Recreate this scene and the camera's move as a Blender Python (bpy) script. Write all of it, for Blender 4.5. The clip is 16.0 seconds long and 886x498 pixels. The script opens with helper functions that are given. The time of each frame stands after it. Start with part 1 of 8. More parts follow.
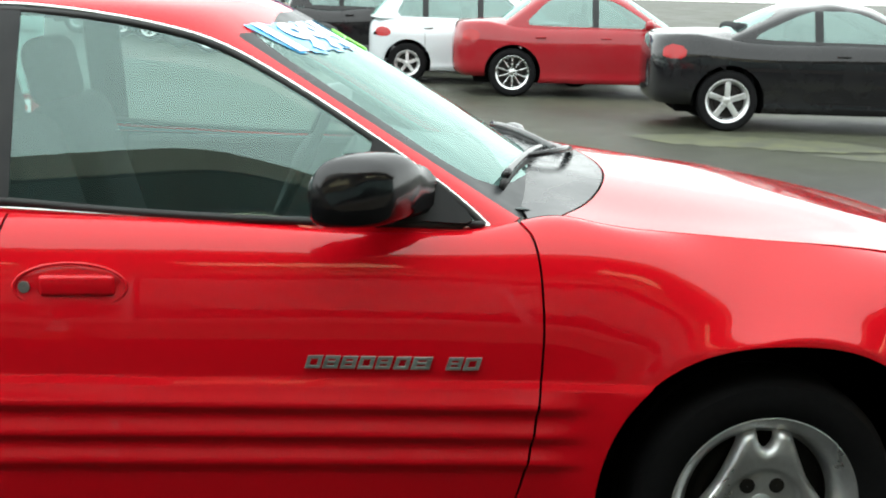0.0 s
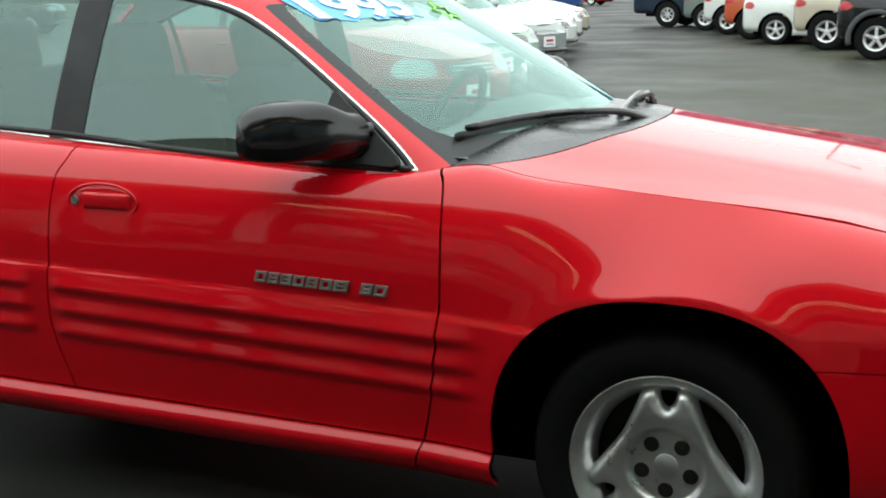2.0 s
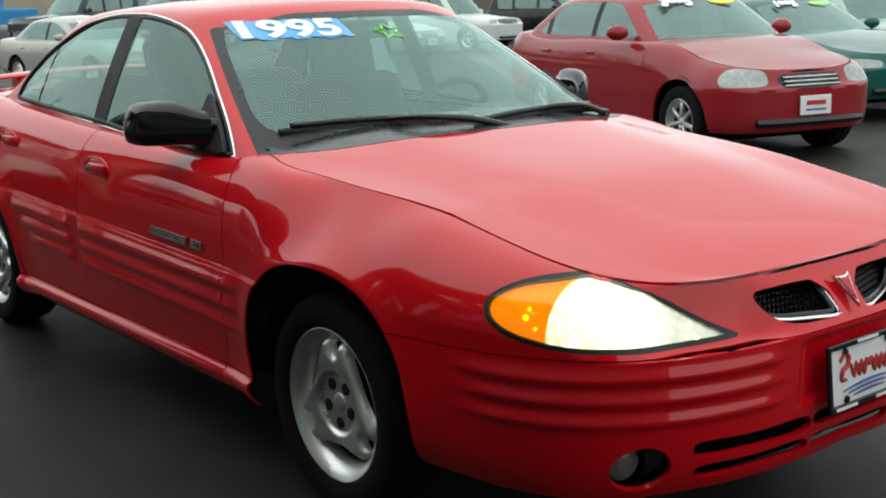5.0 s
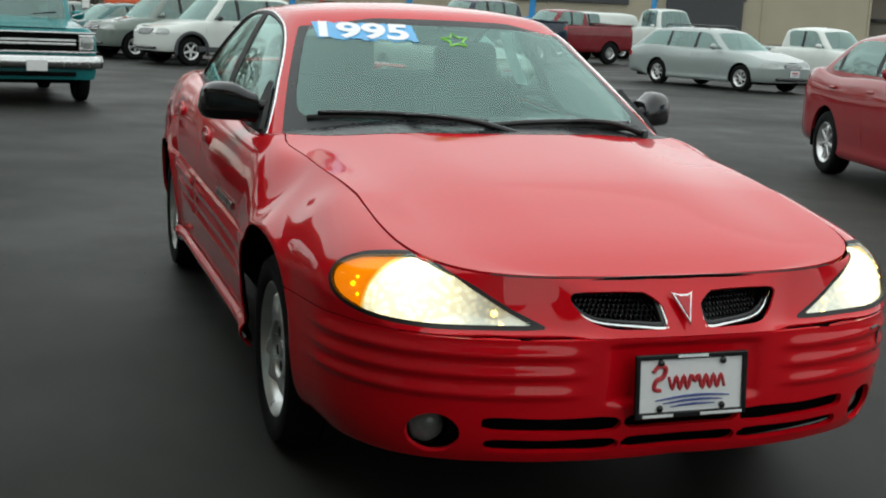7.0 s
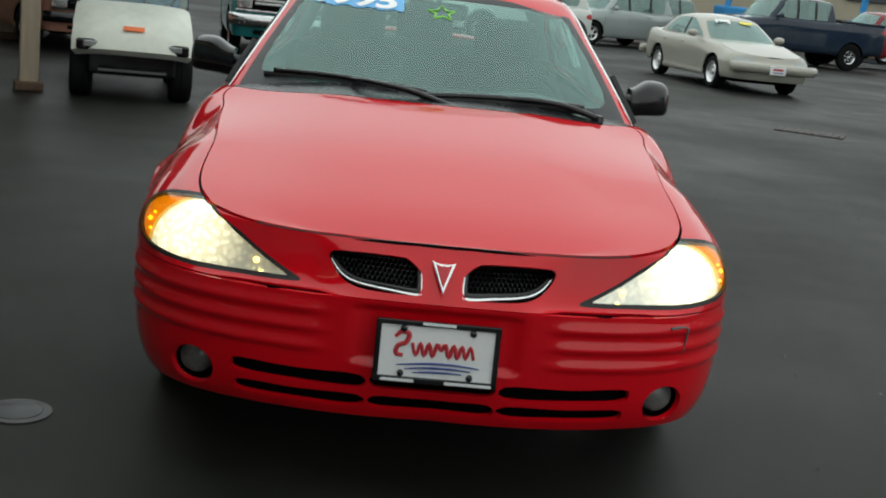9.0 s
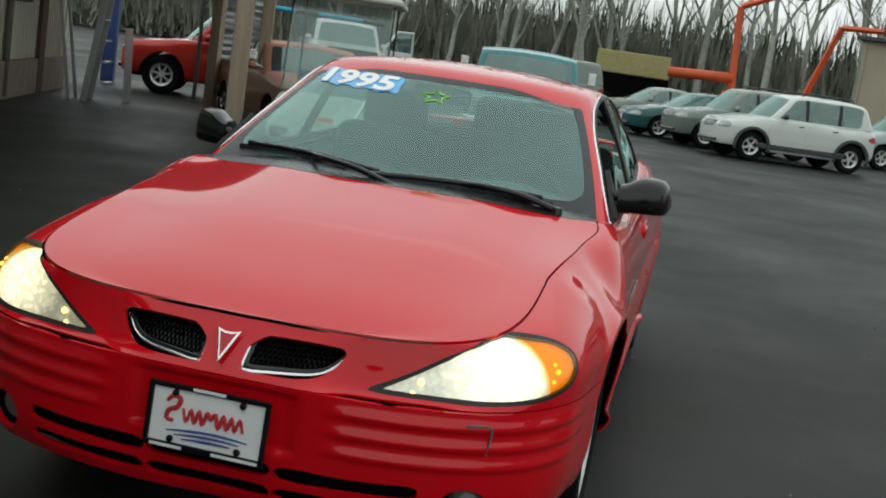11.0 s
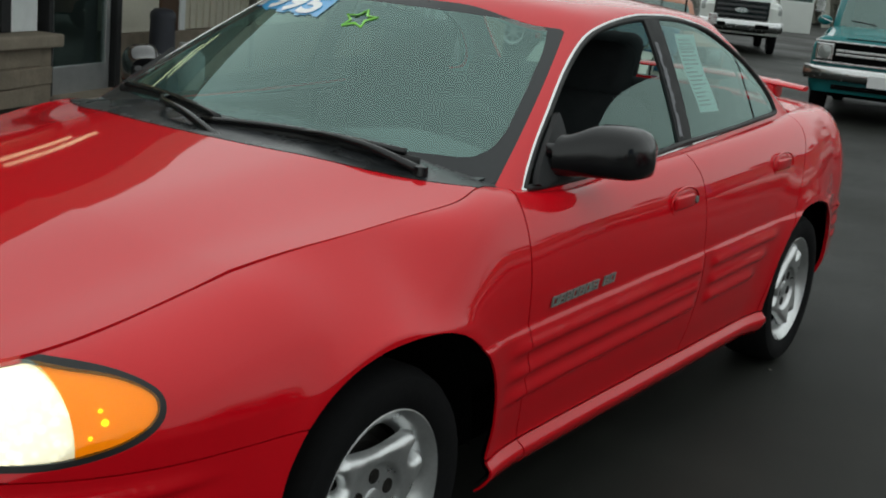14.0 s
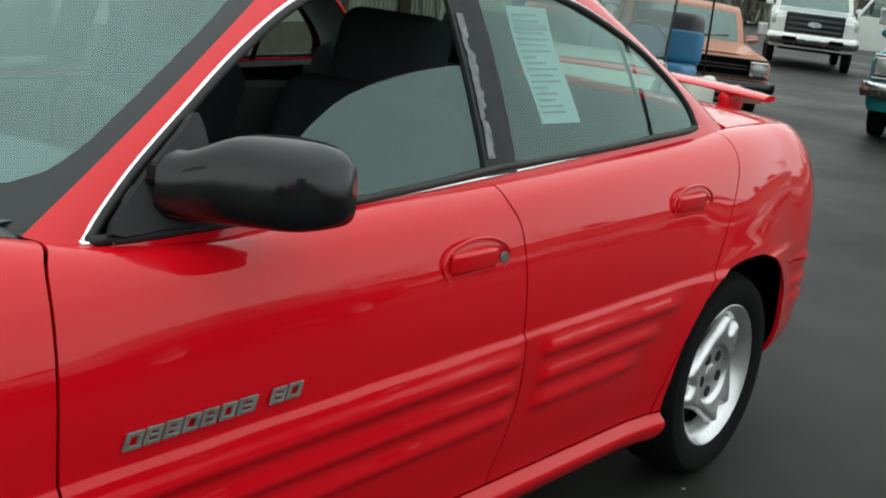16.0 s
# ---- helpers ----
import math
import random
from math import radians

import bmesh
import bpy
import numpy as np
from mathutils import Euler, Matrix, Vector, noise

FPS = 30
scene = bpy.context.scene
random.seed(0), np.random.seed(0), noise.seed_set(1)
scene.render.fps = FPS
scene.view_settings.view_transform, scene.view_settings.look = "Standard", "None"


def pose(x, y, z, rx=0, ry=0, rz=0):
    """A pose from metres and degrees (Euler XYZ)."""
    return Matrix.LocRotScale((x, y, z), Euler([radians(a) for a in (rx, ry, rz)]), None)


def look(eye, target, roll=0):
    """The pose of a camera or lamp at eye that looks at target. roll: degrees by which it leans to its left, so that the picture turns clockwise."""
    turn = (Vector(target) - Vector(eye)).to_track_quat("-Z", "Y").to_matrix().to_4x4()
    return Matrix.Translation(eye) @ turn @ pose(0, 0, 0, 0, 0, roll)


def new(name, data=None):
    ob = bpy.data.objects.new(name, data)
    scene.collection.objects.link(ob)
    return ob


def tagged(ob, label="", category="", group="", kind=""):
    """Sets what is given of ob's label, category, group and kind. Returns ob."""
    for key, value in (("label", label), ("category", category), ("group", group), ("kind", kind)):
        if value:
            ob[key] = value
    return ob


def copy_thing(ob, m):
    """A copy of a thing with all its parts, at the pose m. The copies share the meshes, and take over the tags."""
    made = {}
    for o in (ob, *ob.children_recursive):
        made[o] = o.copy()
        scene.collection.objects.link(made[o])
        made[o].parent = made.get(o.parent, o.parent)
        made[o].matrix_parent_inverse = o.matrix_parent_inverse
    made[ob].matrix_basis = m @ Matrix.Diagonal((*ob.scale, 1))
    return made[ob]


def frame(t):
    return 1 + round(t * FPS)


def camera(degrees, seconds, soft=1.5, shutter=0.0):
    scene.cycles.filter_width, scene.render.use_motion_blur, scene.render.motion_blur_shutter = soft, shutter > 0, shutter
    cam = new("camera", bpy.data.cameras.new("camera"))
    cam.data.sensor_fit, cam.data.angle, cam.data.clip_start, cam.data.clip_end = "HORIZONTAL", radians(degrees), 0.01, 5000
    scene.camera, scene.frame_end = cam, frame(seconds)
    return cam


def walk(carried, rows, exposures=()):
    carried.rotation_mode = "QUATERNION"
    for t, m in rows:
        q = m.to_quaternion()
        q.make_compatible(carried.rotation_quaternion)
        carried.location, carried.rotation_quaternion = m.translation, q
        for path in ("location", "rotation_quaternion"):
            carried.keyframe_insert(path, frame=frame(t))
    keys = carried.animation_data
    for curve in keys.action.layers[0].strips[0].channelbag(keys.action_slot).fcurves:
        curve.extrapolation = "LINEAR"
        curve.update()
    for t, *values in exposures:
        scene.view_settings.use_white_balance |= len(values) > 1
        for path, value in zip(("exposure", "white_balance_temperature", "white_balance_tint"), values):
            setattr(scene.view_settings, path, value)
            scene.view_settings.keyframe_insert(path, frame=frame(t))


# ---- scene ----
cam = camera(40.8, 16.0, soft=2.0)
PATH = [
    (0, (-0.938, -3.179, 1.383), (-0.733, -1.235, 0.963), 1.4),
    (0.5, (-0.563, -3.311, 1.37), (-0.658, -1.363, 0.925), 3.3),
    (1, (-0.197, -3.336, 1.352), (-0.484, -1.399, 0.944), -2.1),
    (1.5, (0.198, -3.258, 1.36), (-0.297, -1.367, 0.936), -2.6),
    (2, (0.57, -3.237, 1.329), (-0.223, -1.453, 0.897), -0.9),
    (2.5, (0.929, -3.198, 1.347), (0.062, -1.437, 0.965), -1.6),
    (3, (1.29, -3.067, 1.366), (0.255, -1.402, 0.966), 0.1),
    (3.5, (1.646, -3.003, 1.341), (0.464, -1.427, 0.995), 0.1),
    (4, (2.006, -2.886, 1.353), (0.699, -1.42, 0.975), -1.3),
    (4.5, (2.321, -2.655, 1.363), (0.894, -1.31, 0.968), 2.8),
    (4.7, (2.436, -2.584, 1.349), (0.955, -1.299, 0.955), 0.3),
    (6.8, (3.508, -1.655, 1.333), (1.689, -0.928, 0.928), 3.7),
    (7, (3.576, -1.548, 1.327), (1.721, -0.902, 0.952), 2.5),
    (7.5, (3.687, -1.211, 1.35), (1.806, -0.662, 0.949), 5.3),
    (8, (3.789, -0.909, 1.343), (1.868, -0.479, 0.987), 2.9),
    (8.5, (3.91, -0.569, 1.371), (1.954, -0.343, 1.017), 4.1),
    (9, (3.951, -0.204, 1.376), (2.003, -0.075, 0.941), 6.2),
    (9.2, (3.972, -0.067, 1.387), (2.01, 0.05, 1.017), 5.1),
    (11.3, (3.575, 1.245, 1.424), (1.678, 0.727, 1.058), 9.6),
    (11.5, (3.482, 1.37, 1.447), (1.613, 0.777, 1.055), 9.9),
    (12, (3.223, 1.595, 1.411), (1.388, 0.884, 1.057), 6.8),
    (12.5, (2.93, 1.788, 1.424), (1.17, 0.918, 1.039), 4.2),
    (13, (2.621, 1.975, 1.417), (0.997, 0.884, 1.003), 9.0),
    (13.5, (2.298, 2.078, 1.389), (0.683, 0.975, 0.975), 6.0),
    (14, (1.96, 2.194, 1.439), (0.324, 1.142, 0.974), 5.7),
    (14.5, (1.56, 2.228, 1.383), (0.016, 1.045, 0.916), 7.4),
    (15, (1.16, 2.168, 1.38), (-0.42, 1.046, 0.886), 4.6),
    (15.5, (0.8, 2.155, 1.368), (-0.809, 1.048, 0.938), 2.8),
    (16, (0.411, 2.154, 1.353), (-1.149, 0.989, 0.893), 6.9),
]
walk(cam, [(t, look(eye, target, roll)) for t, eye, target, roll in PATH],
     exposures=[(0, 0.42, 6350, 1), (0.5, 0.25, 6350, 1), (1, 0.18, 6350, 1), (2, 0.08, 6350, 1), (3, -0.12, 6350, 1), (4, -0.3, 6350, 1), (4.7, -0.5, 6350, 1), (7, -0.75, 6350, 1), (9, -0.9, 6350, 1), (12, -1.13, 6350, 1), (14, -1.26, 6350, 1), (15, -1.0, 6350, 1), (16, -0.62, 6350, 1)])

# ---------------------------------------------------------------- light
world = bpy.data.worlds.new("overcast_sky")
world.use_nodes = True
scene.world = world
nodes, links = world.node_tree.nodes, world.node_tree.links
sky = nodes.new("ShaderNodeTexSky")
sky.sky_type, sky.sun_disc = "NISHITA", False
sky.sun_elevation, sky.sun_rotation = radians(74), radians(249)
sky.air_density, sky.dust_density, sky.ozone_density = 1.0, 0.0, 1.0
grey = nodes.new("ShaderNodeHueSaturation")
grey.inputs["Saturation"].default_value = 0.04
grey.inputs["Value"].default_value = 1.9
links.new(sky.outputs[0], grey.inputs["Color"])
# an overcast sky is brightest overhead
way, height, lift, deck_of_cloud = nodes.new("ShaderNodeTexCoord"), nodes.new("ShaderNodeSeparateXYZ"), nodes.new("ShaderNodeMapRange"), nodes.new("ShaderNodeMix")
lift.inputs["To Min"].default_value, lift.inputs["To Max"].default_value = 0.85, 2.4
deck_of_cloud.data_type, deck_of_cloud.blend_type = "RGBA", "MULTIPLY"
deck_of_cloud.inputs["Factor"].default_value = 1.0
links.new(way.outputs["Generated"], height.inputs[0])
links.new(height.outputs["Z"], lift.inputs[0])
links.new(grey.outputs[0], deck_of_cloud.inputs["A"])
links.new(lift.outputs[0], deck_of_cloud.inputs["B"])
links.new(deck_of_cloud.outputs["Result"], nodes["Background"].inputs["Color"])
nodes["Background"].inputs["Strength"].default_value = 0.15

sun_data = bpy.data.lights.new("veiled_sun", "SUN")
sun_data.energy, sun_data.angle, sun_data.color = 0.9, radians(150), (1.0, 0.98, 0.95)
sun = new("veiled_sun", sun_data)
sun.matrix_basis = look((0, 0, 30), (-8.0, 3.0, 0))


# ---------------------------------------------------------------- materials
def shader(name):
    m = bpy.data.materials.new(name)
    m.use_nodes = True
    return m, m.node_tree.nodes, m.node_tree.links, m.node_tree.nodes["Principled BSDF"]


def texture(nodes, links, scale, detail=4.0, rough=0.55, stretch=None, object_space=True):
    tc = nodes.new("ShaderNodeTexCoord")
    out = tc.outputs["Object" if object_space else "Generated"]
    if stretch:
        mp = nodes.new("ShaderNodeMapping")
        mp.inputs["Scale"].default_value = stretch
        links.new(out, mp.inputs[0])
        out = mp.outputs[0]
    nz = nodes.new("ShaderNodeTexNoise")
    nz.inputs["Scale"].default_value, nz.inputs["Detail"].default_value, nz.inputs["Roughness"].default_value = scale, detail, rough
    links.new(out, nz.inputs["Vector"])
    return nz.outputs["Fac"]


def ramp(nodes, links, fac, stops):
    r = nodes.new("ShaderNodeValToRGB")
    while len(r.color_ramp.elements) < len(stops):
        r.color_ramp.elements.new(0.5)
    for e, (pos, col) in zip(r.color_ramp.elements, stops):
        e.position, e.color = pos, (*col, 1) if len(col) == 3 else col
    links.new(fac, r.inputs[0])
    return r.outputs[0]


def bump(nodes, links, height, strength, distance, target):
    b = nodes.new("ShaderNodeBump")
    b.inputs["Strength"].default_value, b.inputs["Distance"].default_value = strength, distance
    links.new(height, b.inputs["Height"])
    links.new(b.outputs[0], target.inputs["Normal"])


def surface(name, colour, rough=0.6, metal=0.0, vary=0.25, scale=8.0, grain=60.0, relief=0.0, relief_size=0.002, coat=0.0, spec=0.5, stretch=None, rough_vary=0.1):
    """A plain material with variation at two scales in colour, gloss and relief."""
    m, n, l, b = shader(name)
    big, small = texture(n, l, scale, 5, stretch=stretch), texture(n, l, grain, 3, stretch=stretch)
    mix = n.new("ShaderNodeMath")
    mix.operation = "MULTIPLY_ADD"
    l.new(small, mix.inputs[0])
    mix.inputs[1].default_value = 0.35
    l.new(big, mix.inputs[2])
    lo = tuple(c * (1 - vary) for c in colour)
    hi = tuple(min(1, c * (1 + vary)) for c in colour)
    l.new(ramp(n, l, mix.outputs[0], [(0.4, lo), (0.95, hi)]), b.inputs["Base Color"])
    rr = n.new("ShaderNodeMapRange")
    rr.inputs["From Min"].default_value, rr.inputs["From Max"].default_value = 0.3, 0.75
    rr.inputs["To Min"].default_value, rr.inputs["To Max"].default_value = max(0.02, rough - rough_vary), min(1, rough + rough_vary)
    l.new(big, rr.inputs[0])
    l.new(rr.outputs[0], b.inputs["Roughness"])
    b.inputs["Metallic"].default_value = metal
    b.inputs["Specular IOR Level"].default_value = spec
    b.inputs["Coat Weight"].default_value = coat
    b.inputs["Coat Roughness"].default_value = 0.04
    if relief:
        bump(n, l, small, relief, relief_size, b)
    return m


def car_paint(name, colour, rough=0.32, dirt=0.06, metal=0.0, coat=1.0):
    """Car paint under clear coat, with a film of dust and faint waviness."""
    m, n, l, b = shader(name)
    film, fleck = texture(n, l, 2.3, 6, 0.65), texture(n, l, 900.0, 2)
    dusty = tuple(c * (1 - dirt) + 0.16 * dirt for c in colour)
    mix = n.new("ShaderNodeMix")
    mix.data_type = "RGBA"
    mix.inputs["A"].default_value, mix.inputs["B"].default_value = (*colour, 1), (*dusty, 1)
    l.new(ramp(n, l, film, [(0.42, (0, 0, 0)), (0.72, (1, 1, 1))]), mix.inputs["Factor"])
    hsv = n.new("ShaderNodeHueSaturation")
    l.new(mix.outputs["Result"], hsv.inputs["Color"])
    vr = n.new("ShaderNodeMapRange")
    vr.inputs["To Min"].default_value, vr.inputs["To Max"].default_value = 0.9, 1.1
    l.new(fleck, vr.inputs[0])
    l.new(vr.outputs[0], hsv.inputs["Value"])
    l.new(hsv.outputs[0], b.inputs["Base Color"])
    b.inputs["Roughness"].default_value, b.inputs["Metallic"].default_value = rough, metal
    b.inputs["Coat Weight"].default_value = coat
    b.inputs["Coat IOR"].default_value = 1.45
    b.inputs["Specular IOR Level"].default_value = 0.02
    cr = n.new("ShaderNodeMapRange")
    cr.inputs["From Min"].default_value, cr.inputs["From Max"].default_value = 0.35, 0.8
    cr.inputs["To Min"].default_value, cr.inputs["To Max"].default_value = 0.02, 0.055
    l.new(film, cr.inputs[0])
    l.new(cr.outputs[0], b.inputs["Coat Roughness"])
    wave = n.new("ShaderNodeBump")
    wave.inputs["Strength"].default_value, wave.inputs["Distance"].default_value = 0.05, 0.004
    l.new(texture(n, l, 5.0, 1), wave.inputs["Height"])
    l.new(wave.outputs[0], b.inputs["Coat Normal"])
    return m


def pane(name, tint=(0.72, 0.86, 0.82), film=0.0, gloss=1.0, rough=0.0, film_colour=(0.30, 0.42, 0.40)):
    """Thin window glass: tinted see-through with a reflection that grows at grazing angles, and a film of dust that
    also puts a milky sky sheen into the colour.
    """
    m = bpy.data.materials.new(name)
    m.use_nodes = True
    n, l = m.node_tree.nodes, m.node_tree.links
    n.remove(n["Principled BSDF"])
    clear, shine, dust_haze = n.new("ShaderNodeBsdfTransparent"), n.new("ShaderNodeBsdfGlossy"), n.new("ShaderNodeBsdfDiffuse")
    clear.inputs[0].default_value = (*tint, 1)
    shine.inputs["Roughness"].default_value = rough
    shine.inputs["Color"].default_value = (0.76, 1.0, 0.94, 1)
    dust_haze.inputs[0].default_value = (*film_colour, 1)
    hazed, mix = n.new("ShaderNodeMixShader"), n.new("ShaderNodeMixShader")
    patch = texture(n, l, 3.0, 5)
    amount = n.new("ShaderNodeMapRange")
    amount.inputs["From Min"].default_value, amount.inputs["From Max"].default_value = 0.3, 0.75
    amount.inputs["To Min"].default_value, amount.inputs["To Max"].default_value = film * 0.7, film * 1.3
    l.new(patch, amount.inputs[0])
    l.new(amount.outputs[0], hazed.inputs[0])
    l.new(clear.outputs[0], hazed.inputs[1]), l.new(dust_haze.outputs[0], hazed.inputs[2])
    facing = n.new("ShaderNodeLayerWeight")
    facing.inputs[0].default_value = 0.5
    steep = n.new("ShaderNodeMath")
    steep.operation = "POWER"
    steep.inputs[1].default_value = 5.0
    l.new(facing.outputs["Facing"], steep.inputs[0])
    scaled = n.new("ShaderNodeMath")
    scaled.operation, scaled.use_clamp = "MULTIPLY_ADD", True
    scaled.inputs[1].default_value, scaled.inputs[2].default_value = 0.9, 0.085 * gloss
    l.new(steep.outputs[0], scaled.inputs[0]), l.new(scaled.outputs[0], mix.inputs[0])
    l.new(hazed.outputs[0], mix.inputs[1]), l.new(shine.outputs[0], mix.inputs[2])
    l.new(mix.outputs[0], n["Material Output"].inputs[0])
    return m


def glow(name, colour, strength, cells=0.0, bulb=None, reach=0.16):
    """A lit lamp's inside. bulb: (x, y, z) of the bulb on either side of the car, round which the reflector is brightest."""
    m, n, l, b = shader(name)
    b.inputs["Base Color"].default_value = (0.75, 0.75, 0.75, 1)
    b.inputs["Roughness"].default_value, b.inputs["Metallic"].default_value = 0.25, 0.6
    b.inputs["Emission Color"].default_value = (*colour, 1)
    b.inputs["Emission Strength"].default_value = strength
    if not cells:
        return m
    tc = n.new("ShaderNodeTexCoord")
    v = n.new("ShaderNodeTexVoronoi")
    v.inputs["Scale"].default_value = cells
    l.new(tc.outputs["Object"], v.inputs["Vector"])
    mr = n.new("ShaderNodeMapRange")
    mr.inputs["From Max"].default_value = 0.6
    mr.inputs["To Min"].default_value, mr.inputs["To Max"].default_value = strength * 1.25, strength * 0.55
    l.new(v.outputs["Distance"], mr.inputs[0])
    out = mr.outputs[0]
    if bulb:
        size, off, gap = n.new("ShaderNodeVectorMath"), n.new("ShaderNodeVectorMath"), n.new("ShaderNodeVectorMath")
        size.operation, off.operation, gap.operation = "ABSOLUTE", "SUBTRACT", "LENGTH"
        l.new(tc.outputs["Object"], size.inputs[0])
        l.new(size.outputs[0], off.inputs[0])
        off.inputs[1].default_value = bulb
        l.new(off.outputs[0], gap.inputs[0])
        fall = n.new("ShaderNodeMapRange")
        fall.interpolation_type = "SMOOTHSTEP"
        fall.inputs["From Min"].default_value, fall.inputs["From Max"].default_value = 0.03, reach
        fall.inputs["To Min"].default_value, fall.inputs["To Max"].default_value = 1.0, 0.13
        l.new(gap.outputs["Value"], fall.inputs[0])
        times = n.new("ShaderNodeMath")
        times.operation = "MULTIPLY"
        l.new(out, times.inputs[0]), l.new(fall.outputs[0], times.inputs[1])
        out = times.outputs[0]
    l.new(out, b.inputs["Emission Strength"])
    return m


RED = car_paint("red_car_paint", (0.58, 0.001, 0.009), 0.45, 0.006, coat=1.0)
BLACK_GAP = surface("black_underside", (0.003, 0.003, 0.003), 0.95, vary=0.3, spec=0.05)
TYRE = surface("tyre_rubber", (0.007, 0.007, 0.0075), 0.85, vary=0.35, scale=14, relief=0.3, spec=0.12)
ALLOY = surface("silver_alloy", (0.68, 0.69, 0.69), 0.34, 0.85, 0.18, 9, 90, relief=0.05)
DISC = surface("dark_brake_metal", (0.02, 0.018, 0.016), 0.6, 0.6, 0.4, 20)
CHROME = surface("chrome", (0.78, 0.79, 0.79), 0.12, 1.0, 0.06, 10)
BLACK_PLASTIC = surface("black_plastic", (0.006, 0.006, 0.007), 0.16, vary=0.25, scale=12, relief=0.08)
MATT_BLACK = surface("matt_black_plastic", (0.011, 0.012, 0.013), 0.7, vary=0.3, scale=14, relief=0.2)
COWL = surface("weathered_cowl_plastic", (0.022, 0.024, 0.026), 0.28, vary=0.35, scale=9, relief=0.05, spec=0.6)
SEAL = surface("rubber_seal", (0.009, 0.009, 0.009), 0.6, vary=0.25)
GREY_CLOTH = surface("grey_seat_cloth", (0.028, 0.030, 0.032), 0.95, vary=0.2, scale=18, grain=300, relief=0.4, spec=0.1)
DASH = surface("grey_dashboard", (0.10, 0.115, 0.115), 0.7, vary=0.12, scale=20, relief=0.2, spec=0.25)
LINER = surface("headliner_cloth", (0.30, 0.32, 0.31), 0.95, vary=0.08, relief=0.2, spec=0.1)
WINDSHIELD = pane("windshield_glass", (0.70, 0.86, 0.82), 0.14, 1.15, 0.0, (0.23, 0.42, 0.395))
SIDE_GLASS = pane("side_glass", (0.64, 0.79, 0.76), 0.035, 1.05, 0.0, (0.23, 0.42, 0.395))
FRIT = surface("black_glass_border", (0.02, 0.022, 0.024), 0.35, vary=0.15, spec=0.3)
LENS = pane("clear_lamp_lens", (0.93, 0.93, 0.90), 0.02, 1.0, 0.0, (0.7, 0.68, 0.6))
AMBER = pane("amber_lens", (1.0, 0.46, 0.02), 0.14, 0.45, 0.05, (0.9, 0.33, 0.004))
LAMP_ON = glow("lit_headlamp", (1.0, 0.83, 0.52), 5.4, 60, (0.80, 0.655, 0.665), 0.20)
BULB = glow("burning_bulb", (1.0, 0.95, 0.8), 30.0)
AMBER_ON = glow("lit_marker_bulb", (1.0, 0.50, 0.03), 1.35)
GLINT_ON = glow("glint_bead_glow", (1.0, 0.62, 0.12), 9.0)
WHITE_PAINT = surface("white_paint", (0.78, 0.79, 0.79), 0.4, vary=0.05)
PAPER = surface("paper", (0.78, 0.90, 0.88), 0.8, vary=0.06, spec=0.2)
LOGO_RED = surface("sign_red", (0.45, 0.02, 0.03), 0.5, vary=0.1)
LOGO_BLUE = surface("sign_blue", (0.03, 0.06, 0.25), 0.5, vary=0.1)
STICKER_BLUE = surface("sticker_blue", (0.01, 0.34, 0.74), 0.45, vary=0.1, coat=1.0)
STICKER_WHITE = surface("window_paint_white", (0.86, 0.88, 0.88), 0.5, vary=0.05, coat=1.0)
STICKER_GREEN = surface("window_paint_green", (0.30, 0.85, 0.08), 0.5, vary=0.1, coat=1.0)
STICKER_YELLOW = surface("window_paint_yellow", (0.80, 0.70, 0.05), 0.5, vary=0.1)
TAIL_RED = surface("tail_lamp_red", (0.35, 0.01, 0.012), 0.15, vary=0.1)
MIRROR = surface("mirror_glass", (0.8, 0.82, 0.82), 0.02, 1.0, 0.02)
BADGE = surface("badge_metal", (0.23, 0.24, 0.22), 0.45, 0.6, 0.3, 30)
SCUFF = surface("scuffed_plastic", (0.10, 0.10, 0.10), 0.8, vary=0.4, scale=60)

# ---------------------------------------------------------------- building kit
def spline(xs, ys):
    """A natural cubic through a few knots, as a function on arrays; straight beyond its ends."""
    pairs = sorted(zip(xs, ys))
    pairs = [q for i, q in enumerate(pairs) if i == 0 or q[0] - pairs[i - 1][0] > 0.06]
    x = np.array([p[0] for p in pairs], float)
    y = np.array([p[1] for p in pairs], float)
    n = len(x)
    h = np.diff(x)
    m = np.eye(n)
    r = np.zeros(n)
    for i in range(1, n - 1):
        m[i, i - 1 : i + 2] = h[i - 1], 2 * (h[i - 1] + h[i]), h[i]
        r[i] = 6 * ((y[i + 1] - y[i]) / h[i] - (y[i] - y[i - 1]) / h[i - 1])
    k = np.linalg.solve(m, r)

    def at(q):
        q = np.clip(np.asarray(q, float), x[0], x[-1])
        i = np.clip(np.searchsorted(x, q) - 1, 0, n - 2)
        a, b = x[i + 1] - q, q - x[i]
        return (k[i] * a**3 + k[i + 1] * b**3) / (6 * h[i]) + (y[i] / h[i] - k[i] * h[i] / 6) * a + (y[i + 1] / h[i] - k[i + 1] * h[i] / 6) * b

    return at


def ease(a, b, v):
    """0 up to a, 1 from b on, smooth between."""
    t = np.clip((np.asarray(v, float) - a) / (b - a), 0, 1)
    return t * t * (3 - 2 * t)


def round_max(a, b, r):
    """The greater of two distances, with the corner between them rounded to radius r."""
    u, v = np.maximum(r + a, 0), np.maximum(r + b, 0)
    return np.minimum(-r, np.maximum(a, b)) + np.hypot(u, v)


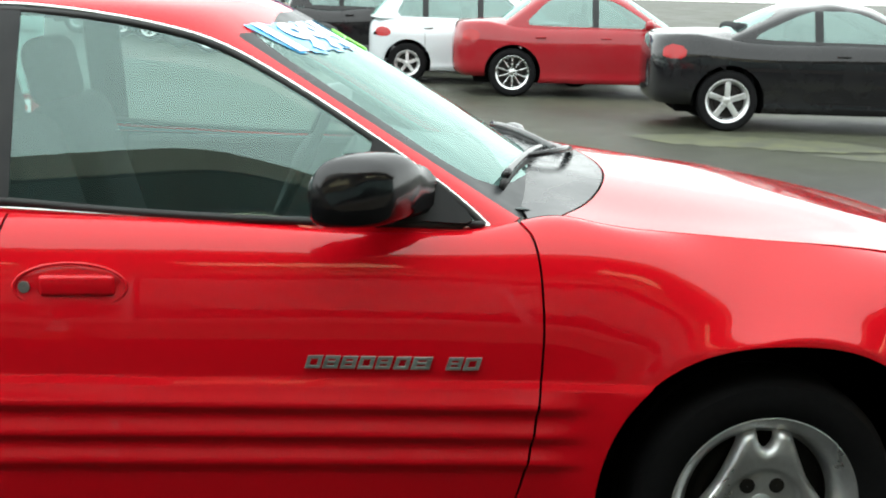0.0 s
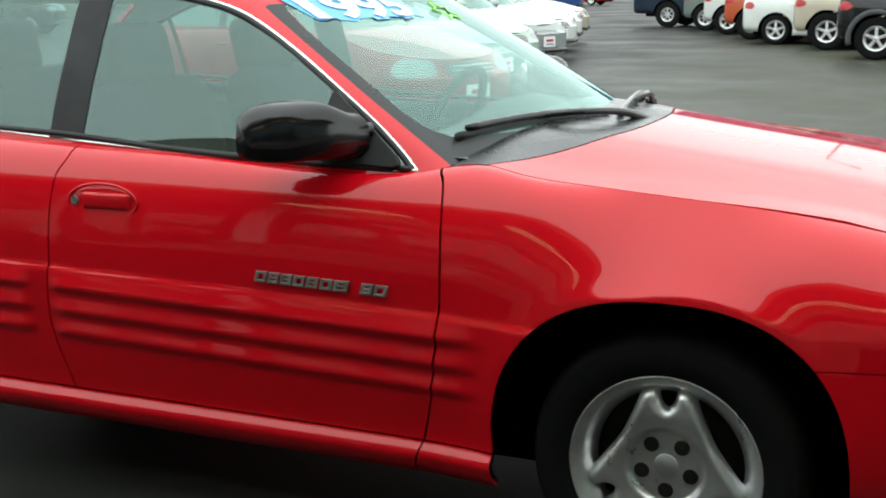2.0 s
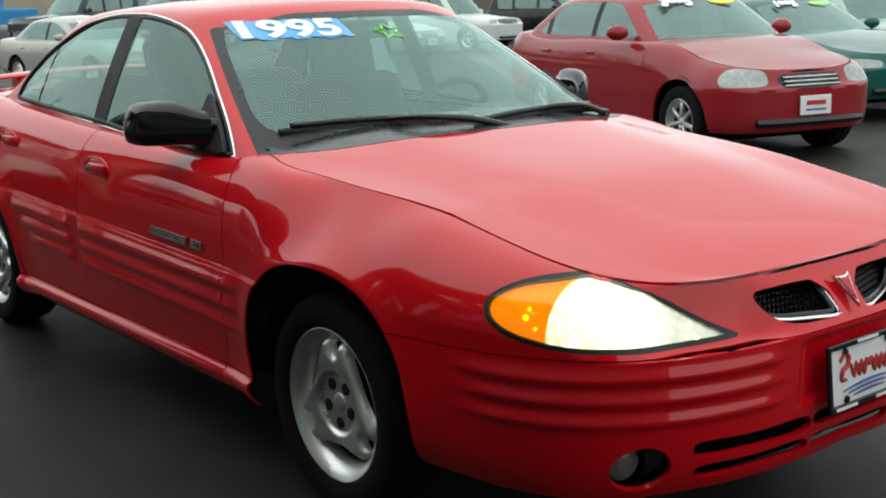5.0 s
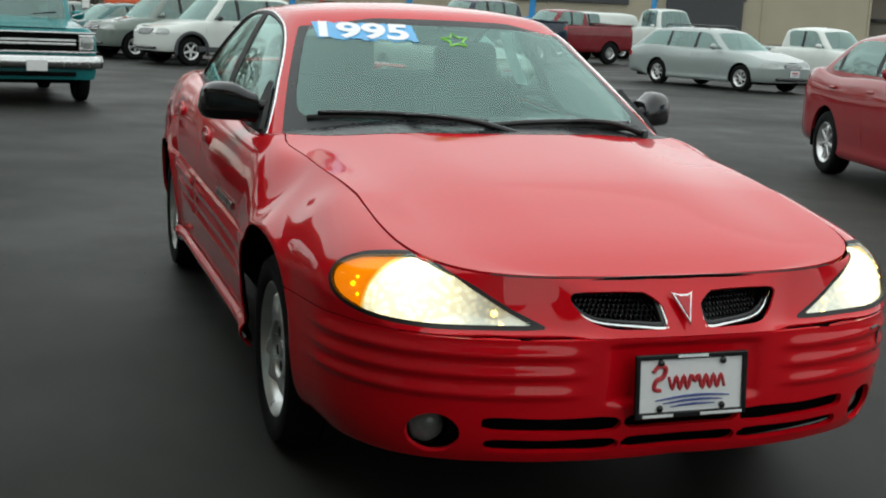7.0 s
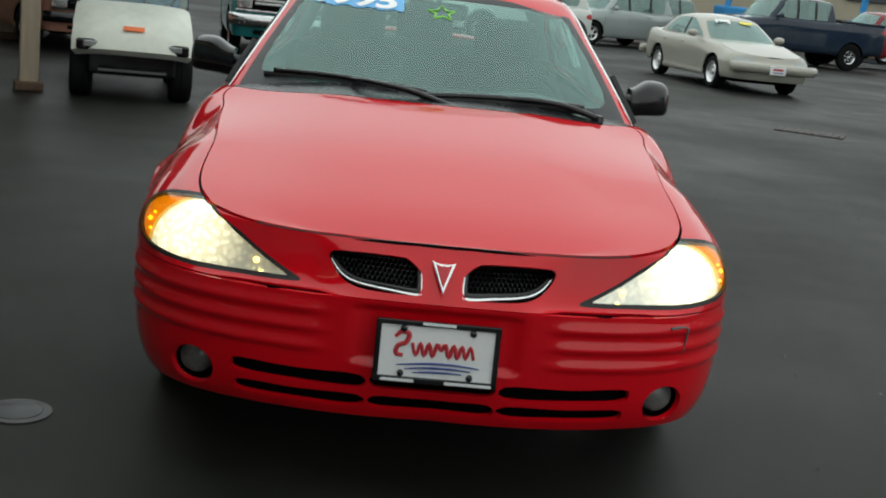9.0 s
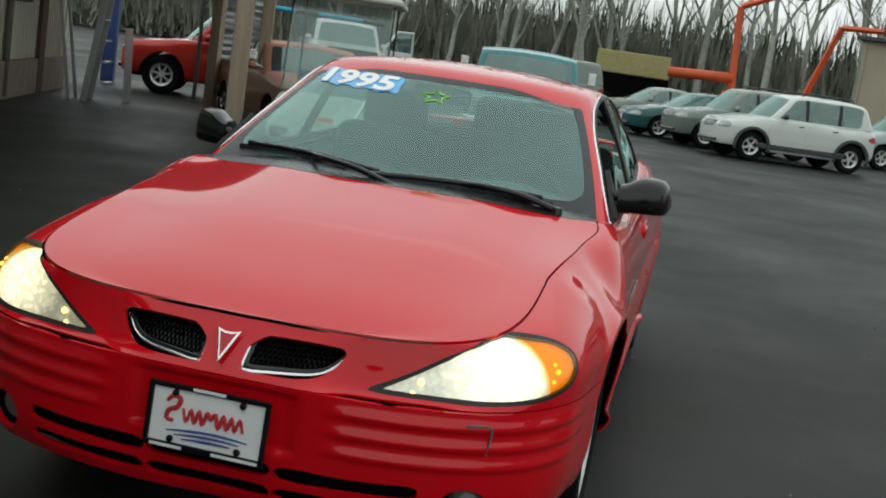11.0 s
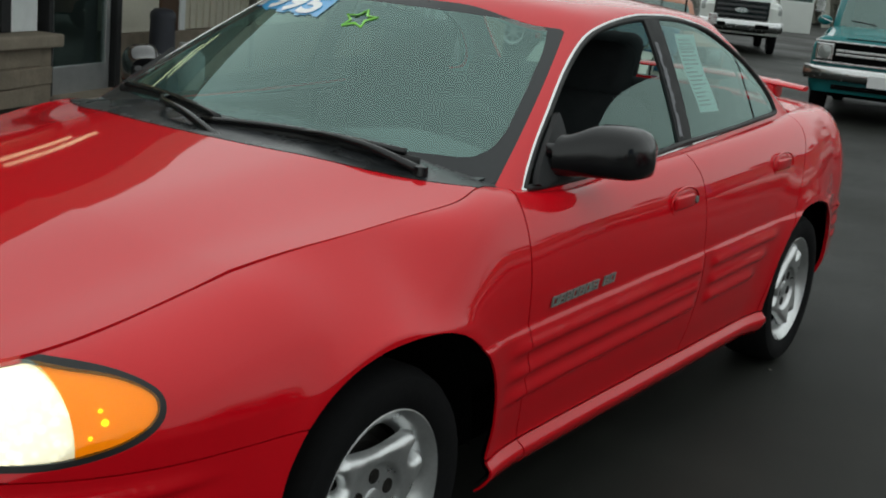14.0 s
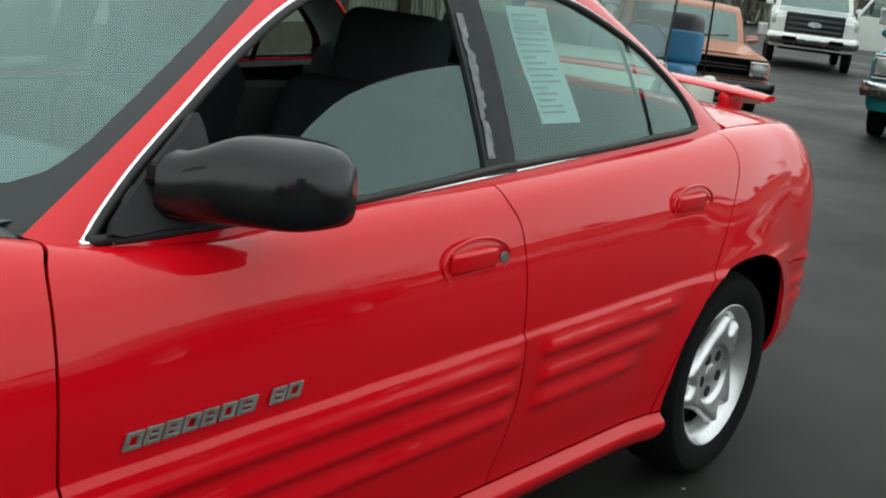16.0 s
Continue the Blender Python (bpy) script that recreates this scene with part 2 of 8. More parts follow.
def rounded(points, steps=6, closed=True):
    """A smooth line (Catmull-Rom) through control points."""
    p = np.array(points, float)
    n = len(p)
    out = []
    for i in range(n if closed else n - 1):
        a, b, c, d = (p[(i + k) % n] if closed else p[min(max(i + k, 0), n - 1)] for k in (-1, 0, 1, 2))
        for t in np.arange(steps) / steps:
            out.append(0.5 * (2 * b + (c - a) * t + (2 * a - 5 * b + 4 * c - d) * t**2 + (3 * b - a - 3 * c + d) * t**3))
    if not closed:
        out.append(p[-1])
    return np.array(out)


def line_gap(line):
    """Signed distance to an open line: positive to the left of its direction."""
    line = np.array(line, float)

    def at(u, v):
        q = np.stack([u, v], -1)
        best = np.full(len(q), 1e9)
        sign = np.zeros(len(q))
        for i in range(len(line) - 1):
            a, d = line[i], line[i + 1] - line[i]
            t = ((q - a) @ d) / (d @ d)
            lo = -1e9 if i == 0 else 0
            hi = 1e9 if i == len(line) - 2 else 1
            t = np.clip(t, lo, hi)
            off = q - a - t[:, None] * d
            dist = np.hypot(*off.T)
            nearer = dist < best
            best[nearer] = dist[nearer]
            sign[nearer] = np.sign(d[0] * off[:, 1] - d[1] * off[:, 0])[nearer]
        return best * np.where(sign == 0, 1, sign)

    return at


def shape_gap(outline):
    """Signed distance to a closed outline: negative inside."""
    line = np.array(outline, float)

    def at(u, v):
        q = np.stack([u, v], -1)
        best = np.full(len(q), 1e9)
        inside = np.zeros(len(q), bool)
        for i in range(len(line)):
            a, b = line[i], line[(i + 1) % len(line)]
            d = b - a
            t = np.clip(((q - a) @ d) / max(d @ d, 1e-12), 0, 1)
            best = np.minimum(best, np.hypot(*(q - a - t[:, None] * d).T))
            across = (a[1] > v) != (b[1] > v)
            with np.errstate(divide="ignore", invalid="ignore"):
                inside ^= across & (u < d[0] * (v - a[1]) / d[1] + a[0])
        return np.where(inside, -best, best)

    return at


class Skin:
    """Half of a vehicle's outer surface (y >= 0): a fine mesh that seams and openings are cut into. A point carries x, y, z and one more value."""

    def __init__(self):
        self.points, self.faces, self.regions = np.zeros((0, 4)), [], []

    def grid(self, p, extra, region, flip=False):
        m, n = p.shape[:2]
        base = len(self.points)
        self.points = np.concatenate([self.points, np.concatenate([p, extra[..., None]], -1).reshape(-1, 4)])
        for i in range(m - 1):
            for j in range(n - 1):
                a, b, c, d = base + i * n + j, base + (i + 1) * n + j, base + (i + 1) * n + j + 1, base + i * n + j + 1
                face = (d, c, b, a) if flip else (a, b, c, d)
                self.faces.append(face)
                self.regions.append(region)

    def cut(self, measure_of, regions, inside, gap=0.0):
        """Splits the faces of some regions along the zero line of a function of the points, and renames what lies inside (negative). gap: the width of the open joint."""
        regions = (regions,) if isinstance(regions, str) else regions
        values = list(np.asarray(measure_of(*self.points.T), float))
        points = list(self.points)
        for level in (0.0,) if gap == 0 else (gap / 2, -gap / 2):
            cache, faces, names = {}, [], []
            for face, name in zip(self.faces, self.regions):
                if name not in regions:
                    faces.append(face), names.append(name)
                    continue
                d = [values[v] - level for v in face]
                if min(d) > -1e-7 or max(d) < 1e-7:
                    faces.append(face), names.append(name)
                    continue
                above, below = [], []
                for k, v in enumerate(face):
                    w, dv, dw = face[(k + 1) % len(face)], d[k], d[(k + 1) % len(face)]
                    if dv >= -1e-7:
                        above.append(v)
                    if dv <= 1e-7:
                        below.append(v)
                    if (dv > 1e-7 and dw < -1e-7) or (dv < -1e-7 and dw > 1e-7):
                        key = (v, w) if v < w else (w, v)
                        if key not in cache:
                            t = dv / (dv - dw)
                            points.append(points[v] + t * (points[w] - points[v]))
                            values.append(level)
                            cache[key] = len(points) - 1
                        above.append(cache[key]), below.append(cache[key])
                for part_face in (above, below):
                    if len(part_face) > 2:
                        faces.append(tuple(part_face)), names.append(name)
            self.faces, self.regions = faces, names
        self.points = np.array(points)
        for i, (face, name) in enumerate(zip(self.faces, self.regions)):
            if name in regions:
                mean = sum(values[v] for v in face) / len(face)
                if mean < -gap / 2 + 1e-9:
                    self.regions[i] = inside
                elif mean < gap / 2 - 1e-9:
                    self.regions[i] = "gap"

    def pick(self, regions, side=1):
        """Points and faces of some regions on one side (1: left, -1: right, 0: both, joined on the middle line)."""
        regions = (regions,) if isinstance(regions, str) else regions
        faces = [f for f, r in zip(self.faces, self.regions) if r in regions]
        used = sorted({v for f in faces for v in f})
        index = {v: i for i, v in enumerate(used)}
        p = self.points[used][:, :3] if used else np.zeros((0, 3))
        f = [tuple(index[v] for v in face) for face in faces]
        if side == 1:
            return p, f
        q = p * (1, -1, 1)
        if side == -1:
            return q, [face[::-1] for face in f]
        onto = {}
        extra = []
        for i, c in enumerate(p):
            if abs(c[1]) < 1e-5:
                onto[i] = i
            else:
                onto[i] = len(p) + len(extra)
                extra.append(q[i])
        f += [tuple(onto[v] for v in face[::-1]) for face in f]
        return np.concatenate([p, np.array(extra).reshape(-1, 3)]), f


def weld(p, faces):
    """Joins points that coincide and drops faces that collapse."""
    key, index, keep = {}, [], []
    for i, c in enumerate(np.round(p * 20000).astype(int)):
        c = tuple(c)
        if c not in key:
            key[c] = len(keep)
            keep.append(i)
        index.append(key[c])
    out = []
    for f in faces:
        g = []
        for v in f:
            if not g or index[v] != g[-1]:
                g.append(index[v])
        if len(g) > 1 and g[0] == g[-1]:
            g.pop()
        if len(g) > 2 and len(set(g)) == len(g):
            out.append(tuple(g))
    return p[keep], out


def normals_of(p, faces):
    n = np.zeros_like(p)
    for f in faces:
        a = p[list(f)]
        c = np.cross(a - a.mean(0), np.roll(a, -1, 0) - a.mean(0)).sum(0)
        for v in f:
            n[v] += c
    return n / np.maximum(np.linalg.norm(n, axis=1, keepdims=True), 1e-12)


def with_flange(p, faces, depth):
    """Turns the open rim of a sheet inwards, so that it shows an edge with thickness."""
    p, faces = weld(p, faces)
    count = {}
    for f in faces:
        for k, v in enumerate(f):
            w = f[(k + 1) % len(f)]
            count.setdefault((min(v, w), max(v, w)), []).append((v, w))
    rim = [e[0] for e in count.values() if len(e) == 1]
    n = normals_of(p, faces)
    beside = {}
    for v, w in rim:
        beside.setdefault(v, []).append(w)
        beside.setdefault(w, []).append(v)
    for _ in range(4):
        n2 = n.copy()
        for v, near in beside.items():
            n2[v] = n[v] + sum(n[w] for w in near)
        n = n2 / np.maximum(np.linalg.norm(n2, axis=1, keepdims=True), 1e-12)
    points, made = [*p], {}

    def twin(v, deep):
        if (v, deep) not in made:
            points.append(p[v] - n[v] * depth * deep)
            made[v, deep] = len(points) - 1
        return made[v, deep]

    extra = [(w, v, twin(v, 1), twin(w, 1)) for v, w in rim]
    return np.array(points), faces + extra


def mesh_object(name, p, faces, material, parent=None, label="", smooth=True):
    me = bpy.data.meshes.new(name)
    me.from_pydata([tuple(c) for c in p], [], faces)
    me.polygons.foreach_set("use_smooth", [smooth] * len(me.polygons))
    for m in material if isinstance(material, (list, tuple)) else (material,):
        me.materials.append(m)
    me.update()
    if smooth:
        me.set_sharp_from_angle(angle=radians(55))
    ob = new(name, me)
    if parent:
        ob.parent = parent
    if label:
        ob["label"] = label
    return ob


def part(name, bm, material, parent=None, label="", smooth=None):
    """Links a bmesh as one mesh object under a thing or a part. smooth: the angle in degrees below which edges shade smooth."""
    me = bpy.data.meshes.new(name)
    if smooth is not None:
        for f in bm.faces:
            f.smooth = True
        for e in bm.edges:
            if len(e.link_faces) == 2 and e.calc_face_angle(0) > radians(smooth):
                e.smooth = False
    bm.to_mesh(me)
    bm.free()
    for m in material if isinstance(material, (list, tuple)) else (material,):
        me.materials.append(m)
    ob = new(name, me)
    if parent:
        ob.parent = parent
    if label:
        ob["label"] = label
    return ob


def thing(name, m, label, category, group="", kind=""):
    """An empty at a thing's base, under which its parts go."""
    ob = new(name)
    ob.empty_display_size = 0.1
    ob.matrix_basis = m
    return tagged(ob, label, category, group, kind)


def box(bm, size, m=None, bevel=0.0, segments=2):
    """A bevelled box, centred; m: its pose."""
    made = bmesh.ops.create_cube(bm, size=1, matrix=(m or Matrix()) @ Matrix.Diagonal((*size, 1)))
    if bevel:
        edges = list({e for v in made["verts"] for e in v.link_edges})
        bmesh.ops.bevel(bm, geom=edges, offset=bevel, segments=segments, profile=0.5, affect="EDGES", clamp_overlap=True)
    return bm


def box_bm(size, m=None, bevel=0.0, segments=2):
    return box(bmesh.new(), size, m, bevel, segments)


def lathe(bm, profile, turns=32, m=None, arc=360.0):
    """Turns a profile of (radius, height) about z."""
    m = m or Matrix()
    rings = []
    full = arc >= 359.9
    for k in range(turns if full else turns + 1):
        a = radians(arc) * k / turns
        rings.append([bm.verts.new(m @ Vector((r * math.cos(a), r * math.sin(a), h))) for r, h in profile])
    for k in range(turns):
        one, two = rings[k], rings[(k + 1) % len(rings)]
        for i in range(len(profile) - 1):
            bm.faces.new((one[i], two[i], two[i + 1], one[i + 1]))
    bmesh.ops.remove_doubles(bm, verts=[v for r in rings for v in r], dist=1e-5)
    return bm


def tube(bm, path, radius, sides=8, closed=False, flat=1.0, caps=True):
    """A round or flattened bar along a path. radius: one number, or one for each point."""
    path = [Vector(q) for q in path]
    n = len(path)
    radii = radius if isinstance(radius, (list, tuple, np.ndarray)) else [radius] * n
    rings, up = [], None
    for i, q in enumerate(path):
        a = path[(i - 1) % n] if closed or i else path[0]
        b = path[(i + 1) % n] if closed or i < n - 1 else path[-1]
        d = (b - a).normalized() if (b - a).length > 1e-9 else Vector((1, 0, 0))
        if up is None:
            up = Vector((0, 0, 1)) if abs(d.z) < 0.9 else Vector((0, 1, 0))
        side = d.cross(up)
        side = side.normalized() if side.length > 1e-6 else d.orthogonal().normalized()
        up = side.cross(d).normalized()
        rings.append([bm.verts.new(q + side * radii[i] * math.cos(2 * math.pi * k / sides) + up * radii[i] * flat * math.sin(2 * math.pi * k / sides)) for k in range(sides)])
    for i in range(n if closed else n - 1):
        one, two = rings[i], rings[(i + 1) % n]
        for k in range(sides):
            bm.faces.new((one[k], one[(k + 1) % sides], two[(k + 1) % sides], two[k]))
    if caps and not closed:
        bm.faces.new(rings[0][::-1])
        bm.faces.new(rings[-1])
    return bm


def slab(bm, outline, depth, m=None, bevel=0.0):
    """A flat piece with the given outline in x, y, standing from z = 0 up to depth."""
    m = m or Matrix()
    low = [bm.verts.new(m @ Vector((q[0], q[1], 0))) for q in outline]
    top = [bm.verts.new(m @ Vector((q[0], q[1], depth))) for q in outline]
    n = len(outline)
    sides = [bm.faces.new((low[i], low[(i + 1) % n], top[(i + 1) % n], top[i])) for i in range(n)]
    lid = bm.faces.new(top)
    bm.faces.new(low[::-1])
    if bevel:
        bmesh.ops.bevel(bm, geom=list(lid.edges), offset=bevel, segments=1, affect="EDGES", clamp_overlap=True)
    return bm


def writing(name, text, size, m, material, parent, depth=0.002, label="", shear=0.0, bold=0.0):
    """Letters of the built-in font as a mesh, centred at m, reading along its x axis."""
    curve = bpy.data.curves.new(name, "FONT")
    curve.body, curve.size, curve.extrude, curve.align_x, curve.align_y = text, size, depth, "CENTER", "CENTER"
    curve.shear, curve.offset = shear, bold
    curve.resolution_u = 3
    ob = bpy.data.objects.new(name, curve)
    scene.collection.objects.link(ob)
    me = bpy.data.meshes.new_from_object(ob.evaluated_get(bpy.context.evaluated_depsgraph_get()))
    bpy.data.objects.remove(ob)
    me.transform(m)
    me.materials.clear()
    me.materials.append(material)
    made = new(name, me)
    made.parent = parent
    if label:
        made["label"] = label
    return made

# ---------------------------------------------------------------- vehicle bodies
def power(v, e):
    return np.sign(v) * np.abs(v) ** e


class Shape:
    """The lines that a vehicle's body is drawn from: x forward from the front axle, y to its left, z up."""

    def __init__(self, widths, edges, hood_line, deck_line, front_z, front_zb, rear_zb, side_z, nose=0.35, front=1.045, bend=3.0, hood_front=0.93, hood_bend=3.0, zb=0.21, line_z=0.575, ledge=1.0, tail=-3.05, rear=-3.64, deck_rear=-3.52, tail_bend=2.8, rear_z=0.99, hood_swell=0.0, arches=(), glass=None, front_lip=0.006, crown=None, boxy=False):
        self.widths = widths
        self.edges = edges
        self.hood_line = hood_line
        self.deck_line = deck_line
        self.front_z = front_z
        self.front_zb = front_zb
        self.rear_zb = rear_zb
        self.side_z = side_z
        self.nose = nose
        self.front = front
        self.bend = bend
        self.hood_front = hood_front
        self.hood_bend = hood_bend
        self.zb = zb
        self.line_z = line_z
        self.ledge = ledge
        self.tail = tail
        self.rear = rear
        self.deck_rear = deck_rear
        self.tail_bend = tail_bend
        self.rear_z = rear_z
        self.hood_swell = hood_swell
        self.arches = arches
        self.glass = glass
        self.front_lip = front_lip
        self.crown = crown
        self.boxy = boxy
        self.width = spline(*zip(*self.widths))
        self.edge_y = spline(*[[q[i] for q in self.edges] for i in (0, 1)])
        self.edge_z = spline(*[[q[i] for q in self.edges] for i in (0, 2)])
        self.centre = spline(*zip(*self.hood_line))
        self.deck = spline(*zip(*self.deck_line))

    def columns(self, fine):
        """Along the body from the front's middle round to the rear's middle: outline, upper edge and blends."""
        nn, ns, nr = int((46 if fine < 1 else 74) * fine), int(150 * fine), int(24 * fine)
        f = np.radians(np.linspace(0, 90, nn, endpoint=False))
        wy, hy, hz0 = self.width(self.nose), self.edge_y(self.nose), self.edge_z(self.nose)
        e, eh = 2 / self.bend, 2 / self.hood_bend
        ox, oy = self.nose + (self.front - self.nose) * np.cos(f) ** e, wy * np.sin(f) ** e
        hx, hy_ = self.nose + (self.hood_front - self.nose) * np.cos(f) ** eh, hy * np.sin(f) ** eh
        hz = self.front_z + (hz0 - self.front_z) * np.clip((self.hood_front - hx) / (self.hood_front - self.nose), 0, 1) ** 0.85
        a = np.degrees(f)
        x = np.linspace(self.nose, self.tail, ns, endpoint=False)
        r = np.radians(np.linspace(90, 0, nr))
        wr, hr, hzr = self.width(self.tail), self.edge_y(self.tail), self.edge_z(self.tail)
        er = 2 / self.tail_bend
        rx, ry = self.tail + (self.rear - self.tail) * np.cos(r) ** er, wr * np.sin(r) ** er
        qx, qy = self.tail + (self.deck_rear - self.tail) * np.cos(r) ** er, hr * np.sin(r) ** er
        qz = hzr + (self.rear_z - hzr) * np.cos(r) ** 1.5
        self.n_nose, self.n_side = nn, ns
        zero = lambda v: np.where(np.abs(v) < 1e-9, 0, v)  # noqa: E731
        return dict(
            ox=np.r_[ox, x, rx], oy=zero(np.r_[oy, self.width(x), ry]),
            hx=np.r_[hx, x, qx], hy=zero(np.r_[hy_, self.edge_y(x), qy]), hz=np.r_[hz, self.edge_z(x), qz],
            a=np.r_[a, 90 + (self.nose - x) * 100, 90 + (self.nose - self.tail) * 100 + 90 - np.degrees(r)],
            nose=np.r_[np.ones(nn), 1 - ease(0, 0.35, self.nose - x), np.zeros(nr)],
            tail=np.r_[np.zeros(nn), ease(-0.5, 0, self.tail - x), np.ones(nr)],
        )

    def body(self, skin, fine=1.0, relief=None):
        c = self.columns(fine)
        n_low, n_up = int(38 * fine) if fine < 1 else 66, int(30 * fine)
        a, nose, tail = c["a"], c["nose"], c["tail"]
        zm = self.side_z + (self.line_z - self.side_z) * nose
        over = np.exp(-(np.abs((c["ox"] - self.crown[0]) / self.crown[1]) ** 3.0)) * (a > 60) if self.crown else 0.0 * a
        zm = zm + 0.022 * over
        if self.crown:
            zm = zm + 0.050 * ease(46, 66, a) * (1 - ease(100, 135, a))
        zb = self.zb + (self.front_zb - self.zb) * nose + (self.rear_zb - self.zb) * tail
        out = np.stack([c["ox"] - c["hx"], c["oy"] - c["hy"]], -1)
        out = out / np.maximum(np.linalg.norm(out, axis=1, keepdims=True), 1e-9)
        rows, extra = [], []
        for v in np.linspace(0, 1, n_low, endpoint=False):
            z = zb + (zm - zb) * v
            h = z - zb
            inset = 0.05 * np.exp(-h / 0.035) * (1 - nose) + 0.045 * np.exp(-h / 0.06) * nose + 0.05 * np.exp(-h / 0.06) * tail
            inset += (1 - nose) * (1 - tail) * 0.022 * (1 - ease(0.30, 0.62, z)) * ease(0.255, 0.30, z)
            if relief:
                inset = inset - relief(c["ox"], a, z, nose)
            rows.append(np.stack([c["ox"] - out[:, 0] * inset, c["oy"] - out[:, 1] * inset, z], -1))
        wl = self.ledge * ease(4, 13, a) * (1 - ease(26, 56, a))
        we = ease(26, 56, a)
        for v in np.linspace(0, 1, n_up):
            t = v * np.pi / 2
            g_lin, k_lin = v, v
            g_led = 1 - (1 - v) ** 2.2
            k_led = g_led**4.2
            flat = 0.38 * (1 - ease(95, 165, a)) * (1 - (0.6 * ease(50, 66, a) if self.crown else 0))
            flat = flat + (0.92 - flat) * over
            g_ell, k_ell = (1 - flat) * (1 - np.cos(t) ** 0.95) + flat * v, (1 - flat) * np.sin(t) + flat * v
            wb = 1 - np.clip(wl + we, 0, 1)
            g = wb * g_lin + wl * g_led + we * g_ell
            k = wb * k_lin + wl * k_led + we * k_ell
            rows.append(np.stack([c["ox"] + (c["hx"] - c["ox"]) * g, c["oy"] + (c["hy"] - c["oy"]) * g, zm + (c["hz"] - zm) * k], -1))
        p = np.array(rows).transpose(1, 0, 2)
        p[0, :, 1] = p[-1, :, 1] = 0
        if relief:
            p = self.flare(p)
        skin.grid(p, np.repeat(a[:, None], p.shape[1], 1), "body")
        return c

    def flare(self, p):
        """A slightly raised lip round the wheel openings."""
        for cx, cz, r in self.arches:
            d = (np.abs(p[..., 0] - cx) ** 2.4 + np.abs(p[..., 2] - cz) ** 2.4) ** (1 / 2.4)
            p[..., 1] += (0.007 * np.exp(-(((d - r) / 0.035) ** 2)) + 0.013 * (1 - ease(-0.03, 0.19, d - r))) * (p[..., 1] > 0.7)
        return p

    def lid(self, skin, c, first, last, height, region, gap=0.005, fine=1.0, crown=2.2):
        """The hood or the rear deck: from the upper edge to the middle line."""
        n = int(26 * fine)
        hx, hy, hz = (c[k][first:last] for k in ("hx", "hy", "hz"))
        y0 = np.maximum(hy - gap, 0)
        rows = []
        for v in np.linspace(0, 1, n):
            y = y0 * (1 - v)
            share = 1 - (y / np.maximum(hy, 1e-6)) ** crown
            z = hz + (height(hx) - hz) * np.where(hy > 1e-6, share, 1)
            if self.hood_swell and region == "hood":
                z = z + self.hood_swell * (1 - ease(0.31, 0.67, y + 0.10 * (hx + 0.2))) * ease(0.95, 0.35, hx) * ease(0.2, 0.8, hy)
            lip = self.front_lip * c["nose"][first:last] if region == "hood" else 0.0
            rows.append(np.stack([hx - (gap + lip) * (hx > self.nose) * c["nose"][first:last], y, z + 0.7 * lip * ease(0.25, 0.0, v)], -1))
        p = np.array(rows).transpose(1, 0, 2)
        skin.grid(p, np.repeat(c["a"][first:last][:, None], n, 1), region)

    def cabin(self, skin, fine=1.0):
        """The greenhouse: windshield, pillars, side glass, rear glass and roof as one shell from the belt to the roof's middle."""
        g = self.glass
        nf, nc, nsd = int(22 * fine), int(12 * fine), int(64 * fine)
        t = np.linspace(0, 1, nf, endpoint=False)
        lo_f = np.stack([g["base"][0] - (g["base"][0] - g["base"][1]) * t**2.2, g["base"][2] * t, np.full(nf, g["base"][3])], -1)
        up_f = np.stack([g["top"][0] - (g["top"][0] - g["top"][1]) * t**2.2, g["top"][2] * t, np.zeros(nf)], -1)
        xa, xb = g["side_front"], g["side_rear"]
        x = np.linspace(xa, xb, nsd)
        lo_s = np.stack([x, self.edge_y(x) - 0.002, self.edge_z(x) - 0.004], -1)
        s = (xa - x) / (xa - xb)
        ux = g["top_side"][0] + (g["top_side"][1] - g["top_side"][0]) * s
        up_s = np.stack([ux, g["roof_y"](ux), np.zeros(nsd)], -1)
        rt = np.linspace(1, 0, nf)
        lo_r = np.stack([g["rear"][0] - (g["rear"][0] - g["rear"][1]) * rt**2.2, g["rear"][2] * rt, np.full(nf, g["rear"][3])], -1)
        up_r = np.stack([g["rear_top"][0] - (g["rear_top"][0] - g["rear_top"][1]) * rt**2.2, g["rear_top"][2] * rt, np.zeros(nf)], -1)

        def corner(p, q, pd, qd, n):
            u = np.linspace(0, 1, n, endpoint=False)[1:, None]
            return (2 * u**3 - 3 * u**2 + 1) * p + (u**3 - 2 * u**2 + u) * pd + (3 * u**2 - 2 * u**3) * q + (u**3 - u**2) * qd

        def join(f, sd, r, n):
            one = corner(f[-1], sd[0], (f[-1] - f[-2]) * n * 0.8, (sd[1] - sd[0]) * n * 0.8, n)
            two = corner(sd[-1], r[0], (sd[-1] - sd[-2]) * n * 0.8, (r[1] - r[0]) * n * 0.8, n)
            return np.concatenate([f, one, sd, two, r])

        low, top = join(lo_f, lo_s, lo_r, nc), join(up_f, up_s, up_r, nc)
        top[:, 2] = self.roof(top[:, 0], top[:, 1])
        cols = len(low)
        mark = np.r_[np.linspace(0, 1, nf, endpoint=False), np.linspace(1, 2, nc - 1), np.linspace(2, 3, nsd), np.linspace(3, 4, nc - 1), np.linspace(4, 5, nf)]
        nv, nt = int(34 * fine), int(22 * fine)
        v = np.linspace(0, 1, nv)[:, None, None]
        wall = low + (top - low) * v
        swell = 4 * v * (1 - v)
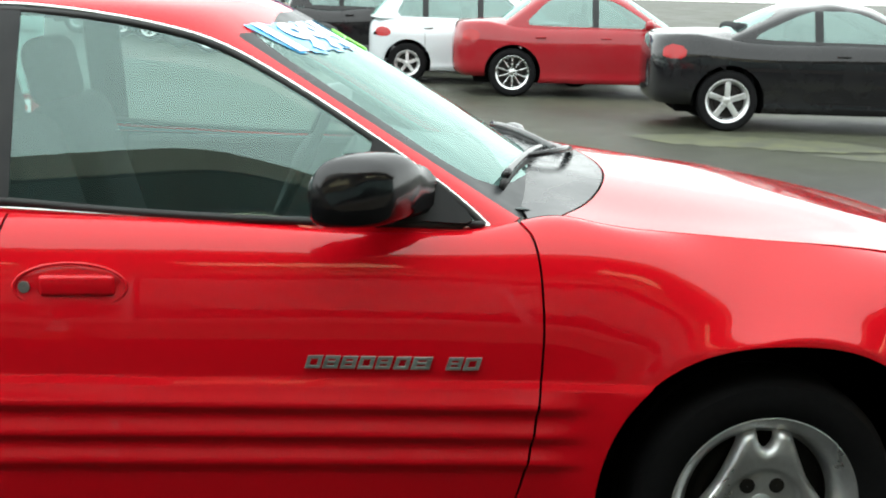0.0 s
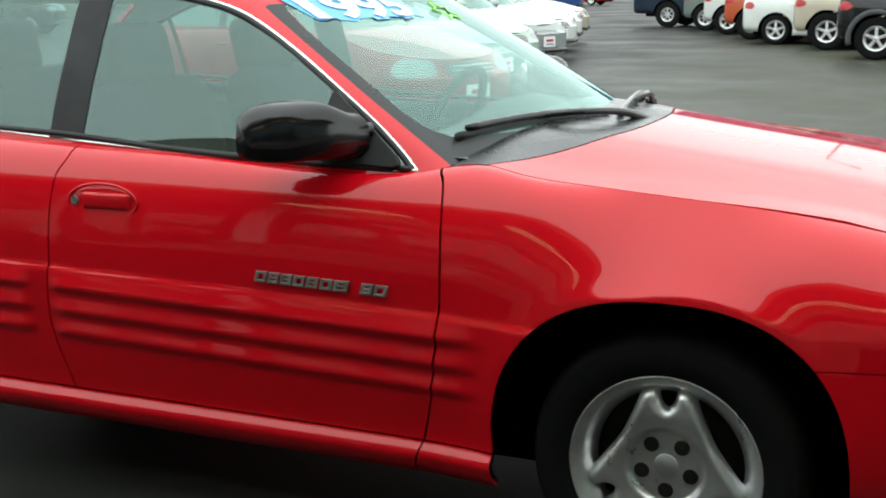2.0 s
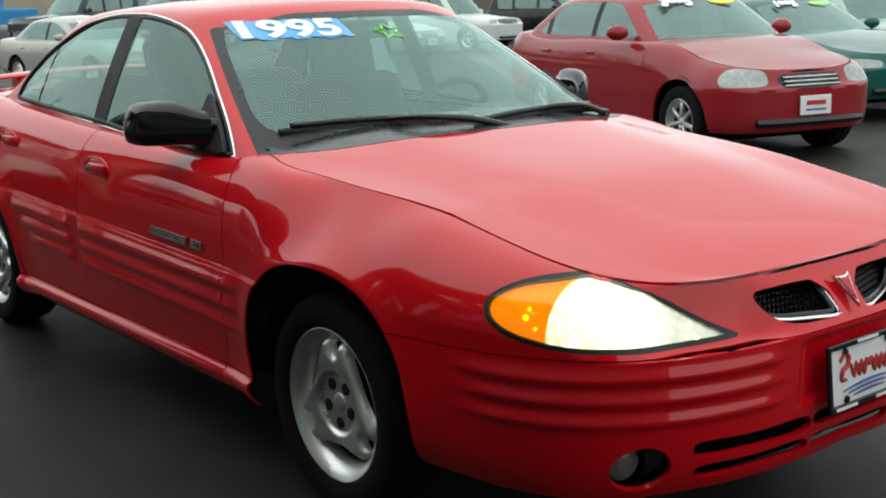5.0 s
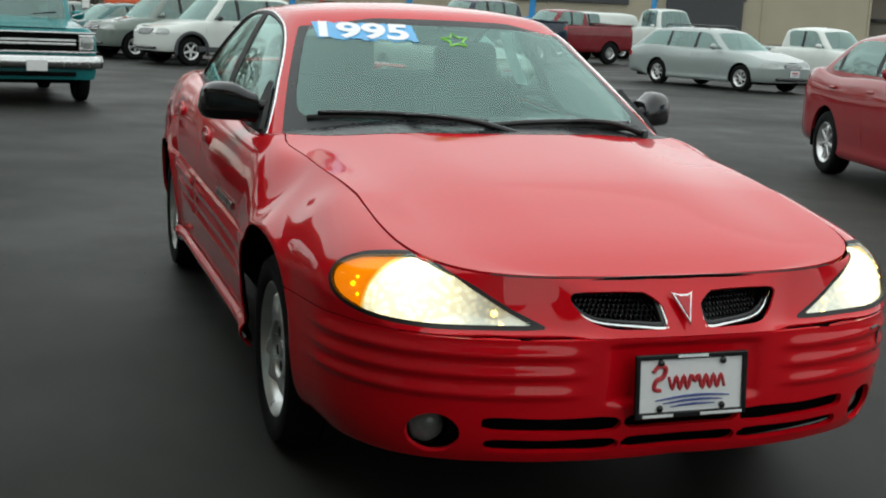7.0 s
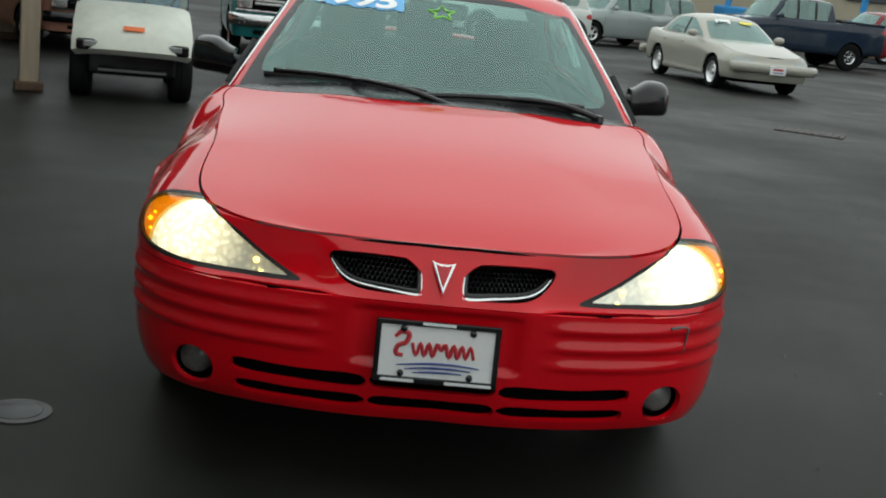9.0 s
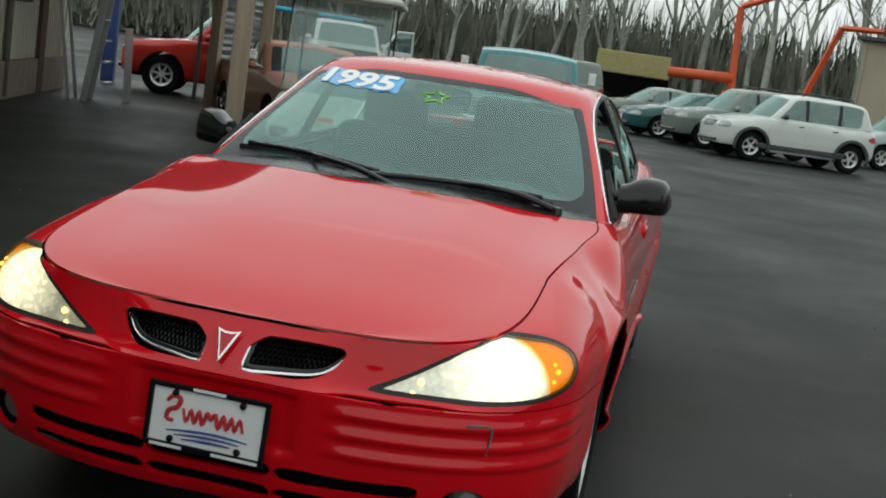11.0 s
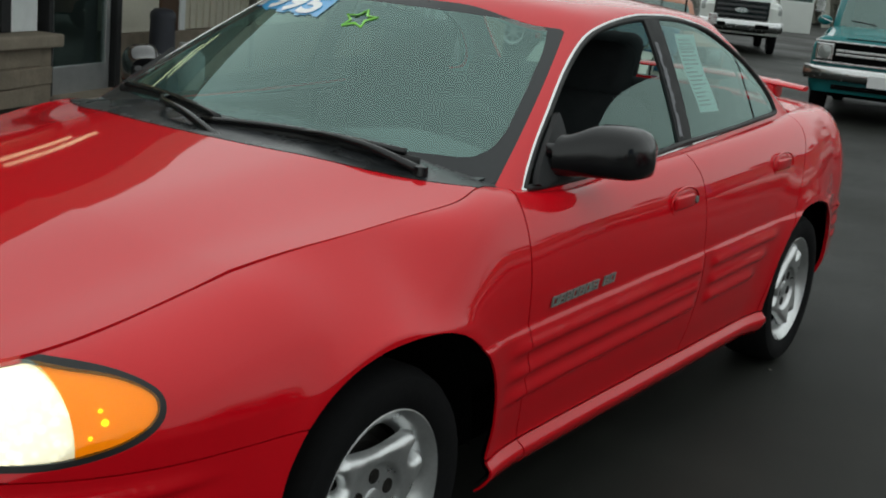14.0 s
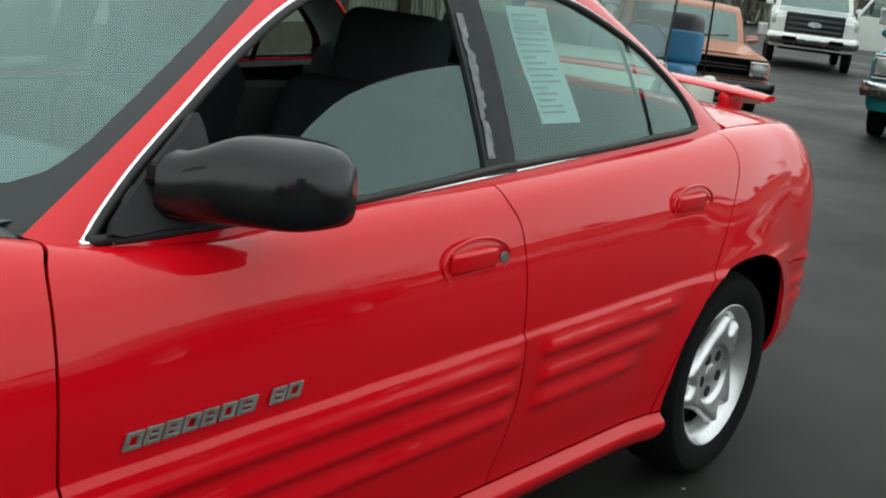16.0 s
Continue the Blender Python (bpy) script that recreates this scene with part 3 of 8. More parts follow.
        away = np.stack([(top - low)[:, 2] * 0 + np.where(mark < 1, 1, np.where(mark > 4, -1, 0)), np.where((mark >= 1) & (mark <= 4), 1.0, 0.0)], -1)
        wall[..., 0] += swell[..., 0] * away[:, 0] * 0.02
        wall[..., 1] += swell[..., 0] * away[:, 1] * 0.012
        mid = np.stack([np.clip(top[:, 0], g["spine"][1], g["spine"][0]), np.zeros(cols)], -1)
        w = np.linspace(0, 1, nt)[1:, None, None]
        flat = top[:, :2] + (mid - top[:, :2]) * w
        roof = np.concatenate([flat, self.roof(flat[..., 0], flat[..., 1])[..., None]], -1)
        p = np.concatenate([wall, roof])
        for _ in range(0 if self.boxy else int(5 * fine + 1)):
            q = p.copy()
            q[2:-1] = 0.25 * p[1:-2] + 0.5 * p[2:-1] + 0.25 * p[3:]
            p = q
        p[:, 0, 1] = p[:, -1, 1] = 0
        p[-1, :, 1] = 0
        self.cabin_low, self.cabin_top = low, top
        skin.grid(p.transpose(1, 0, 2), np.repeat(mark[:, None], p.shape[0], 1), "cabin", flip=False)

    def roof(self, x, y):
        g = self.glass
        return g["roof_z"](x) - g["crown"] * (np.abs(y) / 0.56) ** 2.2


def wheel(parent, m, radius, width, rim, style="sport", steel=None, alloy=None, whitewall=False):
    """A wheel, its outer face towards +z of m: tyre, rim, spokes, brake disc."""
    hub = new("wheel")
    hub.parent, hub.matrix_basis = parent, m
    w = width / 2
    bm = bmesh.new()
    side = radius - rim
    lathe(bm, [(rim - 0.012, -w * 0.8), (rim, -w * 0.86), (rim + side * 0.35, -w), (radius - side * 0.22, -w * 0.96), (radius - 0.008, -w * 0.8), (radius, -w * 0.55), (radius, -w * 0.18), (radius - 0.006, -w * 0.14), (radius - 0.006, -w * 0.06), (radius, -w * 0.02),
               (radius, w * 0.55), (radius - 0.008, w * 0.8), (radius - side * 0.22, w * 0.96), (radius - side * 0.40, w * 0.995), (rim + side * 0.35, w), (rim + side * 0.22, w * 0.965), (rim + 0.004, w * 0.93), (rim - 0.012, w * 0.8)], 48)
    part("tyre", bm, TYRE, hub, smooth=40)
    alloy = alloy or ALLOY
    f = w * 0.86
    bm = bmesh.new()
    lathe(bm, [(rim - 0.050, f - 0.060), (rim - 0.048, f - 0.046), (rim - 0.040, f - 0.032), (rim - 0.030, f - 0.018), (rim - 0.020, f - 0.006), (rim - 0.004, f + 0.004), (rim + 0.006, f), (rim + 0.004, f - 0.015)], 56)
    part("rim", bm, alloy, hub, smooth=50)
    bm = bmesh.new()
    lathe(bm, [(rim - 0.012, -w * 0.9), (rim - 0.045, -w * 0.6), (rim - 0.050, f - 0.0605)], 40)
    part("barrel", bm, DISC, hub, smooth=50)
    bm = bmesh.new()
    lathe(bm, [(0.001, f - 0.075), (rim * 0.55, f - 0.075), (rim * 0.62, f - 0.085), (rim - 0.052, f - 0.085)], 40)
    part("brake_disc", bm, DISC, hub, smooth=30)
    if style == "sport":
        # a triangular cast star whose three corners each fork into two fingers, round a sunk hub with five lug holes
        third = [(-0.485, 0.28), (-0.41, 0.44), (-0.335, 0.62), (-0.285, 0.76), (-0.275, 0.88), (-0.275, 1.03), (-0.085, 1.03), (-0.085, 0.82), (-0.070, 0.70), (0.0, 0.62), (0.070, 0.70), (0.085, 0.82), (0.085, 1.03), (0.275, 1.03), (0.275, 0.88), (0.285, 0.76), (0.335, 0.62), (0.41, 0.44)]
        star = []
        for k in range(3):
            q = Matrix.Rotation(-2 * math.pi * k / 3, 2)
            star += [tuple(q @ Vector((u, v))) for u, v in third]
        outline_gap = shape_gap(rounded(star, 3))
        rr, ta = np.meshgrid(np.linspace(0.004, 0.90, 46), np.linspace(0, 2 * np.pi, 181), indexing="ij")
        cast = Skin()
        cast.grid(np.stack([rr * np.cos(ta) * rim, rr * np.sin(ta) * rim, 0 * rr], -1), rr, "blank", True)
        cast.cut(lambda u, v, h, r: outline_gap(u / rim, v / rim), "blank", "star")
        p, faces = weld(*cast.pick("star"))
        r = np.hypot(p[:, 0], p[:, 1]) / rim
        d = np.clip(-outline_gap(p[:, 0] / rim, p[:, 1] / rim) / 0.105, 0, 1)
        p[:, 2] = f - 0.004 - 0.030 * (1 - np.sqrt(np.clip(1 - (1 - d) ** 2, 0, 1))) - 0.014 * (1 - ease(0.37, 0.43, r)) - 0.006 * (1 - ease(0.42, 0.62, r)) - 0.034 * ease(0.72, 0.90, r) ** 2
        mesh_object("spoke_star", *with_flange(p, [g[::-1] for g in faces], 0.012), alloy, hub)
        bm = bmesh.new()
        lathe(bm, [(0.13 * rim, f - 0.028), (0.125 * rim, f - 0.021), (0.09 * rim, f - 0.018), (0.0005, f - 0.017)], 28)
        part("centre_cap", bm, alloy, hub, smooth=40)
        for k in range(5):
            a_ = 2 * math.pi * k / 5 - math.pi / 2
            bm = bmesh.new()
            at_ = Matrix.Translation((rim * 0.265 * math.cos(a_), rim * 0.265 * math.sin(a_), f - 0.0245))
            lathe(bm, [(rim * 0.082, 0.0), (rim * 0.080, 0.003), (rim * 0.045, 0.0034), (0.0005, 0.0036)], 16, at_)
            part("lug_hole", bm, DISC, hub, smooth=40)
    else:
        spokes = {"five": 5, "seven": 7, "ten": 10, "steel": 0}[style]
        bm = bmesh.new()
        lathe(bm, [(0.0005, f - 0.02), (rim * 0.2, f - 0.02), (rim * 0.26, f - 0.03), (rim * 0.26, f - 0.06)] if spokes else
              [(0.0005, f - 0.005), (rim * 0.25, f - 0.006), (rim * 0.3, f - 0.03), (rim * 0.62, f - 0.02), (rim * 0.72, f - 0.035), (rim - 0.04, f - 0.03)], 32)
        for k in range(spokes):
            q = Matrix.Rotation(2 * math.pi * k / spokes, 4, "Z")
            wide = rim * (0.26 if spokes == 5 else 0.17 if spokes == 7 else 0.10)
            box(bm, (wide, rim * 0.78, 0.03), q @ Matrix.Translation((0, rim * 0.55, f - 0.03)), 0.006, 1)
        part("spoke_star" if spokes else "hubcap", bm, alloy, hub, smooth=40)
    return hub


def skin_part(name, skin, regions, side, material, parent, depth=0.014, label="", smooth=True):
    p, f = skin.pick(regions, side)
    if not f:
        return None
    p, f = with_flange(p, f, depth) if depth else weld(p, f)
    return mesh_object(name, p, f, material, parent, label, smooth)

# ---------------------------------------------------------------- the red sedan that the walk goes round
def sedan_shape():
    s = Shape(
        nose=0.35, front=1.045, bend=3.0, hood_front=0.942, hood_bend=4.5, front_z=0.710, zb=0.205, front_zb=0.254, rear_zb=0.26,
        line_z=0.578, side_z=0.665, tail=-3.05, rear=-3.64, deck_rear=-3.50,
        widths=[(0.35, 0.868), (0.1, 0.884), (-0.5, 0.886), (-1.5, 0.886), (-2.5, 0.888), (-2.8, 0.884), (-3.05, 0.862)],
        edges=[(0.35, 0.691, 0.835), (0.2, 0.704, 0.855), (0.0, 0.724, 0.875), (-0.2, 0.741, 0.894), (-0.35, 0.755, 0.915), (-0.44, 0.742, 0.929), (-0.54, 0.765, 0.918), (-0.62, 0.783, 0.908), (-1.1, 0.786, 0.919), (-1.6, 0.779, 0.938), (-2.1, 0.765, 0.962), (-2.55, 0.742, 0.985), (-2.8, 0.722, 0.998), (-3.05, 0.70, 1.0)],
        hood_line=[(0.942, 0.710), (0.85, 0.742), (0.6, 0.801), (0.35, 0.852), (0.0, 0.906), (-0.3, 0.95), (-0.6, 0.985)],
        deck_line=[(-2.4, 1.06), (-2.8, 1.045), (-3.2, 1.03), (-3.5, 0.995)],
        hood_swell=0.020, arches=((0.02, 0.302, 0.385), (-2.69, 0.302, 0.372)), crown=(0.04, 0.21),
    )
    s.glass = dict(
        base=(-0.31, -0.50, 0.69, 0.925), top=(-1.06, -1.185, 0.485), rear=(-3.0, -2.86, 0.62, 1.0), rear_top=(-2.36, -2.28, 0.46),
        side_front=-0.62, side_rear=-2.66, top_side=(-1.32, -2.14), spine=(-1.45, -2.0), crown=0.042,
        roof_y=spline([-1.2, -1.45, -1.75, -2.05, -2.3], [0.545, 0.572, 0.580, 0.570, 0.535]),
        roof_z=spline([-0.9, -1.06, -1.3, -1.7, -2.1, -2.4, -2.6], [1.335, 1.362, 1.388, 1.400, 1.386, 1.35, 1.30]),
    )
    return s


def sedan_relief(x, a, z, nose):
    """What stands proud of the lower body: the crease, the three flutes, the sill."""
    crease = 0.595 - 0.0238 * x
    door = ease(0.19, 0.25, -x) * (1 - ease(3.0, 3.1, -x))
    below = 1 - ease(-0.009, 0.001, z - crease)
    out = 0.007 * below * door * ease(0.30, 0.40, z)
    gapped = 1 - ease(-1.70, -1.66, x) * (1 - ease(-1.60, -1.57, x))
    for off, end in ((0.052, 2.32), (0.115, 2.24), (0.176, 2.16)):
        d = z - (crease - off)
        rib = np.where(d > 0, np.exp(-((d / 0.026) ** 2)), np.exp(-((d / 0.012) ** 2)))
        out = out + 0.0125 * rib * gapped * ease(0.36, 0.50, -x) * (1 - ease(end - 0.10, end, -x))
    for off in (0.05, 0.115, 0.17):
        d = z - (0.64 - off)
        out = out + 0.009 * np.exp(-((d / 0.018) ** 2)) * ease(3.10, 3.2, -x)
    out = out - 0.016 * nose * (1 - ease(5.4, 7.6, a)) * ease(0.400, 0.425, z) * (1 - ease(0.548, 0.570, z))
    for zr in (0.537, 0.487, 0.437):
        d = z - zr
        rib = np.where(d > 0, np.exp(-((d / 0.020) ** 2)), np.exp(-((d / 0.009) ** 2)))
        out = out + 0.008 * rib * nose * ease(9, 15, a) * (1 - ease(70, 86, a))
    sill = ease(0.285, 0.275, z) * ease(0.30, 0.42, -x) * (1 - ease(2.30, 2.36, -x))
    return out + 0.008 * sill


def red_sedan():
    s = sedan_shape()
    skin = Skin()
    c = s.body(skin, 1.3, sedan_relief)
    n_cowl = s.n_nose + int(np.argmin(np.abs(c["hx"][s.n_nose : s.n_nose + s.n_side] + 0.50)))
    s.lid(skin, c, 0, n_cowl + 1, s.centre, "hood", fine=2.0)
    n_deck = s.n_nose + int(np.argmin(np.abs(c["hx"][s.n_nose : s.n_nose + s.n_side] + 2.60)))
    s.lid(skin, c, n_deck, len(c["hx"]), s.deck, "deck", crown=3.0, fine=1.5)
    s.cabin(skin)
    side_gap = 0.0055

    # wheel openings
    for cx, cz, r in s.arches:
        skin.cut(lambda x, y, z, a: np.where(y > 0.55, (np.abs(x - cx) ** 2.4 + np.abs(z - cz) ** 2.4) ** (1 / 2.4) - r, 1), "body", "open")
    # front: grilles, slots, fog lamps, headlamps
    grille = rounded([(0.052, 0.604), (0.058, 0.668), (0.075, 0.676), (0.18, 0.681), (0.280, 0.679), (0.296, 0.667), (0.285, 0.643), (0.258, 0.616), (0.215, 0.601), (0.12, 0.596), (0.065, 0.595)], 5)
    skin.cut(lambda x, y, z, a: np.where(a < 60, shape_gap(grille)(y, z), 1), "body", "grille_hole")
    for lo, hi, zl, zh, rise in ((0.19, 0.525, 0.340, 0.377, 0.004), (0.19, 0.515, 0.284, 0.319, 0.002), (-0.1, 0.165, 0.284, 0.321, 0.0), (-0.1, 0.165, 0.345, 0.380, 0.0)):
        slot = rounded([(lo, zl), (lo, zh), (0.5 * (lo + hi), zh), (hi - 0.02, zh + rise), (hi, 0.5 * (zl + zh) + rise), (hi - 0.02, zl + rise), (0.5 * (lo + hi), zl)], 3)
        skin.cut(lambda x, y, z, a: np.where(a < 60, shape_gap(slot)(y, z), 1), "body", "slot_hole")
    skin.cut(lambda x, y, z, a: np.where((a > 20) & (a < 75), np.hypot((y - 0.632) / 1.10, z - 0.328) - 0.054, 1), "body", "fog_hole")
    lamp = rounded([(14.9, 0.601), (20.5, 0.633), (27, 0.666), (33, 0.694), (41, 0.721), (50, 0.741), (60, 0.754), (66.5, 0.755), (72, 0.740), (75.3, 0.705), (74, 0.662), (69, 0.630), (60, 0.608), (48, 0.597), (35, 0.591), (23, 0.590), (15.4, 0.592)], 5)
    scale_a = 0.0125
    lamp = lamp * (scale_a, 1)
    around = shape_gap(lamp)
    skin.cut(lambda x, y, z, a: np.where(a < 89, around(a * scale_a, z), 1), "body", "bezel")
    skin.cut(lambda x, y, z, a: np.where(a < 89, around(a * scale_a, z) + 0.011 - 0.0075 * ease(0.68, 0.72, z) * (1 - ease(60, 67, a)), 1), "bezel", "lens")
    skin.cut(lambda x, y, z, a: (60.5 + 10 * (z - 0.66) - a) * scale_a, "lens", "amber")
    # joints of the panels
    bumper_top = rounded([(-0.1, 0.578), (0.3, 0.580), (0.62, 0.584), (0.80, 0.580), (1.05, 0.566), (1.3, 0.556)], 4, False)
    skin.cut(lambda x, y, z, a: np.where(x > 0.1, line_gap(bumper_top)(np.where(a < 90, a * 0.0105, 0.945 + (0.35 - x)), z), 1), "body", "front_bumper", 0.003)
    front_seam = rounded([(-0.60, 0.10), (-0.565, 0.22), (-0.538, 0.31), (-0.507, 0.444), (-0.487, 0.625), (-0.487, 0.776), (-0.50, 0.887), (-0.53, 0.925), (-0.56, 0.965), (-0.60, 1.10)], 4, False)
    skin.cut(lambda x, y, z, a: -line_gap(front_seam)(x, z), "body", "rear_half", side_gap)
    skin.cut(lambda x, y, z, a: np.where(x > -2.6, z - 0.292 - 0.003 * ease(0.5, 2.2, -x), 1), ("rear_half", "body"), "sill", 0.004)
    middle_seam = rounded([(-1.545, 0.15), (-1.572, 0.306), (-1.606, 0.44), (-1.612, 0.52), (-1.600, 0.64), (-1.594, 0.741), (-1.583, 0.862), (-1.56, 0.91), (-1.54, 1.0)], 4, False)
    skin.cut(lambda x, y, z, a: -line_gap(middle_seam)(x, z), "rear_half", "behind", side_gap)
    rear_seam = rounded([(-2.26, 0.1), (-2.28, 0.30), (-2.31, 0.42), (-2.37, 0.52), (-2.44, 0.62), (-2.515, 0.74), (-2.61, 0.86), (-2.67, 0.94), (-2.69, 1.05)], 4, False)
    skin.cut(lambda x, y, z, a: -line_gap(rear_seam)(x, z), "behind", "quarter_panel", side_gap)
    skin.cut(lambda x, y, z, a: np.maximum(z - 0.60 + 0.02 * ease(-3.1, -3.5, x), x + 3.02), "quarter_panel", "rear_bumper", 0.005)
    skin.cut(lambda x, y, z, a: np.maximum(x + 3.43 - 0.10 * (z - 0.8), np.maximum(z - 0.925, 0.735 - z)), "quarter_panel", "tail", 0.004)
    # hood's rear edge and cowl
    skin.cut(lambda x, y, z, a: x + 0.215 + 0.205 * (np.abs(y) / 0.725) ** 2.4, "hood", "cowl", 0.006)
    skin.cut(lambda x, y, z, a: -2.985 + 0.14 * (np.abs(y) / 0.62) ** 2.2 - x, "deck", "under_glass")
    # windows
    trim = window_outline()
    glass_edge = shape_gap(trim)
    skin.cut(lambda x, y, z, a: np.where((a > 0.9) & (a < 4.1) & (y > 0.3), glass_edge(x, z), 1), "cabin", "side_window")
    shield = lambda x, y, z, a: np.maximum(np.maximum((a - 1.30) * 0.5, z - s.roof(x, y) + 0.022 + 0.02 * ease(0.5, 1, a)), -1)  # noqa: E731
    skin.cut(lambda x, y, z, a: np.where(a < 1.9, shield(x, y, z, a), 1), "cabin", "shield")
    skin.cut(lambda x, y, z, a: np.where(a > 3.6, np.maximum((3.96 - a) * 0.6, z - s.roof(x, y) + 0.03), 1), "cabin", "back_glass")
    skin.cut(lambda x, y, z, a: round_max(round_max(np.where(a < 1, (a - 1) * 0.69, (a - 1) * 0.3) - 0.022, z - s.roof(x, y) + 0.038, 0.05), 0.972 - z, 0.075), "shield", "clear_shield")
    skin.cut(lambda x, y, z, a: x + 1.555, "side_window", "rear_side")
    skin.cut(lambda x, y, z, a: x + 1.665, "rear_side", "rear_glass")
    skin.cut(lambda x, y, z, a: x + 2.29 - 0.06 * (z - 1.1), "rear_glass", "quarter_glass", 0.022)

    car = thing("sedan", pose(0, 0, 0), "red four-door sedan with lit headlamps, dealer plate and window price", "car")
    body = car
    for name, region, label in (("hood", "hood", ""), ("front_bumper", "front_bumper", "red bumper with three moulded flutes"), ("roof", "cabin", ""), ("trunk_lid", "deck", "")):
        skin_part(name, skin, region, 0, RED, body, label=label)
    skin_part("rear_bumper", skin, "rear_bumper", 0, RED, body)
    skin_part("cowl", skin, "cowl", 0, COWL, body, 0.004, "black plastic wiper cowl")
    skin_part("windshield", skin, "clear_shield", 0, WINDSHIELD, body, 0.0, "greenish windshield glass").visible_shadow = False
    skin_part("windshield_border", skin, "shield", 0, FRIT, body, 0.0, "black band round the windshield")
    skin_part("rear_window", skin, "back_glass", 0, SIDE_GLASS, body, 0.0).visible_shadow = False
    for side in (1, -1):
        skin_part("front_fender", skin, "body", side, RED, body, 0.006)
        skin_part("quarter_panel", skin, "quarter_panel", side, RED, body, 0.006)
        skin_part("side_sill", skin, "sill", side, RED, body, 0.006)
        skin_part("tail_light", skin, "tail", side, TAIL_RED, body, 0.02, "dark red tail light lens")
        for kind, regions in (("front_door", "rear_half"), ("rear_door", "behind")):
            door = skin_part(kind, skin, regions, side, RED, body, 0.006)
            door_handle(door, side, -1.42 if kind == "front_door" else -2.34, 0.808 if kind == "front_door" else 0.845)
        glass_at = ("side_window",) if side == -1 else ()
        if glass_at:
            skin_part("front_side_window", skin, glass_at, side, SIDE_GLASS, body, 0.0).visible_shadow = False
        skin_part("rear_side_window", skin, "rear_glass", side, SIDE_GLASS, body, 0.0).visible_shadow = False
        skin_part("quarter_window", skin, "quarter_glass", side, SIDE_GLASS, body, 0.0).visible_shadow = False
        p, f = skin.pick("rear_side", side)
        mesh_object("pillar_cover", *with_flange(p + (0, 0.003 * side, 0), f, 0.01), MATT_BLACK, body, "black pillar cover between the doors")
        if side == 1:
            rng = random.Random(11)
            worn = surface("peeled_pillar_film", (0.17, 0.175, 0.19), 0.7, vary=0.6, scale=40)
            heights = np.linspace(0.982, 1.262, 34)
            ragged = [rng.uniform(0.0, 0.009) + (0.012 if 8 < k < 12 or 24 < k < 28 else 0.0) for k in range(34)]
            edge = [(-1.566 - 0.3 * r, z) for r, z in zip(ragged[::-1], heights)] + [(-1.596 + r, z) for r, z in zip(ragged, heights)][::-1]
            bm = bmesh.new()
            bm.faces.new([bm.verts.new((x, on_cabin(skin, x, z) + 0.0062, z)) for x, z in edge])
            bmesh.ops.triangulate(bm, faces=bm.faces[:])
            part("peeled_patch", bm, worn, body, "pale strip where the black film has peeled")
        window_trim(body, skin, trim, side)
        lamp_unit(car, skin, side)
        mirror_unit(car, side)
        badge(car, side)
        fog_lamp(car, side)
        grille_insert(car, side)
        inner = 0.835
        for x in (0.022, -2.72):
            wheel(car, pose(x, side * (inner - 0.072), 0.303, -90 * side, 0, 0) @ Matrix.Rotation(radians(35 if x < -1 else 0), 4, "Z"), 0.303, 0.21, 0.213)
    lowered_window(body, skin, s, trim)
    # dark shell behind the joints, wheel housings, floor
    p, f = skin.pick([r for r in set(skin.regions) if r not in ("open", "side_window", "rear_side", "rear_glass", "quarter_glass", "shield", "clear_shield", "back_glass", "lens", "amber", "bezel", "grille_hole", "slot_hole", "fog_hole", "cabin")], 0)
    p, f = weld(p, f)
    mesh_object("inner_shell", p - normals_of(p, f) * 0.016, f, BLACK_GAP, body)
    p, f = weld(*skin.pick(("slot_hole", "front_bumper"), 0))
    mesh_object("intake_backing", p - normals_of(p, f) * 0.040, f, BLACK_GAP, body)
    p, f = skin.pick("cabin", 0)
    p, f = weld(p, f)
    mesh_object("headliner", p - normals_of(p, f) * 0.022, f, LINER, body, "pale cloth headliner and pillar trims")
    for side in (1, -1):
        for cx, cz, r in s.arches:
            bm = bmesh.new()
            lathe(bm, [(r + 0.030, 0.0), (r + 0.030, 0.17), (r + 0.030, 0.33), (0.25, 0.33), (0.05, 0.33)], 64, Matrix.Translation((cx, side * 0.815, cz)) @ Matrix.Rotation(radians(90 * side), 4, "X"))
            bmesh.ops.delete(bm, geom=[v for v in bm.verts if v.co.z < (0.24 if v.co.x > cx else 0.28)], context="VERTS")
            part("wheel_housing", bm, BLACK_GAP, body, smooth=40)
    box_part = box_bm((3.9, 1.36, 0.10), Matrix.Translation((-1.30, 0, 0.24)), 0.03)
    part("underbody", box_part, BLACK_GAP, body)
    interior(car)
    price_and_star(car, skin)
    plate(car)
    # a dark tube draws the shadowed gap at the hood's front edge
    k = s.n_nose + 2
    edge = np.stack([c["hx"][:k], c["hy"][:k], c["hz"][:k]], -1)
    edge = edge[edge[:, 1] < 0.50]
    edge = np.concatenate([(edge * (1, -1, 1))[:0:-1], edge]) + (-0.002, 0, 0.001)
    part("hood_gap_line", tube(bmesh.new(), edge, 0.0024, 6), SEAL, car, "dark strip drawn for the gap along the hood's front edge")
    nose = laid_on(skin, ("front_bumper",))
    for line in ([(0.618, 0.548), (0.640, 0.550), (0.662, 0.549), (0.676, 0.543)], [(0.672, 0.545), (0.674, 0.525), (0.671, 0.50), (0.668, 0.475)]):
        path = rounded([nose(y, z, 0.001) for y, z in line], 5, False)
        part("scuff_mark", tube(bmesh.new(), path, [0.006 - 0.003 * t for t in np.linspace(0, 1, len(path))], 6, flat=0.6), SCUFF, car, "grey scuff down to bare plastic")
    emblem(car)
    wipers(car)
    spoiler(car)
    paper_sheet(car, s)
    return car


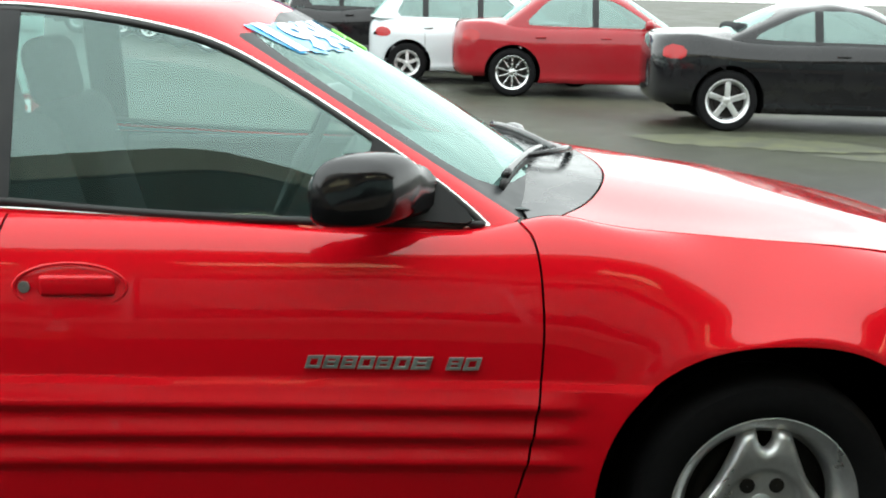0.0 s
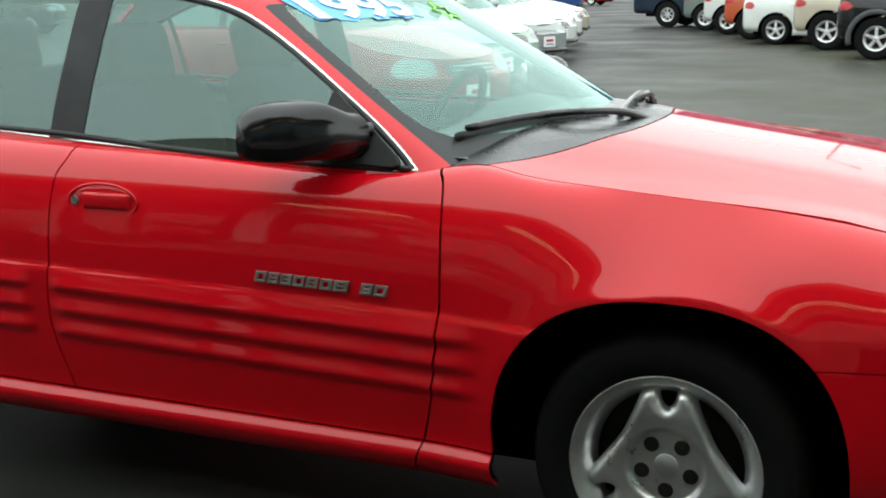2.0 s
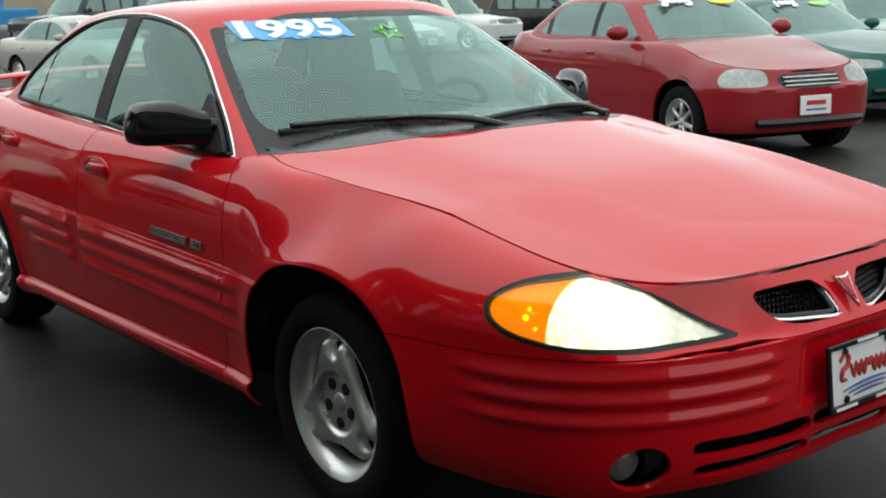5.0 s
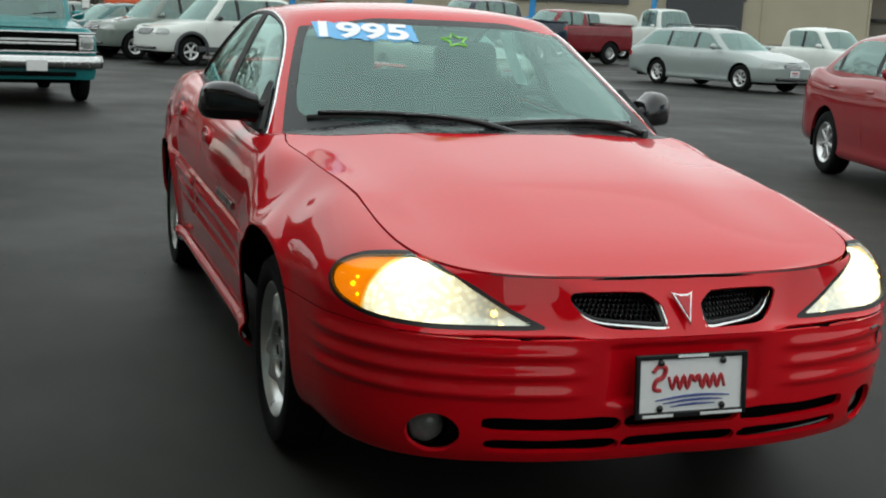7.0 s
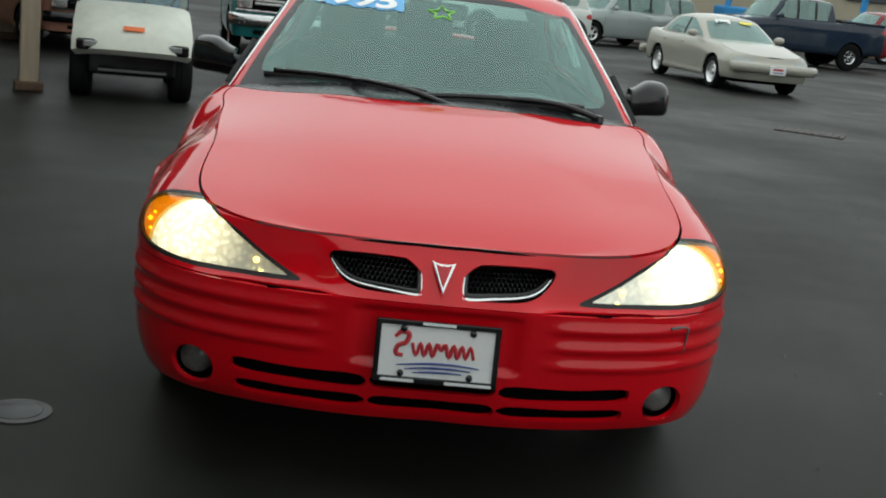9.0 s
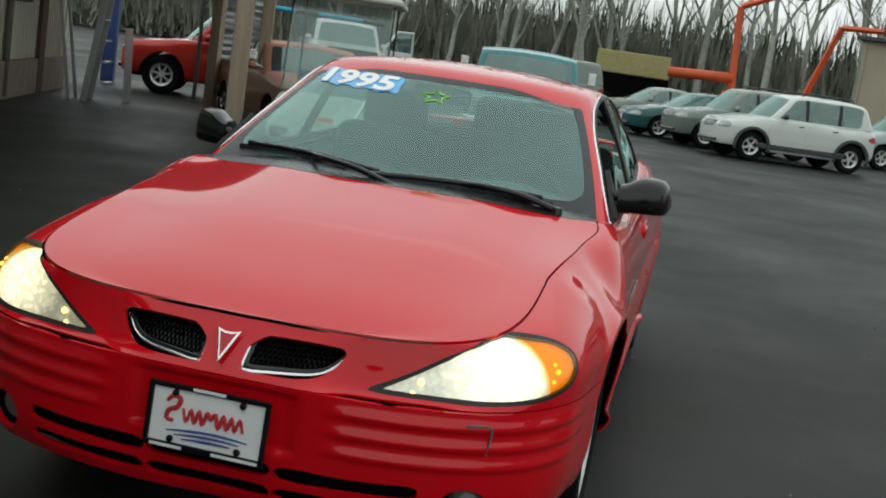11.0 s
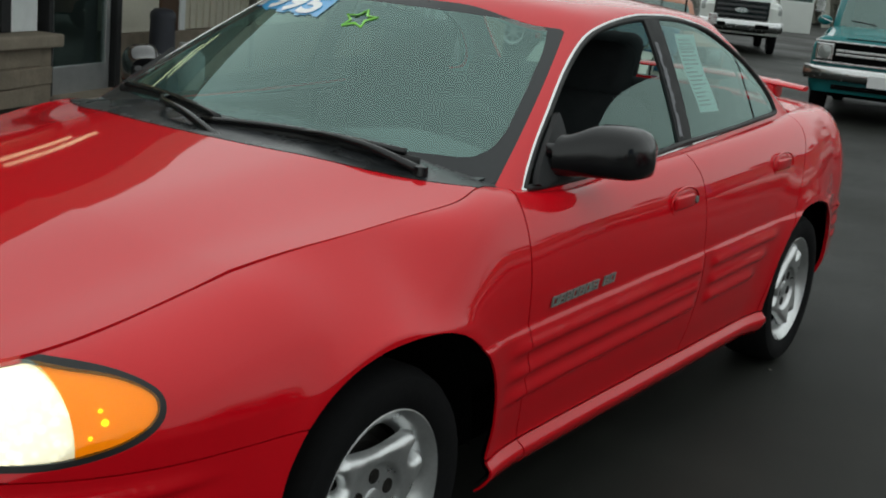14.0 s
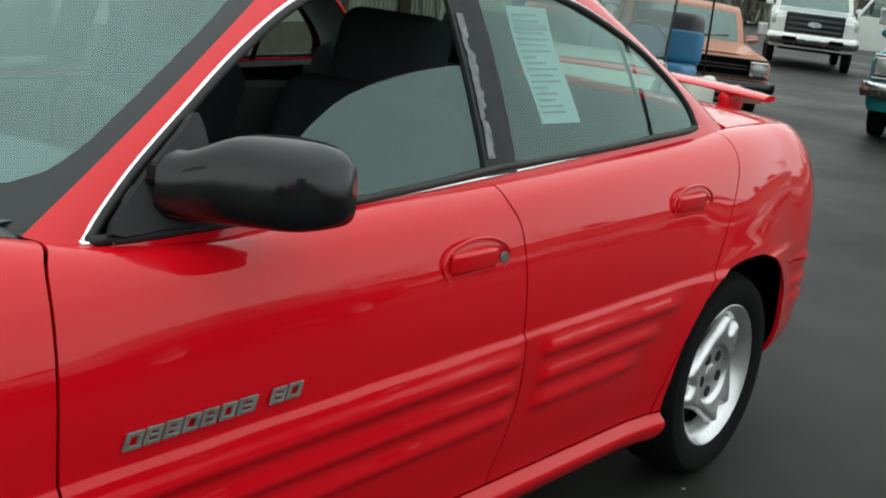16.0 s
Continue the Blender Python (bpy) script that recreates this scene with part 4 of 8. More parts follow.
def window_outline():
    """The side window opening of the sedan in x, z."""
    return rounded([(-0.612, 0.912), (-0.60, 0.922), (-0.69, 0.995), (-0.84, 1.094), (-0.985, 1.183), (-1.14, 1.265), (-1.28, 1.305), (-1.46, 1.332), (-1.61, 1.340), (-1.84, 1.336), (-2.09, 1.300), (-2.33, 1.218), (-2.46, 1.146), (-2.55, 1.075), (-2.578, 1.025), (-2.555, 1.003), (-2.30, 0.990), (-1.62, 0.948), (-1.18, 0.926), (-0.80, 0.916)], 5)


def on_cabin(skin, x, z):
    """How far out the cabin's side lies at x, z."""
    pts = skin.points
    near = pts[(pts[:, 1] > 0.45) & (pts[:, 3] > 0.9) & (pts[:, 3] < 4.2) & (pts[:, 2] > 0.88)]
    d = (near[:, 0] - x) ** 2 + (near[:, 2] - z) ** 2
    k = np.argsort(d)[:8]
    w = 1 / (d[k] + 1e-4)
    return float((near[k, 1] * w).sum() / w.sum())


def window_trim(body, skin, trim, side):
    depth = np.array([on_cabin(skin, x, z) for x, z in trim])
    for _ in range(12):
        depth = (np.roll(depth, 1) + 2 * depth + np.roll(depth, -1)) / 4
    path = [(x, side * (d + 0.0015), z) for (x, z), d in zip(trim, depth)]
    part("window_trim", tube(bmesh.new(), path, 0.0046, 8, True), CHROME, body, "thin chrome strip round the side windows", smooth=60)
    mid = np.array([-1.6, 1.12])
    path = []
    for i, (x, z) in enumerate(trim):
        d = mid - (x, z)
        d = d / np.hypot(*d) * 0.013
        path.append((x + d[0], side * (depth[i] - 0.45 * d[1] + 0.002), z + d[1]))
    part("window_seal", tube(bmesh.new(), path, 0.009, 8, True), SEAL, body, "black rubber seal", smooth=60)


def lowered_window(body, skin, s, trim):
    """The driver's window, wound down a third."""
    drop = 0.178
    pane_skin = Skin()
    s.cabin(pane_skin)
    front = shape_gap(trim)
    pane_skin.cut(lambda x, y, z, a: np.where((a > 0.9) & (a < 4.1) & (y > 0.3), np.maximum(np.maximum(front(x, z), front(x, z + drop)), -1.555 - x), 1), "cabin", "lowered")
    p, f = pane_skin.pick("lowered", 1)
    p, f = weld(p, f)
    mesh_object("front_side_window", p - (0, 0.004, 0), f, SIDE_GLASS, body, "half lowered driver's window").visible_shadow = False


def door_handle(door, side, x, z):
    y = 0.872 if x > -2 else 0.866
    ring = [(x + 0.108 * math.cos(t) * (1 if math.cos(t) < 0 else 0.98), side * (y + 0.001 - 0.10 * max(0, 0.9 * math.sin(t)) * 0.04), z + 0.046 * math.sin(t)) for t in np.linspace(0, 2 * math.pi, 40, endpoint=False)]
    part("handle_surround", tube(bmesh.new(), ring, 0.0035, 8, True), RED, door, "raised red ring round the handle", smooth=60)
    bm = bmesh.new()
    bmesh.ops.create_uvsphere(bm, u_segments=28, v_segments=14, radius=1, matrix=Matrix.Translation((x, side * (y - 0.007), z)) @ Matrix.Diagonal((0.100, 0.009, 0.040, 1)))
    part("handle_cup", bm, RED, door, "recessed red cup behind the handle", smooth=60)
    bm = box_bm((0.145, 0.016, 0.042), Matrix.Translation((x + 0.012, side * (y + 0.001), z + 0.003)), 0.008, 3)
    part("handle", bm, RED, door, "red moulded pull handle", smooth=60)
    if x > -2:
        bm = bmesh.new()
        lathe(bm, [(0.012, 0), (0.011, 0.004), (0.0005, 0.004)], 16, Matrix.Translation((x - 0.088, side * (y + 0.001), z)) @ Matrix.Rotation(radians(-90 * side), 4, "X"))
        part("key_lock", bm, BADGE, door, "small round metal key lock", smooth=40)


def lamp_unit(car, skin, side):
    unit = new("headlight")
    unit.parent = car
    unit["label"] = "lit headlight with amber turn signal"
    skin_part("seal", skin, "bezel", side, SEAL, unit, 0.02, "black rubber bezel")
    skin_part("lens", skin, "lens", side, LENS, unit, 0.0, "clear lens").visible_shadow = False
    skin_part("amber_lens", skin, "amber", side, AMBER, unit, 0.0, "amber turn signal lens").visible_shadow = False
    for name, region, mat, deep in (("reflector", "lens", LAMP_ON, 0.010), ("amber_reflector", "amber", AMBER_ON, 0.010)):
        p, f = skin.pick(region, side)
        p, f = weld(p, f)
        mesh_object(name, p - normals_of(p, f) * deep, f, mat, unit)
    bm = bmesh.new()
    bmesh.ops.create_uvsphere(bm, u_segments=14, v_segments=8, radius=0.013, matrix=Matrix.Translation((0.790, side * 0.645, 0.668)))
    part("bulb", bm, BULB, unit, "bright burning bulb", smooth=60)
    # small glowing beads are added to paint orange glints inside the lamp
    for region, y, z, r in (("amber", 0.800, 0.672, 0.0065), ("amber", 0.790, 0.692, 0.004), ("amber", 0.795, 0.650, 0.004), ("lens", 0.485, 0.628, 0.008), ("lens", 0.475, 0.606, 0.005)):
        p, f = weld(*skin.pick(region, side))
        k = int(np.argmin((np.abs(p[:, 1]) - y) ** 2 + (p[:, 2] - z) ** 2))
        at = Vector(p[k] - normals_of(p, f)[k] * 0.0085)
        bm = bmesh.new()
        bmesh.ops.create_uvsphere(bm, u_segments=12, v_segments=8, radius=r, matrix=Matrix.Translation(at))
        part("glint_bead", bm, GLINT_ON, unit, "small glowing bead added for an orange glint", smooth=60)


def fog_lamp(car, side):
    unit = new("fog_lamp")
    unit.parent = car
    m = Matrix.Translation((0.862, side * 0.632, 0.330)) @ Matrix.Rotation(radians(side * 16), 4, "Z") @ Matrix.Rotation(radians(90), 4, "Y")
    bm = bmesh.new()
    lathe(bm, [(0.060, 0.006), (0.058, -0.04), (0.045, -0.045), (0.0005, -0.046)], 28, m)
    part("housing", bm, BLACK_GAP, unit, smooth=40)
    bm = bmesh.new()
    lathe(bm, [(0.049, -0.02), (0.047, 0.0), (0.036, 0.013), (0.018, 0.019), (0.0005, 0.021)], 28, m)
    part("lens", bm, surface("fog_lens", (0.15, 0.155, 0.15), 0.12, vary=0.2, scale=30), unit, "grey glass fog lens", smooth=40)


def grille_insert(car, side):
    g = new("grille")
    g.parent = car
    outline = rounded([(0.052, 0.604), (0.058, 0.668), (0.075, 0.676), (0.18, 0.681), (0.280, 0.679), (0.296, 0.667), (0.285, 0.643), (0.258, 0.616), (0.215, 0.601), (0.12, 0.596), (0.065, 0.595)], 5)

    def at(y, z, back=0.0):
        base = 1.045 - 0.115 * (z - 0.578) / 0.122 - 0.16 * max(0.0, y - 0.05) ** 1.2 - (0.03 * min(1, max(0, (y - 0.08) / 0.15)) * (1 - (z - 0.595) / 0.09))
        return Vector((base - back, side * y, z))

    part("grille_frame", tube(bmesh.new(), [at(y, z, 0.004) for y, z in outline], 0.006, 8, True), CHROME, g, "chrome grille surround", smooth=60)
    part("grille_frame_inner", tube(bmesh.new(), [at(0.16 + (y - 0.16) * 0.94, 0.638 + (z - 0.638) * 0.86, 0.014) for y, z in outline], 0.009, 8, True), BLACK_PLASTIC, g, smooth=60)
    inside = shape_gap(outline)
    bm = bmesh.new()
    back = [bm.verts.new(at(0.16 + (y - 0.16) * 1.02, 0.638 + (z - 0.638) * 1.02, 0.05)) for y, z in outline]
    bm.faces.new(back if side == 1 else back[::-1])
    part("backing", bm, BLACK_GAP, g)
    bm = bmesh.new()
    step = 0.0125
    for i in range(24):
        for j in range(10):
            y, z = 0.05 + i * step + (j % 2) * step / 2, 0.592 + j * step * 0.87
            if inside(np.array([y]), np.array([z]))[0] < 0.002:
                ring = [at(y + step * 0.50 * math.cos(k * math.pi / 3 + math.pi / 6), z + step * 0.50 * math.sin(k * math.pi / 3 + math.pi / 6), 0.026) for k in range(6)]
                tube(bm, ring, 0.0016, 4, True)
    part("mesh", bm, BLACK_PLASTIC, g, "black honeycomb mesh")
    return g


def mirror_unit(car, side):
    """The black door mirror on its triangular foot."""
    unit = new("side_mirror")
    unit.parent = car
    unit["label"] = "glossy black door mirror"
    bm = bmesh.new()
    n, rings = 20, []
    for k, t in enumerate(np.linspace(0, 1, 16)):
        y = 0.780 + 0.190 * t
        up = 0.064 + 0.032 * ease(0.0, 0.45, t) - 0.012 * ease(0.55, 1.0, t)
        down = 0.042 + 0.004 * t
        d = 0.076 + 0.018 * ease(0.0, 0.6, t)
        e = max(0.10, math.sqrt(max(0.0, 1 - max(0, (t - 0.74) / 0.26) ** 2.6)))
        cx, cz = -0.780 - 0.135 * t, 0.980 + 0.004 * t
        ring = []
        for i in range(n):
            a = 2 * math.pi * i / n
            u, v = float(power(np.cos(a), 0.66)), float(power(np.sin(a), 0.55))
            front = u if u > 0 else u * 0.72
            ring.append(bm.verts.new((cx + d * e * front, side * y, cz + (up if v > 0 else down) * (e if v > 0 else e**0.6) * v)))
        rings.append(ring)
    for one, two in zip(rings, rings[1:]):
        for i in range(n):
            bm.faces.new((one[i], one[(i + 1) % n], two[(i + 1) % n], two[i]))
    bm.faces.new(rings[0]), bm.faces.new(rings[-1][::-1])
    bmesh.ops.recalc_face_normals(bm, faces=bm.faces)
    part("shell", bm, BLACK_PLASTIC, unit, smooth=50)
    bm = bmesh.new()
    bmesh.ops.create_uvsphere(bm, u_segments=24, v_segments=12, radius=1, matrix=Matrix.Translation((-0.932, side * 0.890, 1.004)) @ Matrix.Rotation(radians(side * 37), 4, "Z") @ Matrix.Diagonal((0.006, 0.050, 0.042, 1)))
    part("mirror_glass", bm, MIRROR, unit, smooth=60)
    bm = bmesh.new()
    for z in (0.955, 1.005):
        tube(bm, [(-0.715, side * 0.755, z - 0.005), (-0.742, side * 0.79, z), (-0.775, side * 0.825, z)], [0.020, 0.018, 0.018], 10)
    part("arm", bm, BLACK_PLASTIC, unit, smooth=50)
    bm = bmesh.new()
    tri = rounded([(-0.626, 0.922), (-0.70, 0.992), (-0.790, 1.056), (-0.830, 1.080), (-0.838, 1.0), (-0.838, 0.926), (-0.72, 0.920)], 3)
    lay = [Vector((x, side * (0.781 - 0.45 * (z - 0.914)), z)) for x, z in tri]
    low = [bm.verts.new(q) for q in lay]
    top = [bm.verts.new(q + Vector((0, side * 0.016, 0.006))) for q in lay]
    k = len(lay)
    for i in range(k):
        bm.faces.new((low[i], low[(i + 1) % k], top[(i + 1) % k], top[i]))
    bm.faces.new(top)
    bmesh.ops.recalc_face_normals(bm, faces=bm.faces)
    part("foot", bm, MATT_BLACK, unit, "black triangular mirror foot", smooth=30)


def badge(car, side):
    """The model lettering on the front door, as plain metal bars of its size."""
    unit = new("badge")
    unit.parent = car
    unit["label"] = "small metal lettering bars on the door"
    start = -0.592 if side == -1 else -0.592
    widths = (0.030, 0.030, 0.030, 0.030, 0.030, 0.012, 0.030, 0.038)
    x = -0.965
    for k, w in enumerate(widths + (0.03, 0.032)):
        if k == 5:
            x += 0.002
            continue
        if k == 8:
            x += 0.028
        cx = x + w / 2
        if side == 1:
            cx = -1.557 - cx
        z = 0.648 - 0.0238 * (cx + 0.78) + 0.006
        bm = bmesh.new()
        lean = 0.30
        for u0, u1, v0, v1 in ((-0.5, 0.5, 0.26, 0.5), (-0.5, 0.5, -0.5, -0.28), (-0.5, -0.24, -0.28, 0.26), (0.24, 0.5, -0.28, 0.26), (-0.24, 0.24, -0.10, 0.08))[: 5 if k % 3 else 4]:
            ends = [(u0, v0), (u1, v0), (u1, v1), (u0, v1)]
            m = Matrix.Translation((cx, side * 0.8885, z)) @ Matrix.Rotation(radians(90), 4, "X") @ Matrix.Diagonal((1, 1, -side, 1))
            slab(bm, [(u * w + lean * v * 0.026 * -side, v * 0.026) for u, v in ends], 0.004, m, 0.0006)
        bmesh.ops.recalc_face_normals(bm, faces=bm.faces)
        part("letter_bar", bm, BADGE, unit)
        x += w + 0.005


def plate(car):
    """The dealer's plate in its black frame; its lettering is left as plain strokes."""
    unit = new("licence_plate")
    unit.parent = car
    unit["label"] = "white dealer plate in a black frame"
    m = Matrix.Translation((1.066, 0, 0.460)) @ Matrix.Rotation(radians(-5), 4, "Y") @ Matrix.Rotation(radians(90), 4, "Z") @ Matrix.Rotation(radians(90), 4, "X")
    part("plate", box_bm((0.300, 0.150, 0.003), m, 0.001), WHITE_PAINT, unit)
    bm = bmesh.new()
    for x, y, w, h in ((0, 0.0735, 0.318, 0.014), (0, -0.074, 0.318, 0.016), (0.152, 0, 0.014, 0.16), (-0.152, 0, 0.014, 0.16)):
        box(bm, (w, h, 0.010), m @ Matrix.Translation((x, y, 0.003)), 0.003)
    part("frame", bm, BLACK_PLASTIC, unit, "black plastic plate frame")
    for k, (x, y) in enumerate(((-0.088, 0.058), (0.088, 0.058), (-0.088, -0.057), (0.088, -0.057))):
        bm = bmesh.new()
        lathe(bm, [(0.009, 0.0015), (0.008, 0.006), (0.0005, 0.007)], 14, m @ Matrix.Translation((x, y, 0.002)))
        part("screw", bm, BLACK_PLASTIC, unit, smooth=40)
    # a red brush scrawl and blue swooshes stand for the dealer's mark
    for line, thick in (
        ([(-0.108, 0.036), (-0.094, 0.050), (-0.074, 0.046), (-0.080, 0.024), (-0.100, 0.014), (-0.104, -0.006), (-0.086, -0.010)], 0.0062),
        ([(-0.064 + 0.0106 * k, 0.008 + 0.016 * (-1) ** k + (0.018 if k == 7 else 0.0)) for k in range(16)], 0.0050),
    ):
        bm = bmesh.new()
        path = [m @ Vector((x, y - 0.001, 0.0018)) for x, y in rounded(line, 4, False)]
        tube(bm, path, [thick * (0.65 + 0.45 * math.sin(math.pi * (0.1 + 0.8 * i / (len(path) - 1)))) for i in range(len(path))], 8)
        part("red_stroke", bm, LOGO_RED, unit)
    for k in range(3):
        pts = [m @ Vector((-0.10 + 0.21 * t, -0.037 + 0.010 * math.sin(t * 2.6) - 0.011 * k, 0.003)) for t in np.linspace(0.10 * k, 1 - 0.1 * k, 12)]
        part("blue_swoosh", tube(bmesh.new(), pts, [0.0012 + 0.0022 * math.sin(math.pi * t) for t in np.linspace(0.05, 0.95, 12)], 6), LOGO_BLUE, unit)
    for x, y, w in ((0.0, 0.0745, 0.085), (-0.095, -0.0745, 0.085), (0.085, -0.0745, 0.12)):
        part("white_bar", box_bm((w, 0.007, 0.002), m @ Matrix.Translation((x, y, 0.0085))), WHITE_PAINT, unit)


def emblem(car):
    unit = new("emblem")
    unit.parent = car
    unit["label"] = "red arrowhead emblem with a bright edge"
    m = Matrix.Translation((1.006, 0, 0.645)) @ Matrix.Rotation(radians(-40), 4, "Y") @ Matrix.Rotation(radians(90), 4, "Z") @ Matrix.Rotation(radians(90), 4, "X")
    arrow = [(0, -0.052), (0.031, 0.040), (0.012, 0.030), (0, 0.034), (-0.012, 0.030), (-0.031, 0.040)]
    part("edge", slab(bmesh.new(), arrow, 0.008, m, 0.002), CHROME, unit)
    part("face", slab(bmesh.new(), [(x * 0.70, y * 0.74 + 0.002) for x, y in arrow], 0.0105, m, 0.001), LOGO_RED, unit)


def wipers(car):
    for foot, elbow, end0, end1 in (
        ((-0.250, 0.06, 0.948), (-0.345, -0.25, 0.985), (-0.335, 0.00, 0.975), (-0.545, -0.64, 0.985)),
        ((-0.385, 0.60, 0.948), (-0.345, 0.34, 0.978), (-0.300, -0.10, 0.968), (-0.405, 0.58, 0.975)),
    ):
        unit = new("wiper")
        unit.parent = car
        foot, elbow, end0, end1 = (Vector(q) for q in (foot, elbow, end0, end1))
        mid = (end0 + end1) / 2 + Vector((0, 0, 0.018))
        arm = rounded([foot, foot.lerp(elbow, 0.5) + Vector((0.01, 0, 0.022)), elbow + Vector((0, 0, 0.018)), mid], 5, False)
        part("arm", tube(bmesh.new(), arm, [0.013 - 0.006 * t for t in np.linspace(0, 1, len(arm))], 8), BLACK_PLASTIC, unit, smooth=50)
        bm = bmesh.new()
        blade = [end0.lerp(end1, t) + Vector((0, 0, 0.003 - 0.014 * (2 * t - 1) ** 2)) for t in np.linspace(0, 1, 16)]
        tube(bm, blade, 0.0075, 6, flat=1.8)
        part("blade", bm, SEAL, unit, smooth=50)
        bm = bmesh.new()
        bow = [end0.lerp(end1, t) + Vector((0, 0, 0.020 - 0.05 * (t - 0.5) ** 2 * 1.2)) for t in np.linspace(0.06, 0.94, 14)]
        tube(bm, bow, 0.010, 8)
        for t in (0.06, 0.3, 0.7, 0.94):
            tube(bm, [end0.lerp(end1, t) + Vector((0, 0, 0.0)), end0.lerp(end1, t) + Vector((0, 0, 0.018))], 0.005, 6)
        part("bow", bm, BLACK_PLASTIC, unit, smooth=50)
        bm = bmesh.new()
        lathe(bm, [(0.020, -0.01), (0.018, 0.012), (0.0005, 0.016)], 16, Matrix.Translation(foot))
        part("pivot", bm, BLACK_PLASTIC, unit, smooth=40)


def laid_on(skin, regions):
    """Gives a function that lays a place (across, up) onto a front surface of the skin."""
    used = sorted({v for face, r in zip(skin.faces, skin.regions) if r in regions for v in face})
    p = skin.points[used][:, :3]

    def at(y, z, off=0.0):
        d = (p[:, 1] - abs(y)) ** 2 + (p[:, 2] - z) ** 2
        near = p[np.argsort(d)[:14]]
        a = np.stack([np.ones(len(near)), near[:, 1] - abs(y), near[:, 2] - z], 1)
        x, dy, dz = np.linalg.lstsq(a, near[:, 0], rcond=None)[0]
        n = Vector((1, -dy * (1 if y >= 0 else -1), -dz)).normalized()
        return Vector((x, y, z)) + n * off

    return at


def price_and_star(car, skin):
    glass = laid_on(skin, ("shield", "clear_shield"))
    unit = new("price_sticker")
    unit.parent = car
    unit["label"] = "blue and white painted price on the windshield"
    # The digits are drawn as mesh letters, then laid onto the curved glass.
    bm = bmesh.new()
    cols = 14
    for i in range(cols):
        u0, u1 = -0.506 + 0.365 * i / cols, -0.506 + 0.365 * (i + 1) / cols
        lo = 1.243 + 0.004 * math.sin(i * 1.7)
        edge = [(u0, lo), (u1, lo), (u1, 1.304 + 0.003 * math.sin(i * 2.3)), (u0, 1.304 + 0.003 * math.sin((i - 1) * 2.3))]
        bm.faces.new([bm.verts.new(glass(u, z, 0.003)) for u, z in edge])
    part("blue_ground", bm, STICKER_BLUE, unit)
    curve = bpy.data.curves.new("digits", "FONT")
    curve.body, curve.size, curve.align_x, curve.align_y = "1995", 1.0, "CENTER", "CENTER"
    curve.offset, curve.shear, curve.resolution_u = 0.035, 0.12, 4
    ob = bpy.data.objects.new("digits", curve)
    scene.collection.objects.link(ob)
    me = bpy.data.meshes.new_from_object(ob.evaluated_get(bpy.context.evaluated_depsgraph_get()))
    bpy.data.objects.remove(ob)
    xs = [v.co.x for v in me.vertices]
    ys = [v.co.y for v in me.vertices]
    for v in me.vertices:
        u = -0.500 + 0.335 * (v.co.x - min(xs)) / (max(xs) - min(xs))
        z = 1.244 + 0.060 * (v.co.y - min(ys)) / (max(ys) - min(ys))
        v.co = glass(u, z, 0.0055)
    me.materials.clear()
    me.materials.append(STICKER_WHITE)
    digits = new("price_number", me)
    digits.parent = unit
    star = new("painted_star")
    star.parent = car
    star["label"] = "green star outline painted on the windshield"
    pts = []
    for k in range(10):
        r = 1.0 if k % 2 == 0 else 0.47
        a = math.pi / 2 + 2 * math.pi * k / 10 + 0.05
        pts.append(glass(0.010 + 0.056 * r * math.cos(a), 1.254 + 0.026 * r * math.sin(a), 0.003))
    part("star_outline", tube(bmesh.new(), pts, 0.0045, 6, True, 0.5), STICKER_GREEN, star)


def spoiler(car):
    unit = new("spoiler")
    unit.parent = car
    unit["label"] = "red wing spoiler on the trunk lid"
    bm = bmesh.new()
    rings = []
    for y in np.linspace(-0.58, 0.58, 25):
        t = abs(y) / 0.58
        cx, cz = -3.50 + 0.10 * t**2, 1.068 - 0.018 * t**2
        half, thick = 0.080 * (1 - 0.45 * t**3), 0.011
        rings.append([bm.verts.new((cx + half * math.cos(a), y, cz + thick * math.sin(a) - 0.05 * half * math.cos(a))) for a in np.linspace(0, 2 * math.pi, 14, endpoint=False)])
    for one, two in zip(rings, rings[1:]):
        for i in range(14):
            bm.faces.new((one[i], one[(i + 1) % 14], two[(i + 1) % 14], two[i]))
    bm.faces.new(rings[0]), bm.faces.new(rings[-1][::-1])
    bmesh.ops.recalc_face_normals(bm, faces=bm.faces)
    part("wing", bm, RED, unit, smooth=50)
    for y in (-0.42, 0.42):
        bm = box_bm((0.13, 0.05, 0.09), Matrix.Translation((-3.45, y, 1.02)) @ Matrix.Rotation(radians(12), 4, "Y"), 0.02)
        part("foot", bm, RED, unit, smooth=50)


def seat(car, x, y, width=0.50):
    unit = new("seat")
    unit.parent = car
    bm = box_bm((0.52, width, 0.17), Matrix.Translation((x, y, 0.44)) @ Matrix.Rotation(radians(-8), 4, "Y"), 0.06, 4)
    part("cushion", bm, GREY_CLOTH, unit, smooth=60)
    bm = box_bm((0.17, width, 0.64), Matrix.Translation((x - 0.30, y, 0.76)) @ Matrix.Rotation(radians(-17), 4, "Y"), 0.07, 4)
    part("backrest", bm, GREY_CLOTH, unit, smooth=60)
    bm = box_bm((0.11, min(width, 0.30), 0.20), Matrix.Translation((x - 0.42, y, 1.14)) @ Matrix.Rotation(radians(-12), 4, "Y"), 0.05, 4)
    part("headrest", bm, GREY_CLOTH, unit, smooth=60)


